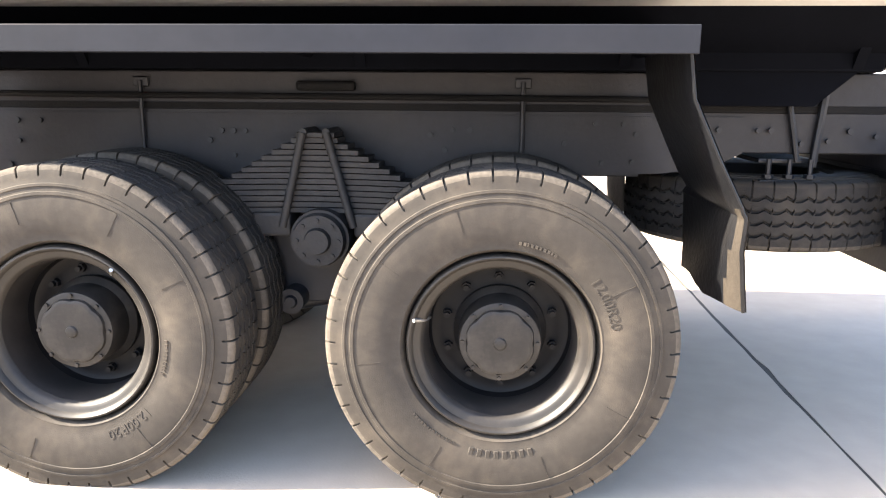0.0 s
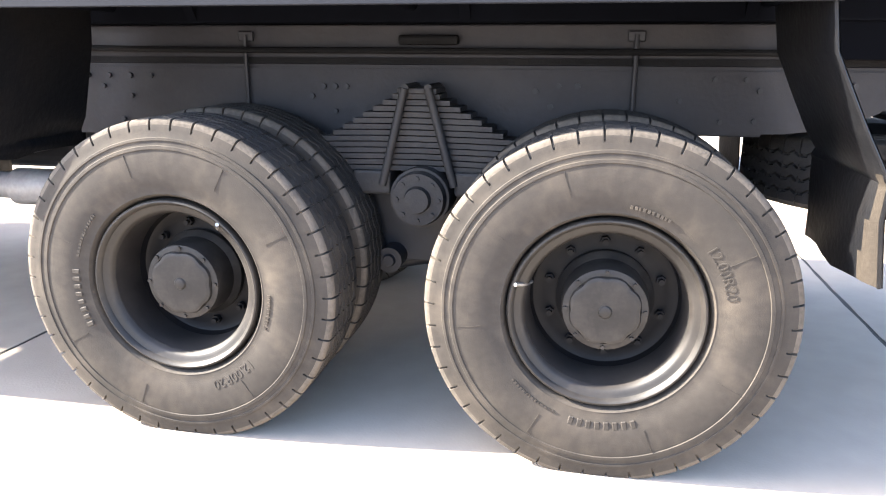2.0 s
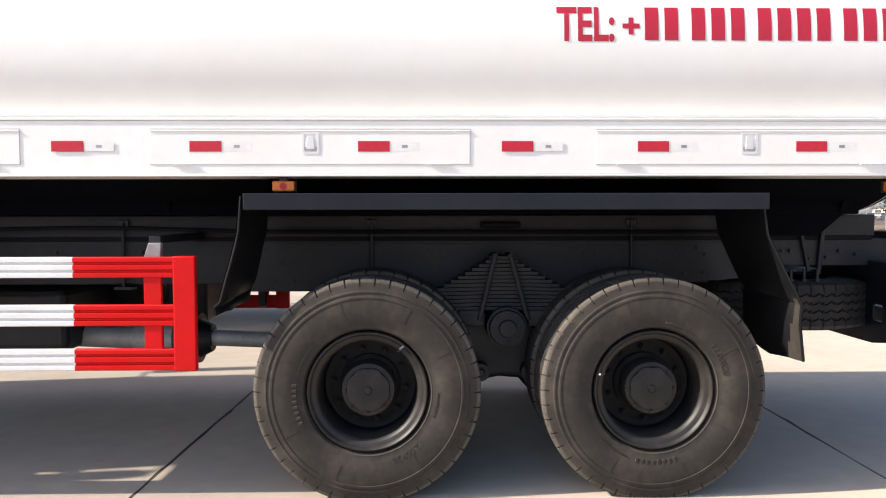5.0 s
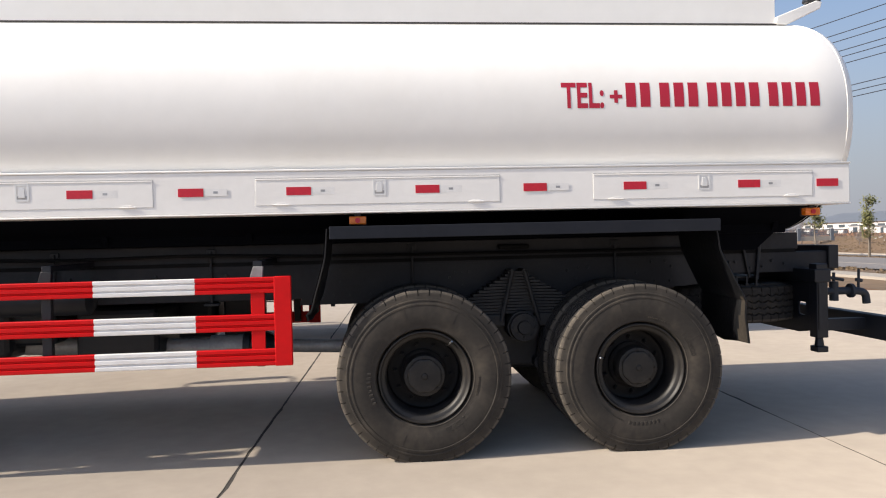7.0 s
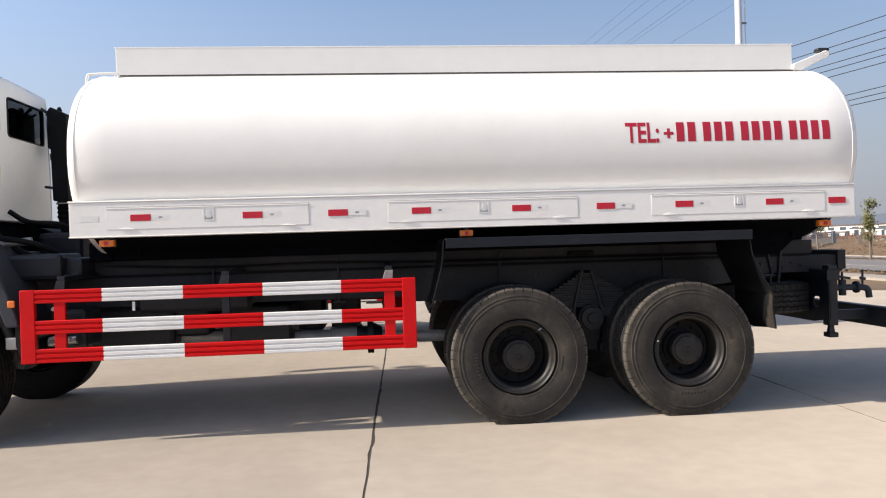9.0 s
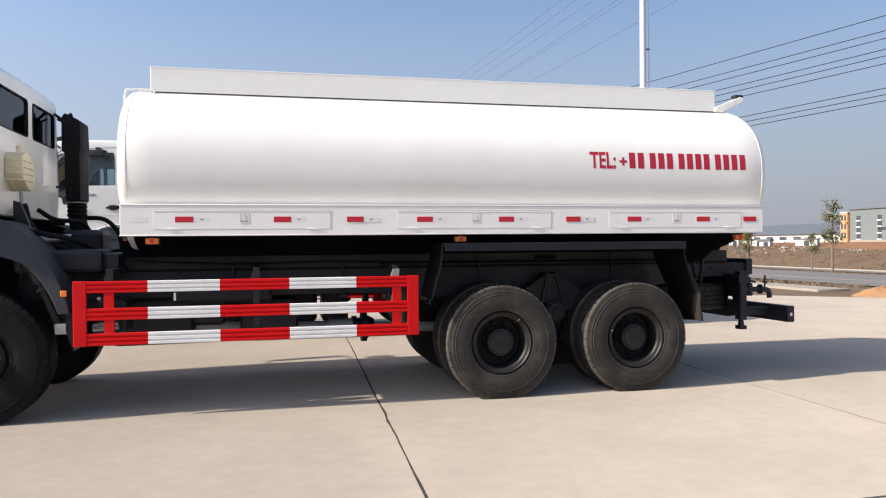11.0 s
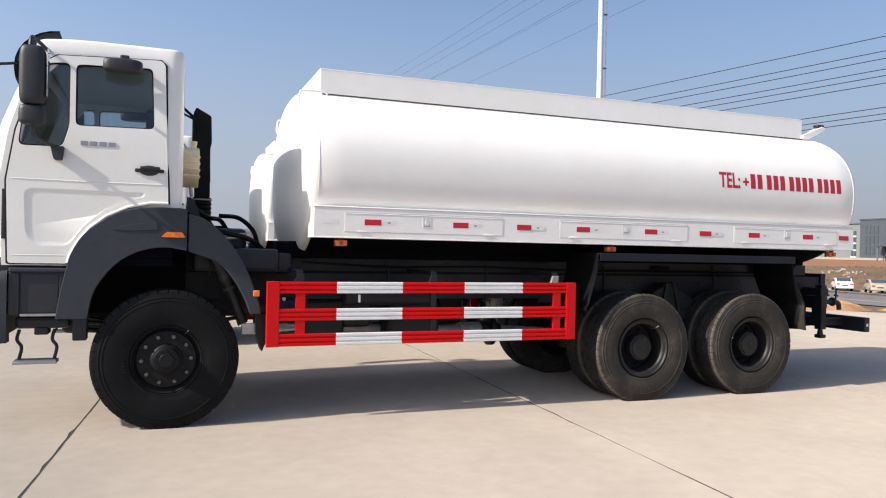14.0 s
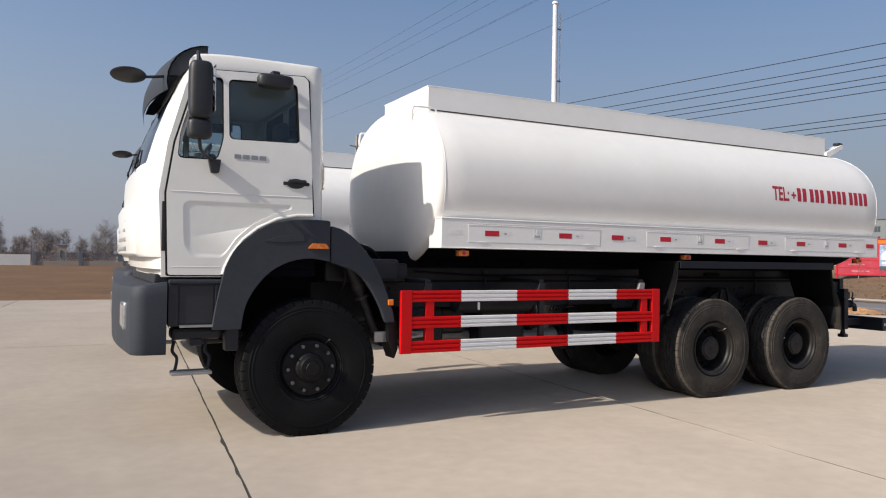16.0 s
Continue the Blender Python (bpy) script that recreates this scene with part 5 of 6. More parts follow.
def make_mirrors(truck, s):
    def Y(a, b):
        return sorted((s * a, s * b))
    bm = tube(curve_points([(-5.62, s * 1.06, 3.05), (-5.70, s * 1.28, 3.10), (-5.72, s * 1.42, 3.06), (-5.72, s * 1.43, 2.75), (-5.70, s * 1.42, 2.40), (-5.66, s * 1.34, 2.33), (-5.56, s * 1.20, 2.29)], 6), 0.014, 8)
    arm = part("mirror_arm", bm, DARK, truck, "black tubular mirror arm")
    # tall housing: a rounded shell, fuller to the front
    def shell(cx, cz, hx, hz, cy, hy, n):
        def at(u, v):
            a, b = 2 * math.pi * u, math.pi * (v - 0.5)
            p = lambda q, e: math.copysign(abs(q) ** e, q)
            r = p(math.cos(b), n)
            return (cx + hx * r * p(math.cos(a), 0.55), s * (cy + hy * r * p(math.sin(a), 0.62)), cz + hz * p(math.sin(b), n))
        m = grid(span(0, 1, 29), span(0, 1, 17), at)
        bmesh.ops.remove_doubles(m, verts=m.verts, dist=1e-5)
        return m
    part("mirror_housing", shell(-5.70, 2.797, 0.090, 0.222, 1.425, 0.072, 0.34), DARK, arm, "tall black door mirror housing", smooth=80)
    part("mirror_housing", shell(-5.70, 2.50, 0.092, 0.075, 1.405, 0.07, 0.42), DARK, arm, "small wide-angle mirror housing", smooth=80)
    part("mirror_glass", box(-5.60, -5.594, *Y(1.38, 1.47), 2.64, 3.0, 0.002), MIRROR, arm)
    bm = prism(rounded([(-5.60, 2.30), (-5.50, 2.30), (-5.515, 2.19), (-5.575, 2.19)], 0.015), lambda u, v, d: (u, s * (1.18 + d), v), 0.05, bevel=0.01)
    part("mirror_foot", bm, DARK, arm)
    # kerb mirror above the door window
    bm = shell(-5.085, 2.968, 0.148, 0.055, 1.26, 0.07, 0.42)
    box(-5.11, -5.04, *Y(1.10, 1.25), 3.022, 3.065, 0.012, bm=bm)
    k = part("kerb_mirror", bm, DARK, truck, "black kerb mirror above the door window")
    box_m = box(-5.16, -5.0, *Y(1.245, 1.30), 2.918, 2.9205)
    part("mirror_glass", box_m, MIRROR, k)


def make_front(truck):
    # bumper with rounded corners
    out = []
    for k in range(9):
        a = radians(90 * k / 8)
        out.append((-6.03 - 0.12 * math.sin(a), -1.07 - 0.12 * math.cos(a)))
    out += [(-6.168, -0.85), (-6.188, -0.6), (-6.202, -0.3), (-6.207, 0.0)]
    plan = [(-5.885, -1.19)] + out + [(x, -y) for x, y in out[-2::-1]] + [(-5.885, 1.19), (-5.885, 1.05), (-5.99, 1.0), (-5.99, -1.0), (-5.885, -1.05)]
    bm = bmesh.new()
    levels = [(0.745, 0.965), (0.78, 0.985), (0.95, 1.0), (1.22, 1.0), (1.29, 0.99), (1.315, 0.96)]
    rows = [[bm.verts.new((-5.885 + (x + 5.885) * k, y * (0.5 + k / 2), z - (0.16 * max(0.0, -5.90 - x) if z > 1.2 else 0.0))) for x, y in plan] for z, k in levels]
    n = len(plan)
    for a, b in zip(rows, rows[1:]):
        for i in range(n):
            bm.faces.new((a[i], a[(i + 1) % n], b[(i + 1) % n], b[i]))
    bm.faces.new(rows[0][::-1])
    bm.faces.new(rows[-1])
    bump = part("bumper", bm, FENDER, truck, "dark grey plastic bumper with headlamps")
    for s in (-1, 1):
        bm = box(-6.188, -6.10, *sorted((s * 0.60, s * 0.95)), 0.92, 1.15, 0.03, 3)
        part("headlamp", bm, LAMP, bump)
        part("corner_lamp", box(-6.142, -6.07, *sorted((s * 1.03, s * 1.115)), 0.96, 1.13, 0.02, 3), LAMP, bump)
        part("fog_lamp", box(-6.142, -6.07, *sorted((s * 0.98, s * 1.10)), 0.80, 0.87, 0.02, 3), LAMP, bump)
    # black gap between cab and bumper, and the panel between bumper and arch
    part("nose_support", box(-5.97, -5.5, -1.06, 1.06, 1.29, 1.375, 0.01), DARK, truck)
    for s in (-1, 1):
        def Y(a, b):
            return sorted((s * a, s * b))
        bm = box(-5.875, -5.47, *Y(1.10, 1.166), 0.965, 1.335, 0.012)
        box(-5.875, -5.80, *Y(1.165, 1.180), 0.965, 1.30, 0.006, bm=bm)
        box(-5.52, -5.47, *Y(1.165, 1.180), 0.965, 1.30, 0.006, bm=bm)
        pan = part("step_panel", bm, CHASSIS, truck, "glossy blue-black panel beside the wheel arch")
        part("step_ledge", box(-5.875, -5.47, *Y(1.167, 1.192), 1.302, 1.337, 0.010), FENDER, pan)
        part("inset_panel", prism(rounded([(-5.79, 0.985), (-5.53, 0.985), (-5.53, 1.285), (-5.79, 1.285)], 0.02), lambda u, v, d: (u, s * (1.164 + d), v), 0.006, bevel=0.002), DARK, pan)
        part("step_tread", box(-5.79, -5.53, *Y(1.12, 1.20), 0.955, 0.975, 0.004), STEEL, pan)
        bm = box(-5.84, -5.45, *Y(0.92, 1.12), 0.85, 0.945, 0.03)
        box(-5.70, -5.60, *Y(0.95, 1.12), 0.80, 0.86, 0.012, bm=bm)
        part("step_bracket", bm, CHASSIS, pan)
        for x in (-5.81, -5.56):
            part("step_strap", tube(curve_points([(x + 0.0, s * 1.06, 0.84), (x - 0.015, s * 1.07, 0.76), (x + 0.02, s * 1.08, 0.70), (x, s * 1.09, 0.59)], 4), 0.013, 8), CHASSIS, pan)
        bm = box(-5.84, -5.53, *Y(1.03, 1.17), 0.575, 0.60, 0.004)
        for k in range(5):
            box(-5.83, -5.54, *Y(1.04 + 0.025 * k, 1.05 + 0.025 * k), 0.598, 0.606, bm=bm)
        part("hanging_step", bm, STEEL, pan, "bright steel hanging step")
        # wheel arch in two mouldings
        outer = [(-5.545, 0.93), (-5.52, 1.10), (-5.475, 1.33), (-5.435, 1.47), (-5.36, 1.60), (-5.25, 1.70), (-5.08, 1.80), (-4.87, 1.842), (-4.62, 1.845), (-4.57, 1.835)]
        inner = [(-4.57, 1.49), (-4.74, 1.515), (-4.92, 1.485), (-5.08, 1.40), (-5.20, 1.27), (-5.28, 1.12), (-5.315, 0.93)]
        shape = [tuple(p)[:2] for p in curve_points([(x, z, 0) for x, z in outer], 3)] + [tuple(p)[:2] for p in curve_points([(x, z, 0) for x, z in inner], 3)]
        bm = prism(shape, lambda u, v, d: (u, s * (1.205 - d), v), 0.05, bevel=0.018)
        arch = part("wheel_arch", bm, FENDER, truck, "dark grey moulded wheel arch")
        co_ = curve_points([(x, z, 0) for x, z in outer], 3)
        part("arch_liner", grid(list(range(len(co_))), [1.157, 0.62], lambda i, y: (co_[int(i)].x + 0.02, s * y, co_[int(i)].y - 0.02)), LINER, arch)
        part("arch_liner", grid(span(-5.50, -4.56, 8), span(0.93, 1.82, 6), lambda x, z: (x, s * 0.62, z)), LINER, arch)
        part("arch_pressing", prism([(-5.14, 1.655), (-5.02, 1.70), (-4.80, 1.725), (-4.80, 1.66), (-5.0, 1.645)], lambda u, v, d: (u, s * (1.203 + d), v), 0.008, bevel=0.003), FENDER, arch)
        bm = prism(rounded([(-4.77, 1.60), (-4.73, 1.645), (-4.61, 1.645), (-4.58, 1.60)], 0.01), lambda u, v, d: (u, s * (1.20 + d), v), 0.022, bevel=0.005)
        part("side_repeater", bm, AMBER, arch, "amber turn repeater")
        outer2 = [(-4.56, 1.80), (-4.44, 1.765), (-4.30, 1.66), (-4.16, 1.49), (-4.05, 1.28), (-3.965, 1.05), (-3.945, 0.95)]
        inner2 = [(-4.04, 0.95), (-4.10, 1.10), (-4.20, 1.27), (-4.33, 1.40), (-4.56, 1.485)]
        shape = [tuple(p)[:2] for p in curve_points([(x, z, 0) for x, z in outer2], 3)] + [tuple(p)[:2] for p in curve_points([(x, z, 0) for x, z in inner2], 3)]
        bm = prism(shape, lambda u, v, d: (u, s * (1.195 - d), v), 0.05, bevel=0.012)
        arch2 = part("rear_arch", bm, FENDER, truck, "dark grey rear half of the wheel arch")
        c2 = curve_points([(x, z, 0) for x, z in outer2], 3)
        part("arch_top", grid(list(range(len(c2))), [1.15, 0.62], lambda i, y: (c2[int(i)].x, s * y, c2[int(i)].y - 0.012)), FENDER, arch2)
        part("arch_liner", grid(list(range(len(c2))), [1.147, 0.62], lambda i, y: (c2[int(i)].x - 0.02, s * y, c2[int(i)].y - 0.03)), LINER, arch2)
        part("side_marker", box(-4.02, -3.965, *Y(1.19, 1.205), 1.105, 1.16, 0.008), AMBER, arch2)
        bm = tube([(-4.33, s * 1.02, 1.48), (-4.22, s * 1.02, 1.22)], 0.058, 16)
        tube([(-4.22, s * 1.02, 1.22), (-4.08, s * 1.02, 0.86)], 0.042, 14, bm)
        shock = part("shock_absorber", bm, HUB, truck, "black shock absorber with bright collars")
        part("collar", tube([(-4.245, s * 1.02, 1.278), (-4.235, s * 1.02, 1.255)], 0.062, 16), SPRING, shock)
        part("collar", tube([(-4.205, s * 1.02, 1.183), (-4.195, s * 1.02, 1.16)], 0.062, 16), SPRING, shock)
        part("brake_hose", tube(curve_points([(-4.40, s * 1.0, 1.50), (-4.38, s * 1.04, 1.42), (-4.37, s * 1.04, 1.33), (-4.40, s * 0.98, 1.2)], 4), 0.010, 8), FRONTHUB, shock)
        part("arch_flap", prism([(-3.99, 0.95), (-3.91, 0.95), (-3.90, 0.70), (-3.93, 0.62), (-3.99, 0.80)], lambda u, v, d: (u, s * (1.15 - d), v), 0.2), FLAP, arch2)
        part("valve_cover", box(-4.10, -3.965, *Y(1.05, 1.085), 0.765, 0.862, 0.008), STEEL, truck, "bright steel cover behind the wheel arch")
        part("arch_bracket", box(-5.425, -5.32, *Y(1.02, 1.15), 0.75, 0.945, 0.012), CHASSIS, arch)
        # front springs, steering parts
        for z, r in ((0.87, 0.016), (0.805, 0.022)):
            part("steering_rod", tube([(-5.42, s * 0.80, z), (-5.05, s * 0.84, z - 0.02)], r, 10), CHASSIS, truck)
        bm = bmesh.new()
        for k in range(5):
            half = 0.72 - 0.09 * k
            pts = [(-4.711 + half * u, 0.80 - 0.02 * k + 0.10 * u * u * half) for u in span(-1, 1, 9)]
            prism(pts + [(x, z + 0.016) for x, z in pts[::-1]], lambda u, v, d: (u, s * (0.40 + d), v), 0.09, bm)
        part("front_spring", bm, SPRING, truck)
    # engine seen below the cab, and the clutter behind it
    bm = box(-5.6, -4.3, -0.36, 0.36, 0.72, 1.55, 0.06, 3)
    box(-4.5, -3.75, -0.30, 0.30, 0.85, 1.40, 0.08, 3, bm=bm)
    part("engine", bm, CHASSIS, truck)
    bm = box(-4.50, -3.75, -0.85, -0.38, 1.30, 1.52, 0.04)
    box(-4.35, -3.95, 0.10, 0.62, 1.30, 1.72, 0.05, bm=bm)
    box(-3.90, -3.62, -0.75, 0.7, 1.30, 1.48, 0.03, bm=bm)
    eng = part("rear_of_cab_gear", bm, CHASSIS, truck)
    part("gear_label", box(-3.93, -3.80, -0.753, -0.751, 1.40, 1.44), TAPE, eng)
    hoses = [[(-4.52, -0.45, 1.95), (-4.45, -0.5, 1.75), (-4.30, -0.62, 1.62), (-4.1, -0.6, 1.50)],
             [(-4.5, -0.1, 1.92), (-4.35, -0.05, 1.82), (-4.2, 0.3, 1.8), (-4.1, 0.45, 1.65)],
             [(-4.2, 0.55, 1.86), (-4.0, 0.5, 1.84), (-3.85, 0.42, 1.7), (-3.8, 0.4, 1.5)],
             [(-4.5, -0.75, 1.72), (-4.25, -0.8, 1.66), (-4.0, -0.7, 1.6), (-3.8, -0.5, 1.45)]]
    for i, h in enumerate(hoses):
        part("hose", tube(curve_points(h, 6), 0.024 if i else 0.032, 10), RUBBER, eng)
    part("metal_pipe", tube([(-4.45, -0.75, 1.60), (-4.05, -0.68, 1.63)], 0.035, 12), STEEL, eng)
    bm = prism([(-4.56, 1.98), (-4.56, 1.66), (-4.40, 1.62), (-4.42, 1.74), (-4.50, 1.96)], lambda u, v, d: (u, -0.62 + d, v), 0.05)
    part("cab_mount", bm, CHASSIS, eng)
    # air intake stack
    bm = prism(rounded([(-4.475, 2.60), (-4.475, 2.98), (-4.44, 3.03), (-4.29, 2.95), (-4.28, 2.66), (-4.295, 2.60), (-4.29, 2.06), (-4.44, 2.06), (-4.45, 2.60)], 0.02), lambda u, v, d: (u, 0.70 + d, v), 0.40, bevel=0.025)
    tube([(-4.43, 0.90, 3.02), (-4.43, 0.90, 3.06)], [0.03, 0.015], 10, bm)
    stack = part("air_intake", bm, RUBBER, truck, "tall black air intake behind the cab")
    zs = span(2.07, 1.88, 9)
    bm = tube([(-4.365, 0.88, z) for z in zs], [0.095 + 0.012 * (k % 2) for k in range(9)], 20)
    tube(curve_points([(-4.365, 0.88, 1.89), (-4.34, 0.87, 1.76), (-4.24, 0.78, 1.62), (-4.18, 0.6, 1.52)], 5), 0.095, 16, bm)
    part("bellows", bm, RUBBER, stack)
    part("clamp", tube([(-4.365, 0.88, 2.035), (-4.365, 0.88, 2.05)], 0.112, 24), STEEL, stack)
    for p, q, r in (((-4.47, 0.86, 2.95), (-4.575, 0.80, 3.03), 0.016), ((-4.45, 0.92, 2.93), (-4.575, 0.92, 2.99), 0.012), ((-4.45, 0.86, 2.20), (-4.575, 0.84, 2.22), 0.014)):
        part("stack_stay", tube([p, q], r, 8), DARK, stack)
    # washer bottle on the back wall
    bm = prism(rounded([(-0.60, 2.15), (-0.44, 2.07), (-0.32, 2.10), (-0.29, 2.32), (-0.40, 2.40), (-0.56, 2.44), (-0.67, 2.40), (-0.68, 2.22)], 0.04), lambda u, v, d: (-4.611 + d, u, v), 0.15, bevel=0.035)
    tube([(-4.51, -0.58, 2.42), (-4.51, -0.58, 2.475)], 0.026, 12, bm)
    part("washer_bottle", bm, BOTTLE, truck, "yellowed plastic washer bottle on the cab's back wall")
    for z in (2.17, 2.23, 2.29, 2.35):
        part("bottle_rib", tube(curve_points([(-4.60, -0.685, z), (-4.49, -0.688, z), (-4.458, -0.62, z), (-4.458, -0.40, z), (-4.49, -0.298, z - 0.01)], 4), 0.007, 6), BOTTLE, truck)
    bm = tube([(-4.51, -0.58, 2.465), (-4.51, -0.58, 2.49)], 0.031, 12)
    part("bottle_cap", bm, BOTTLE, truck)
    bm = tube(curve_points([(-4.53, -0.50, 2.08), (-4.52, -0.52, 1.98), (-4.54, -0.56, 1.90), (-4.50, -0.60, 1.80)], 4), 0.016, 8)
    part("washer_pipe", bm, GREYPAINT, truck)
    # round front mirror on its arm
    bm = tube(curve_points([(-5.80, -0.86, 3.02), (-5.95, -0.90, 2.98), (-6.08, -0.91, 2.96)], 4), 0.012, 8)
    t = lathe([(0.0, -0.03), (0.08, -0.025), (0.125, -0.008), (0.130, 0.0), (0.125, 0.008), (0.0, 0.01)], 24)
    t.transform(Matrix.Translation((-6.18, -0.91, 2.965)) @ Matrix.Rotation(radians(75), 4, "X") @ Matrix.Diagonal((1.05, 1, 1, 1)))
    merge(bm, t)
    part("front_mirror", bm, DARK, truck, "round black front-view mirror on an arm")


def make_truck():
    truck = thing("tanker_truck", "white tanker truck with red and white side guards on concrete", "truck", "tankers parked side by side")
    make_tank(truck)
    for far in (False, True):
        make_side_box(truck, far)
        make_guard(truck, far)
    make_lettering(truck)
    make_chassis(truck)
    make_mudguards(truck)
    make_rear(truck)
    make_cab(truck)
    for s in (-1, 1):
        make_door(truck, s)
        make_mirrors(truck, s)
    make_front(truck)
    turns = {0.0: 12, 1.45: -70}
    for x in (0.0, 1.45):
        wheel(truck, x, -1.244, 0.552, False, turn=turns[x], valve={0.0: 52, 1.45: 163}[x])
        wheel(truck, x, -0.885, 0.557, False, inner=True).scale = (1.008, 1.0, 1.008)
        wheel(truck, x, 1.242, 0.552, True)
        wheel(truck, x, 0.885, 0.557, True, inner=True).scale = (1.008, 1.0, 1.008)
    wheel(truck, -4.711, -1.175, 0.578, False, front=True, turn=20)
    wheel(truck, -4.711, 1.175, 0.578, True, front=True)
    return truck


truck = make_truck()
second = copy_thing(truck, pose(0.28, 5.2, 0))
second["label"] = "second white tanker truck parked alongside the first"


# ---- beyond the yard ----
def make_road():
    road = lambda x, y: (x, y, ground_height(x, y) - 0.012)
    r = part("road", grid([55, 60, 68.6], [-400, -100, 0, 100, 400], road), ASPHALT, smooth=0)
    tagged(r, "grey asphalt road beyond the yard", "road", kind="structure")
    r = part("near_road", grid([19.5, 30, 45.0], [-400, -100, 0, 100, 400], road), ASPHALT, smooth=0)
    tagged(r, "grey asphalt service road beyond the yard", "road", kind="structure")
    v = part("yard_path", box(14.3, 15.5, 11.5, 400, -0.06, 0.03, 0.01), KERB)
    tagged(v, "pale footpath between the yard and the road", "footpath", kind="structure")
    for x in (68.6,):
        g = ground_height(x, 0)
        k = part("kerb", box(x, x + 0.4, -400, 400, g - 0.1, g + 0.14, 0.02), KERB)
        tagged(k, "pale concrete kerb along the road", "kerb", kind="structure")
    v = part("verge_path", box(69.4, 71.2, -400, 400, -2.35, -2.15, 0.01), KERB)
    tagged(v, "pale footpath beyond the road", "footpath", kind="structure")
    g = ground_height(26, 0)
    m = part("lane_line", box(26.0, 26.1, -400, 400, g - 0.02, g - 0.004), KERB)
    tagged(m, "worn pale lane line on the road", "road marking", kind="structure")


def make_mound(x, y, rx, ry, h, seed):
    rng = random.Random(seed)
    ph = [rng.uniform(0, 6) for _ in range(4)]

    def at(u, v):
        r = u
        a = v
        k = 1 + 0.18 * math.sin(2 * a + ph[0]) + 0.10 * math.sin(5 * a + ph[1])
        z = h * max(0, (1 - r ** 1.6)) * (1 + 0.15 * math.sin(3 * a + ph[2]) * r)
        return (rx * r * k * math.cos(a), ry * r * k * math.sin(a), z - 0.06 + 0.03 * math.sin(17 * a + 9 * r))
    bm = grid(span(0.001, 1, 14), span(0, 2 * math.pi, 40), at)
    bmesh.ops.remove_doubles(bm, verts=bm.verts, dist=0.001)
    ob = part("sand_mound", bm, SAND, at=(x, y, 0))
    return tagged(ob, "low mound of orange sand beside the road", "sand mound")


def make_scrub():
    """Dry grass and low scrub on the bank, too dense to count."""
    rng = random.Random(77)
    verts, faces = [], []
    for k in range(6500):
        x = rng.choice((rng.uniform(72, 90), rng.uniform(72, 84), rng.uniform(46, 54), rng.uniform(16.2, 19.3)))
        y = rng.uniform(4, 120) if x > 30 else rng.uniform(6, 60)
        if x < 30 and math.sin(y * 0.9) + math.sin(y * 0.37 + 1) < 0.2:
            continue
        z = ground_height(x, y) - 0.08
        big = rng.uniform(0.06, 0.18) if x > 60 else rng.uniform(0.05, 0.14)
        for b in range(4):
            a = rng.uniform(0, 6.28)
            dx, dy = math.cos(a), math.sin(a)
            w = big * rng.uniform(0.25, 0.6)
            ox, oy = rng.gauss(0, big * 0.6), rng.gauss(0, big * 0.6)
            i = len(verts)
            lean = rng.gauss(0, 0.4) * big
            verts += [(x + ox - dx * w, y + oy - dy * w, z), (x + ox + dx * w, y + oy + dy * w, z), (x + ox + dx * w * 0.5 + lean, y + oy + dy * w * 0.5, z + big * rng.uniform(0.6, 1.1)), (x + ox - dx * w * 0.7 + lean, y + oy - dy * w * 0.7, z + big * rng.uniform(0.5, 1.0))]
            faces.append((i, i + 1, i + 2, i + 3))
    me = bpy.data.meshes.new("dry_scrub")
    me.from_pydata(verts, [], faces)
    me.materials.append(STRAW)
    tagged(new("dry_scrub", me), "dry brown grass and scrub on the bank", "scrub", kind="stuff")


def make_rubble(name, spots, seed):
    """Heaps of broken pale concrete."""
    rng = random.Random(seed)
    bm = bmesh.new()
    for x, y, spread, count, size in spots:
        for k in range(count):
            px, py = x + rng.gauss(0, spread), y + rng.gauss(0, spread)
            s = size * rng.uniform(0.4, 1.2)
            m = Matrix.Translation((px, py, ground_height(px, py) + s * 0.1)) @ Matrix.Rotation(rng.uniform(0, 6), 4, Vector([rng.gauss(0, 1) for _ in range(3)]).normalized())
            box(-s, s, -s * 0.7, s * 0.7, -s * 0.45, s * 0.45, bm=bm, m=m)
    ob = part(name, bm, RUBBLE, smooth=0)
    tagged(ob, "heap of broken pale concrete on the bank", "rubble", kind="stuff")


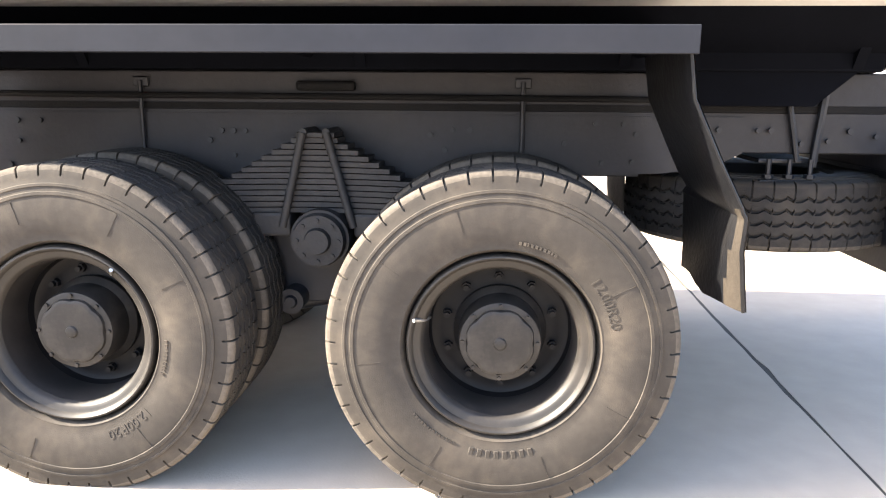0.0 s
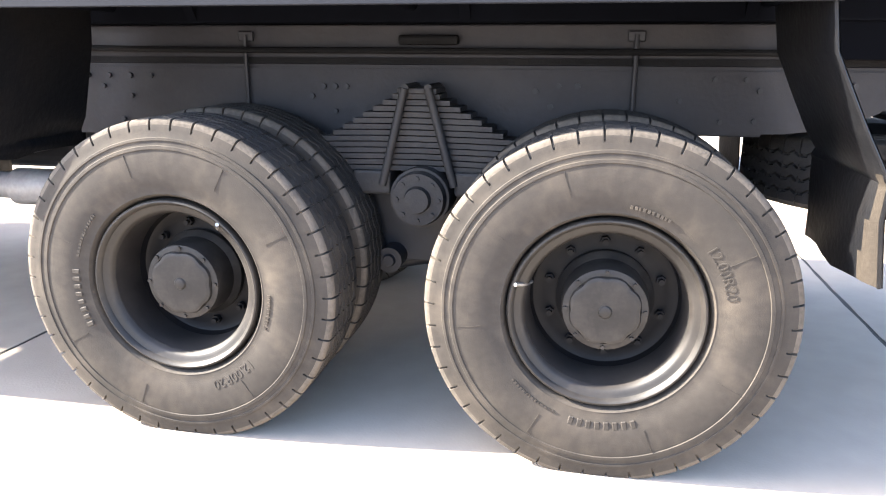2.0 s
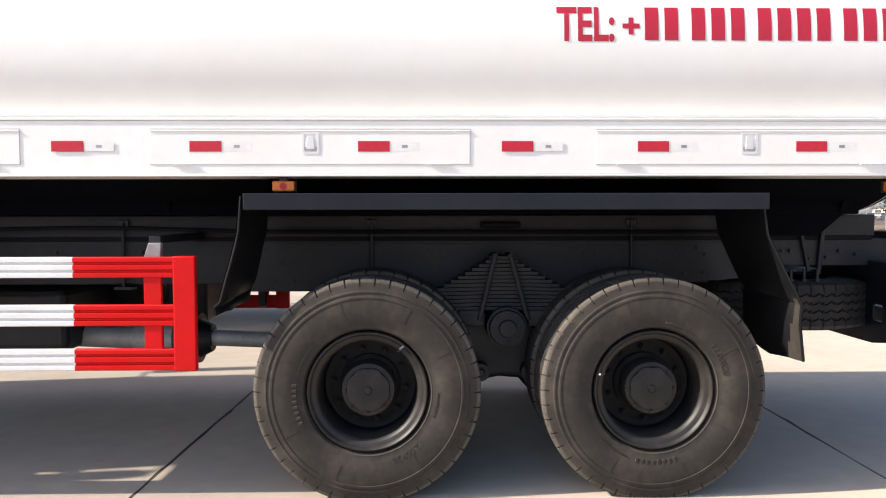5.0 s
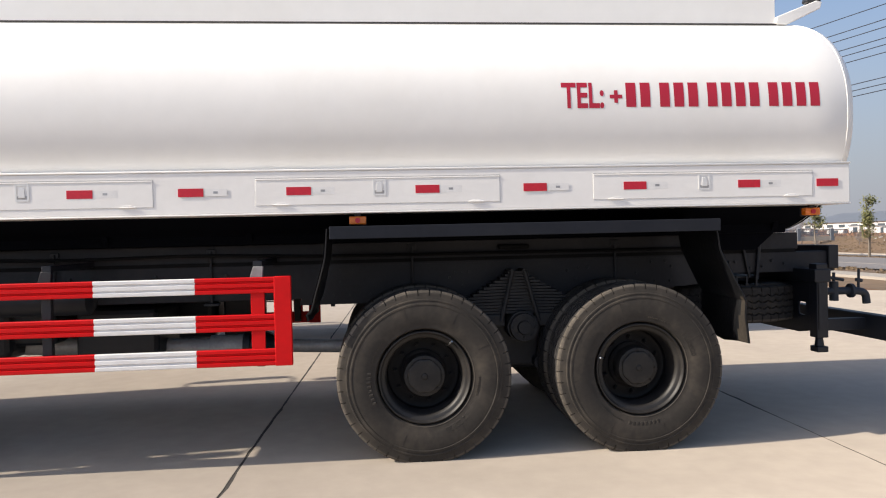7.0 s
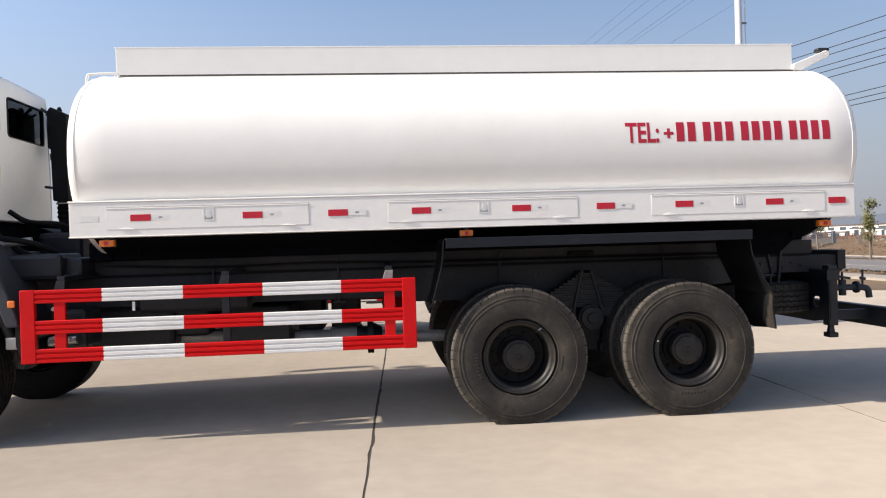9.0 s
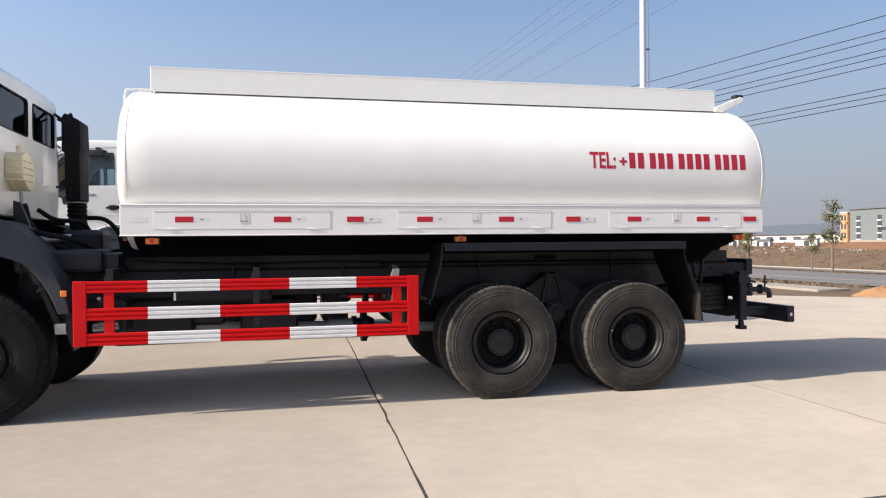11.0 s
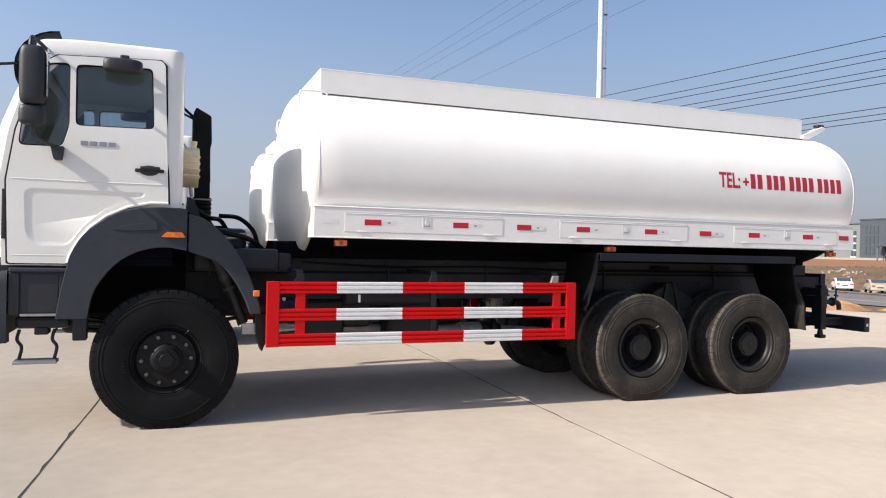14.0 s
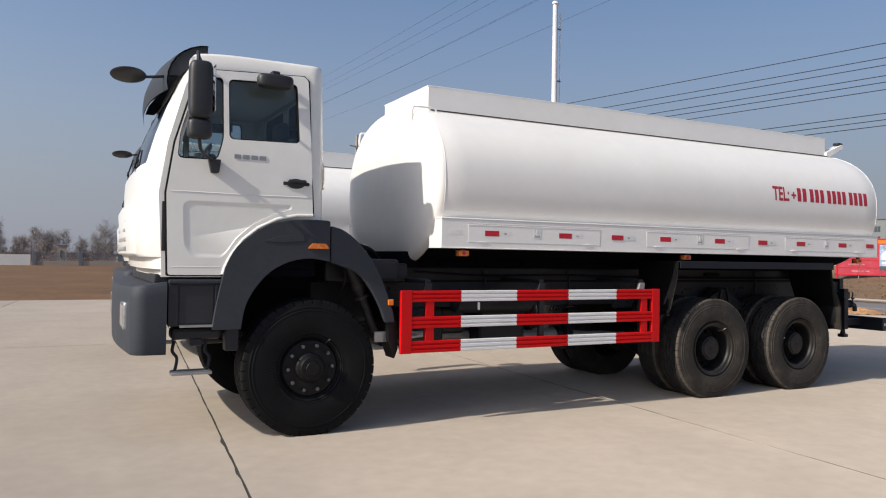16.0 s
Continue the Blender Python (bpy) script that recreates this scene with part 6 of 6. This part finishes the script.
def make_tree(x, y, h, seed, leafy):
    """A tapered trunk with limbs and a loose crown of small leaves or twigs."""
    rng = random.Random(seed)
    t = thing("sapling" if leafy else "bare_tree", "thin roadside sapling with sparse olive leaves" if leafy else "bare winter tree beyond the field, greyed with haze in its colour", "tree",
              "roadside saplings" if leafy else "winter trees", at=(x, y, ground_height(x, y) - 0.06))
    bm = tube([(0, 0, 0), (0.03 * h * rng.uniform(-1, 1), 0, 0.4 * h), (0.05 * h * rng.uniform(-1, 1), 0.02 * h, 0.92 * h)], [0.018 * h, 0.012 * h, 0.003 * h], 8)
    ends = []
    for k in range(13 if leafy else 24):
        z = h * rng.uniform(0.38 if leafy else 0.2, 0.9)
        a = rng.uniform(0, 6.28)
        r = h * (0.13 if leafy else 0.33) * rng.uniform(0.5, 1.0) * (1.15 - 0.6 * z / h)
        e = Vector((r * math.cos(a), r * math.sin(a), z + r * rng.uniform(0.5, 1.1)))
        tube([(0, 0, z), (e.x * 0.5, e.y * 0.5, z + (e.z - z) * 0.4), e], [0.006 * h, 0.004 * h, 0.0015 * h], 5, bm)
        ends.append(((0, 0, z), e))
    part("trunk", bm, BARK if leafy else TWIG, t)
    verts, faces = [], []
    for base, e in ends:
        for _ in range(64 if leafy else 72):
            u = rng.uniform(0.45, 1.15)
            p = Vector(base).lerp(e, u) + Vector([rng.gauss(0, 0.035 * h) for _ in range(3)])
            d = Vector([rng.gauss(0, 1) for _ in range(3)]).normalized()
            q = d.orthogonal().normalized()
            if leafy:
                l, w = 0.034 * h, 0.016 * h
            else:
                l, w = 0.13 * h, 0.0026 * h
            i = len(verts)
            verts += [p - q * w, p + d * l * 0.5 - q * w * 0.8, p + d * l, p + d * l * 0.5 + q * w]
            faces.append((i, i + 1, i + 2, i + 3))
    me = bpy.data.meshes.new("crown")
    me.from_pydata(verts, [], faces)
    me.materials.append(LEAF if leafy else TWIG)
    c = new("crown", me)
    c.parent = t
    tagged(c, kind="stuff")
    return t


def make_hall():
    """Pale factory hall with tall window strips, a dark porch and a flat roof; its long side faces the yard."""
    L, H = 35.0, 7.6
    hall = thing("factory_hall", "pale grey-green factory hall with window strips", "building", at=(131, 140, 1.2))
    hall.rotation_euler = (0, 0, radians(-90))
    part("wall", box(0, L, 0, 40, 0, H), HALL, hall, smooth=0)
    part("roof", box(-0.3, L + 0.3, -0.3, 40.3, H, H + 0.3), HALLROOF, hall, smooth=0)
    part("plinth", box(0, L, -0.12, 0, 0, 0.45), KERB, hall, smooth=0)
    pane = sill = None
    for k in range(6):
        x = 2.3 + k * 6.15
        for j in range(4):
            if k == 2 and j < 2:
                continue
            z = 0.75 + j * 1.45
            for i in (0, 1):
                xx = x + i * 0.62
                if pane is None:
                    pane = part("window", box(-0.24, 0.24, -0.1, 0, 0, 1.0), PANE, hall, at=(xx, 0, z), smooth=0)
                else:
                    share("window", pane, hall, (xx, 0, z))
            if sill is None:
                sill = part("window_sill", box(-0.32, 0.94, -0.2, 0, -0.28, 0.0), WALLWHITE, hall, at=(x, 0, z), smooth=0)
            else:
                share("window_sill", sill, hall, (x, 0, z))
    part("porch_roof", box(11.4, 18.3, -3.0, 0, 2.7, 3.2), PORCH, hall, smooth=0)
    # Dark panel stands for the shade of the open doorway
    part("entrance", box(13.7, 16.4, -0.15, 0, 0, 2.6), PORCH, hall, smooth=0)
    for x in (13.2, 16.4):
        part("porch_post", box(x, x + 0.35, -2.6, -2.25, 0, 2.7), HALLROOF, hall, smooth=0)
    ob = thing("orange_building", "narrow orange building beside the hall", "building", at=(130.4, 142.4, 1.2))
    ob.rotation_euler = (0, 0, radians(-90))
    part("wall", box(0, 2.2, 0, 3, 0, 7.0), ORANGEWALL, ob, smooth=0)
    part("roof", box(-0.1, 2.3, -0.1, 3.1, 7.0, 7.2), WALLWHITE, ob, smooth=0)
    for k in range(3):
        for i in (0, 1):
            part("window", box(0.3 + i * 1.0, 0.85 + i * 1.0, -0.06, 0.0, 1.0 + 2.1 * k, 2.2 + 2.1 * k), PANE, ob, smooth=0)
    sh = thing("distant_shed", "long low grey-roofed shed in the haze", "building", at=(140, 225, 1.2))
    sh.rotation_euler = (0, 0, radians(-90))
    part("wall", box(0, 72, 0, 28, 0, 2.2), WALLWHITE, sh, smooth=0)
    part("roof", prism([(-0.6, 2.2), (14, 5.4), (28.6, 2.2)], lambda u, v, d_: (-0.5 + d_, u, v), 73), HALLROOF, sh, smooth=0)
    for k in range(12):
        part("window", box(2 + k * 5.8, 5 + k * 5.8, -0.08, 0.0, 0.7, 1.6), PANE, sh, smooth=0)
    office = thing("office_block", "dark grey office block with tall glazing and a porch", "building", at=(130.6, 104.9, 1.2))
    office.rotation_euler = (0, 0, radians(-90))
    part("wall", box(0, 11.4, 0, 20, 0, 8.3), DARKWALL, office, smooth=0)
    part("roof", box(-0.15, 11.55, -0.15, 20.2, 8.3, 8.55), DARKWALL, office, smooth=0)
    part("plinth", box(0, 11.4, -0.12, 0, 0, 0.5), KERB, office, smooth=0)
    for i in range(4):
        for j in range(3):
            part("window", box(1.2 + i * 0.85, 1.7 + i * 0.85, -0.08, 0, 1.2 + j * 2.1, 2.9 + j * 2.1), PANE, office, smooth=0)
    part("entrance", box(5.9, 8.5, -0.15, 0, 0, 2.8), PORCH, office, smooth=0)
    for x in (5.75, 8.45):
        part("porch_post", box(x, x + 0.22, -2.3, -2.08, 0, 2.85), HALLROOF, office, smooth=0)
    part("porch_roof", box(5.2, 9.2, -2.6, 0, 2.85, 3.25), DARKWALL, office, smooth=0)
    tan = thing("tan_building", "tan building with small windows far off", "building", at=(128, 90.6, 1.2))
    tan.rotation_euler = (0, 0, radians(-90))
    part("wall", box(0, 4.4, 0, 9, 0, 7.9), TANWALL, tan, smooth=0)
    part("roof", box(-0.15, 4.55, -0.15, 9.2, 7.9, 8.1), ORANGEWALL, tan, smooth=0)
    for k in range(3):
        for i in range(2):
            part("window", box(0.7 + i * 2.2, 1.35 + i * 2.2, -0.1, 0, 1.4 + 2.2 * k, 2.5 + 2.2 * k), PANE, tan, smooth=0)
    east = thing("grey_hall", "long grey hall with window strips behind the hoarding", "building", at=(131, 85.9, 1.2))
    east.rotation_euler = (0, 0, radians(-90))
    part("wall", box(0, 66, 0, 30, 0, 9.0), HALL, east, smooth=0)
    part("roof", box(-0.2, 66.2, -0.2, 30.2, 9.0, 9.25), HALLROOF, east, smooth=0)
    for k in range(15):
        for j in range(4):
            for i in (0, 1):
                share("window", pane, east, (1.2 + 4.3 * k + i * 0.62, 0, 1.0 + j * 1.9))
    rng = random.Random(12)
    for k in range(11):
        x, y = 100 + rng.uniform(-4, 8), 122 + k * 6.0
        w, h = rng.uniform(2.0, 5), rng.uniform(0.8, 1.6)
        s = thing("site_hut", "small white hut with a flat roof far off", "hut", "distant huts", at=(x, y, ground_height(x, y) - 0.15))
        s.rotation_euler = (0, 0, radians(-50))
        part("wall", box(0, w, 0, 3, 0, h), WALLWHITE, s, smooth=0)
        part("roof", box(-0.2, w + 0.2, -0.2, 3.2, h, h + 0.18), HALLROOF, s, smooth=0)
        part("door", box(w * 0.4, w * 0.4 + 0.9, -0.06, 0.0, 0, h * 0.8), PANE, s, smooth=0)


def make_hoarding():
    hrd = thing("hoarding", "faded red hoarding with a printed panel on the bank", "hoarding", at=(82.3, 54.4, -0.1))
    hrd.rotation_euler = (0, 0, radians(-52))
    for k in range(10):
        part("panel", box(0.02 + 2.4 * k, 2.38 + 2.4 * k, -0.03, 0.03, 0.25, 5.0, 0.01), HOARD, hrd)
        part("post", box(2.4 * k - 0.04, 2.4 * k + 0.04, 0.031, 0.12, -0.4, 4.9), KERB, hrd)
    for z, h in ((0.27, 0.16), (1.25, 0.05), (2.2, 0.04), (3.1, 0.05), (3.75, 0.05), (4.05, 0.10), (4.84, 0.14)):
        part("rail", box(0, 24, -0.07, -0.031, z, z + h), REFLECT, hrd)
    part("end_post", box(-0.16, 0.0, -0.08, 0.08, -0.3, 5.0, 0.02), REFLECT, hrd)
    rng = random.Random(5)
    for k in range(7):
        x, z = rng.uniform(0.3, 2.6), rng.choice((0.75, 1.6, 2.6, 3.4, 4.4))
        part("print_bar", box(x, x + rng.uniform(0.8, 1.9), -0.045, -0.031, z, z + 0.14), HOARDPALE, hrd)
    part("title_band", box(4.5, 12.4, -0.082, -0.071, 4.35, 4.80), AMBER, hrd)
    pic = part("printed_panel", box(4.7, 12.2, -0.085, -0.071, 1.0, 4.2), HOARDPIC, hrd)
    part("print_shape", prism([(4.9, 3.0), (5.6, 3.7), (7.4, 3.75), (8.2, 3.2), (9.4, 3.0), (9.4, 2.4), (4.9, 2.3)], lambda u, v, d: (u, -0.086 - d, v), 0.006), WALLWHITE, pic)
    part("print_shape", box(4.7, 12.2, -0.092, -0.086, 1.0, 1.5), DARKWALL, pic)
    part("print_bar", box(5.0, 8.6, -0.092, -0.086, 1.75, 2.05), WALLWHITE, pic)


def make_boundary():
    w = part("boundary_wall", box(-90, -10.3, 92, 92.3, -0.1, 1.22, 0.02), WALLWHITE)
    tagged(w, "low white boundary wall across the field", "wall", kind="structure")
    f = thing("boundary_fence", "grey mesh fence with posts beyond the field", "fence", kind="structure", at=(0, 92, 0))
    post = None
    for k in range(16):
        x = -9.9 + 4.9 * k
        if post is None:
            post = part("post", box(-0.22, 0.22, -0.2, 0.2, -0.1, 1.6, 0.02), HALLROOF, f, at=(x, 0, 0))
        else:
            share("post", post, f, (x, 0, 0))
    part("fence_base", box(-9.9, 64, -0.1, 0.1, -0.1, 0.5), KERB, f, smooth=0)
    for z in (0.7, 1.05, 1.4):
        part("fence_rail", box(-9.9, 64, -0.03, 0.03, z, z + 0.07), HALLROOF, f, smooth=0)
    verts, faces = [], []
    for k in range(460):
        x = -9.8 + 0.16 * k
        i = len(verts)
        verts += [(x, -0.02, 0.45), (x + 0.05, -0.02, 0.45), (x + 0.05, -0.02, 1.45), (x, -0.02, 1.45), (x, 0.02, 0.45), (x + 0.05, 0.02, 0.45), (x + 0.05, 0.02, 1.45), (x, 0.02, 1.45)]
        faces += [(i, i + 1, i + 2, i + 3), (i + 5, i + 4, i + 7, i + 6), (i + 1, i + 5, i + 6, i + 2), (i + 4, i, i + 3, i + 7)]
    me = bpy.data.meshes.new("fence_bars")
    me.from_pydata(verts, [], faces)
    me.materials.append(HALLROOF)
    bars = new("fence_bars", me)
    bars.parent = f
    tagged(bars, kind="stuff")
    for k, (x, y, w, h) in enumerate(((0, 107, 9, 1.4), (14, 109, 14, 1.6), (-40, 112, 12, 1.4), (-7.6, 105, 1.1, 2.6), (34, 110, 10, 1.7))):
        s = thing("far_house", "low far house in the haze behind the fence", "house", "far houses", at=(x, y, -0.05))
        part("wall", box(0, w, 0, 6, 0, h), HALLROOF if k != 3 else KERB, s, smooth=0)
        part("roof", prism([(-0.1, h), (3, h + (0.5 if k != 3 else 0.1)), (6.1, h)], lambda u, v, d_: (-0.3 + d_, u, v), w + 0.6), HALLROOF, s, smooth=0)
        part("window", box(w * 0.3, w * 0.5, -0.05, 0.0, h * 0.35, h * 0.7), PANE, s, smooth=0)
    rng = random.Random(21)
    for k in range(165):
        x = -95 + k * 1.05 + rng.uniform(-2, 2)
        if k % 4 == 0:
            make_tree(x + 0.8, 110 + rng.uniform(-7, 8), rng.uniform(1.8, 3.2), 300 + k, False)
        make_tree(x, 128 + rng.uniform(-14, 28), rng.uniform(3.0, 6.2), 100 + k, False)


def make_woods():
    """The bare woods far behind the fence, too dense to count."""
    rng = random.Random(61)
    verts, faces = [], []
    for k in range(950):
        x, y = rng.uniform(-150, 95), rng.uniform(104, 215)
        top = rng.uniform(2.2, 4.2) * (1.0 + 0.35 * math.sin(x * 0.13) + 0.2 * math.sin(x * 0.41 + 1)) * min(1.0, y / 180) ** 1.6
        for b in range(34):
            u = rng.random() ** 0.7
            px, py, pz = x + rng.gauss(0, 0.9) * (0.5 + u), y + rng.gauss(0, 0.8), top * u * 0.75
            dx, dz = rng.gauss(0, 0.30), rng.uniform(0.4, 1.0)
            w, l = rng.uniform(0.025, 0.06), top * rng.uniform(0.18, 0.34)
            i = len(verts)
            verts += [(px - w, py, pz), (px + w, py, pz), (px + dx * l + w * 0.4, py, pz + dz * l), (px + dx * l - w * 0.4, py, pz + dz * l)]
            faces.append((i, i + 1, i + 2, i + 3))
    me = bpy.data.meshes.new("far_woods")
    me.from_pydata(verts, [], faces)
    me.materials.append(WOODS)
    tagged(new("far_woods", me), "bare grey-brown woods in the haze beyond the field", "woods", kind="stuff")


def make_lamp_mast():
    t = thing("lamp_mast", "tall white steel mast with a conduit beside it", "mast", at=(13.285, 20.575, -0.05))
    part("pole", tube([(0, 0, 0), (0, 0, 6.5), (0, 0, 13.4)], [0.17, 0.14, 0.115], 20), POLEWHITE, t)
    part("base_plate", box(-0.3, 0.3, -0.3, 0.3, 0, 0.06, 0.01), POLEWHITE, t)
    part("conduit", tube([(0.26, -0.05, 0.1), (0.24, -0.05, 13.0)], 0.026, 8), POLEWHITE, t)
    for z in (2.0, 4.6, 7.2, 9.8, 12.2):
        part("conduit_clip", box(0.0, 0.29, -0.08, -0.02, z, z + 0.06), HALLROOF, t)
    part("mast_cap", tube([(0, 0, 13.38), (0, 0, 13.5)], [0.17, 0.13], 16), POLEWHITE, t)


def sag(a, b, s, n=24):
    a, b = Vector(a), Vector(b)
    return [a.lerp(b, k / n) - Vector((0, 0, 4 * s * (k / n) * (1 - k / n))) for k in range(n + 1)]


def make_power_lines():
    """Cables that run past the yard, hung between wooden poles."""
    d = Vector((-0.339, 1.0, 0)).normalized()
    side = Vector((d.y, -d.x, 0))
    line = thing("power_line", "dark power cables strung between poles beyond the yard", "power line")
    a, b = Vector((33.0, -9.0, 0)), Vector((13.8, 47.9, 0))
    hs = (11.35, 10.70, 10.37, 9.90, 9.61, 9.28, 8.22, 7.94, 7.68)
    for h in hs:
        part("cable", tube(sag(a + Vector((0, 0, h + 0.65)), b + Vector((0, 0, h - 0.77)), 0.06), 0.019, 6), WIRE, line)
    for p in (a, b):
        g = ground_height(p.x, p.y)
        pole = part("pole", tube([(p.x, p.y, g - 0.1), (p.x, p.y, 12.3 if p is a else 11.2)], [0.16, 0.10], 12), KERB, line)
        for h in (0.9, 1.9, 3.6):
            q, r = p - side * 0.75, p + side * 0.75
            z = (12.3 if p is a else 11.2) - h
            part("crossarm", tube([(q.x, q.y, z), (r.x, r.y, z)], 0.05, 6), KERB, pole)
    # slender steel pole with three crossarms and high cables
    tw = thing("power_pole", "distant slender steel power pole with three crossarms", "power pole", at=(33.1, 140.0, 0))
    part("pole", tube([(0, 0, -0.2), (0, 0, 33.2)], [0.42, 0.16], 10), HALLROOF, tw)
    for z, w in ((32.4, 1.9), (30.5, 2.7), (27.3, 2.9)):
        part("crossarm", tube([(-w, 0, z), (w, 0, z)], 0.11, 6), HALLROOF, tw)
        for x in (-w, -w * 0.5, w * 0.5, w):
            part("insulator", tube([(x, 0, z), (x, 0, z + 0.55)], 0.10, 6), HALLROOF, tw)
        for x in (-w, w):
            part("cable", tube(sag((x, 0, z + 0.5), (x + 3.0, -230, z + 0.5), 2.5), 0.013, 4), WIRE, tw)


def make_car(x, y, rz, paint, label):
    car = thing("parked_car", label, "car", "cars by the kerb", at=(x, y, ground_height(x, y) - 0.012))
    car.rotation_euler = (0, 0, radians(rz))
    prof = [(-2.1, 0.35), (-2.15, 0.75), (-1.6, 0.92), (-1.0, 1.02), (-0.45, 1.42), (0.7, 1.46), (1.45, 1.08), (2.05, 0.98), (2.12, 0.5), (2.05, 0.33)]
    part("body", prism(prof, lambda u, v, d: (u, -0.86 + d, v), 1.72, bevel=0.07), paint, car)
    for s in (-1, 1):
        part("window", prism([(-0.85, 1.02), (-0.42, 1.36), (0.65, 1.39), (1.2, 1.08)], lambda u, v, d: (u, s * (0.845 + d), v), 0.02), PANE, car)
        for xx in (-1.35, 1.3):
            bm = tube([(xx, s * 0.66, 0.31), (xx, s * 0.875, 0.31)], 0.31, 20)
            w = part("wheel", bm, RUBBER, car)
            part("rim", tube([(xx, s * 0.876, 0.31), (xx, s * 0.885, 0.31)], 0.19, 16), STEEL, w)
    part("rear_window", prism([(0.80, 1.435), (1.38, 1.125), (1.39, 1.14), (0.81, 1.45)], lambda u, v, d: (u, -0.70 + d, v + 0.008), 1.40), PANE, car)
    part("windscreen", prism([(-0.98, 1.06), (-0.50, 1.405), (-0.51, 1.42), (-0.99, 1.075)], lambda u, v, d: (u, -0.70 + d, v + 0.008), 1.40), PANE, car)
    for y in (-0.82, 0.50):
        part("tail_lamp", box(2.07, 2.13, y, y + 0.32, 0.74, 0.90, 0.02), REFLECT, car)
    part("rear_bumper", box(2.02, 2.19, -0.84, 0.84, 0.36, 0.56, 0.04), paint, car)
    part("number_plate_panel", box(2.11, 2.135, -0.3, 0.3, 0.60, 0.72), PANE, car)
    part("headlamp", box(-2.17, -2.05, -0.7, -0.4, 0.62, 0.74, 0.02), LAMP, car)
    part("headlamp", box(-2.17, -2.05, 0.4, 0.7, 0.62, 0.74, 0.02), LAMP, car)


make_road()
make_mound(14.9, 9.4, 1.2, 0.9, 0.28, 2)
make_mound(16.6, 8.2, 0.9, 0.7, 0.16, 5)
make_scrub()
make_rubble("rubble_heap", [(81.5, 68.0, 0.9, 18, 0.16), (80.5, 65.0, 0.8, 14, 0.15), (83.0, 102.0, 1.6, 14, 0.17), (84.0, 87.0, 1.2, 12, 0.17), (88.0, 110.0, 3.0, 14, 0.24)], 8)
make_hall()
make_hoarding()
make_boundary()
make_woods()
make_lamp_mast()
make_power_lines()
make_car(67.4, 54.5, -131, CARPAINT, "white car parked by the far kerb seen from behind")
make_car(66.2, 49.2, -131, BEIGE, "beige car parked by the far kerb")
for i, (x, y, h) in enumerate(((48.0, 49.8, 6.9), (53.0, 58.5, 4.6), (49.0, 63.5, 6.6), (50.0, 74.0, 6.8), (48.6, 63.0, 4.7), (48.0, 80.0, 5.1), (48.5, 88.0, 6.5))):
    make_tree(x, y, h, 40 + i, True)
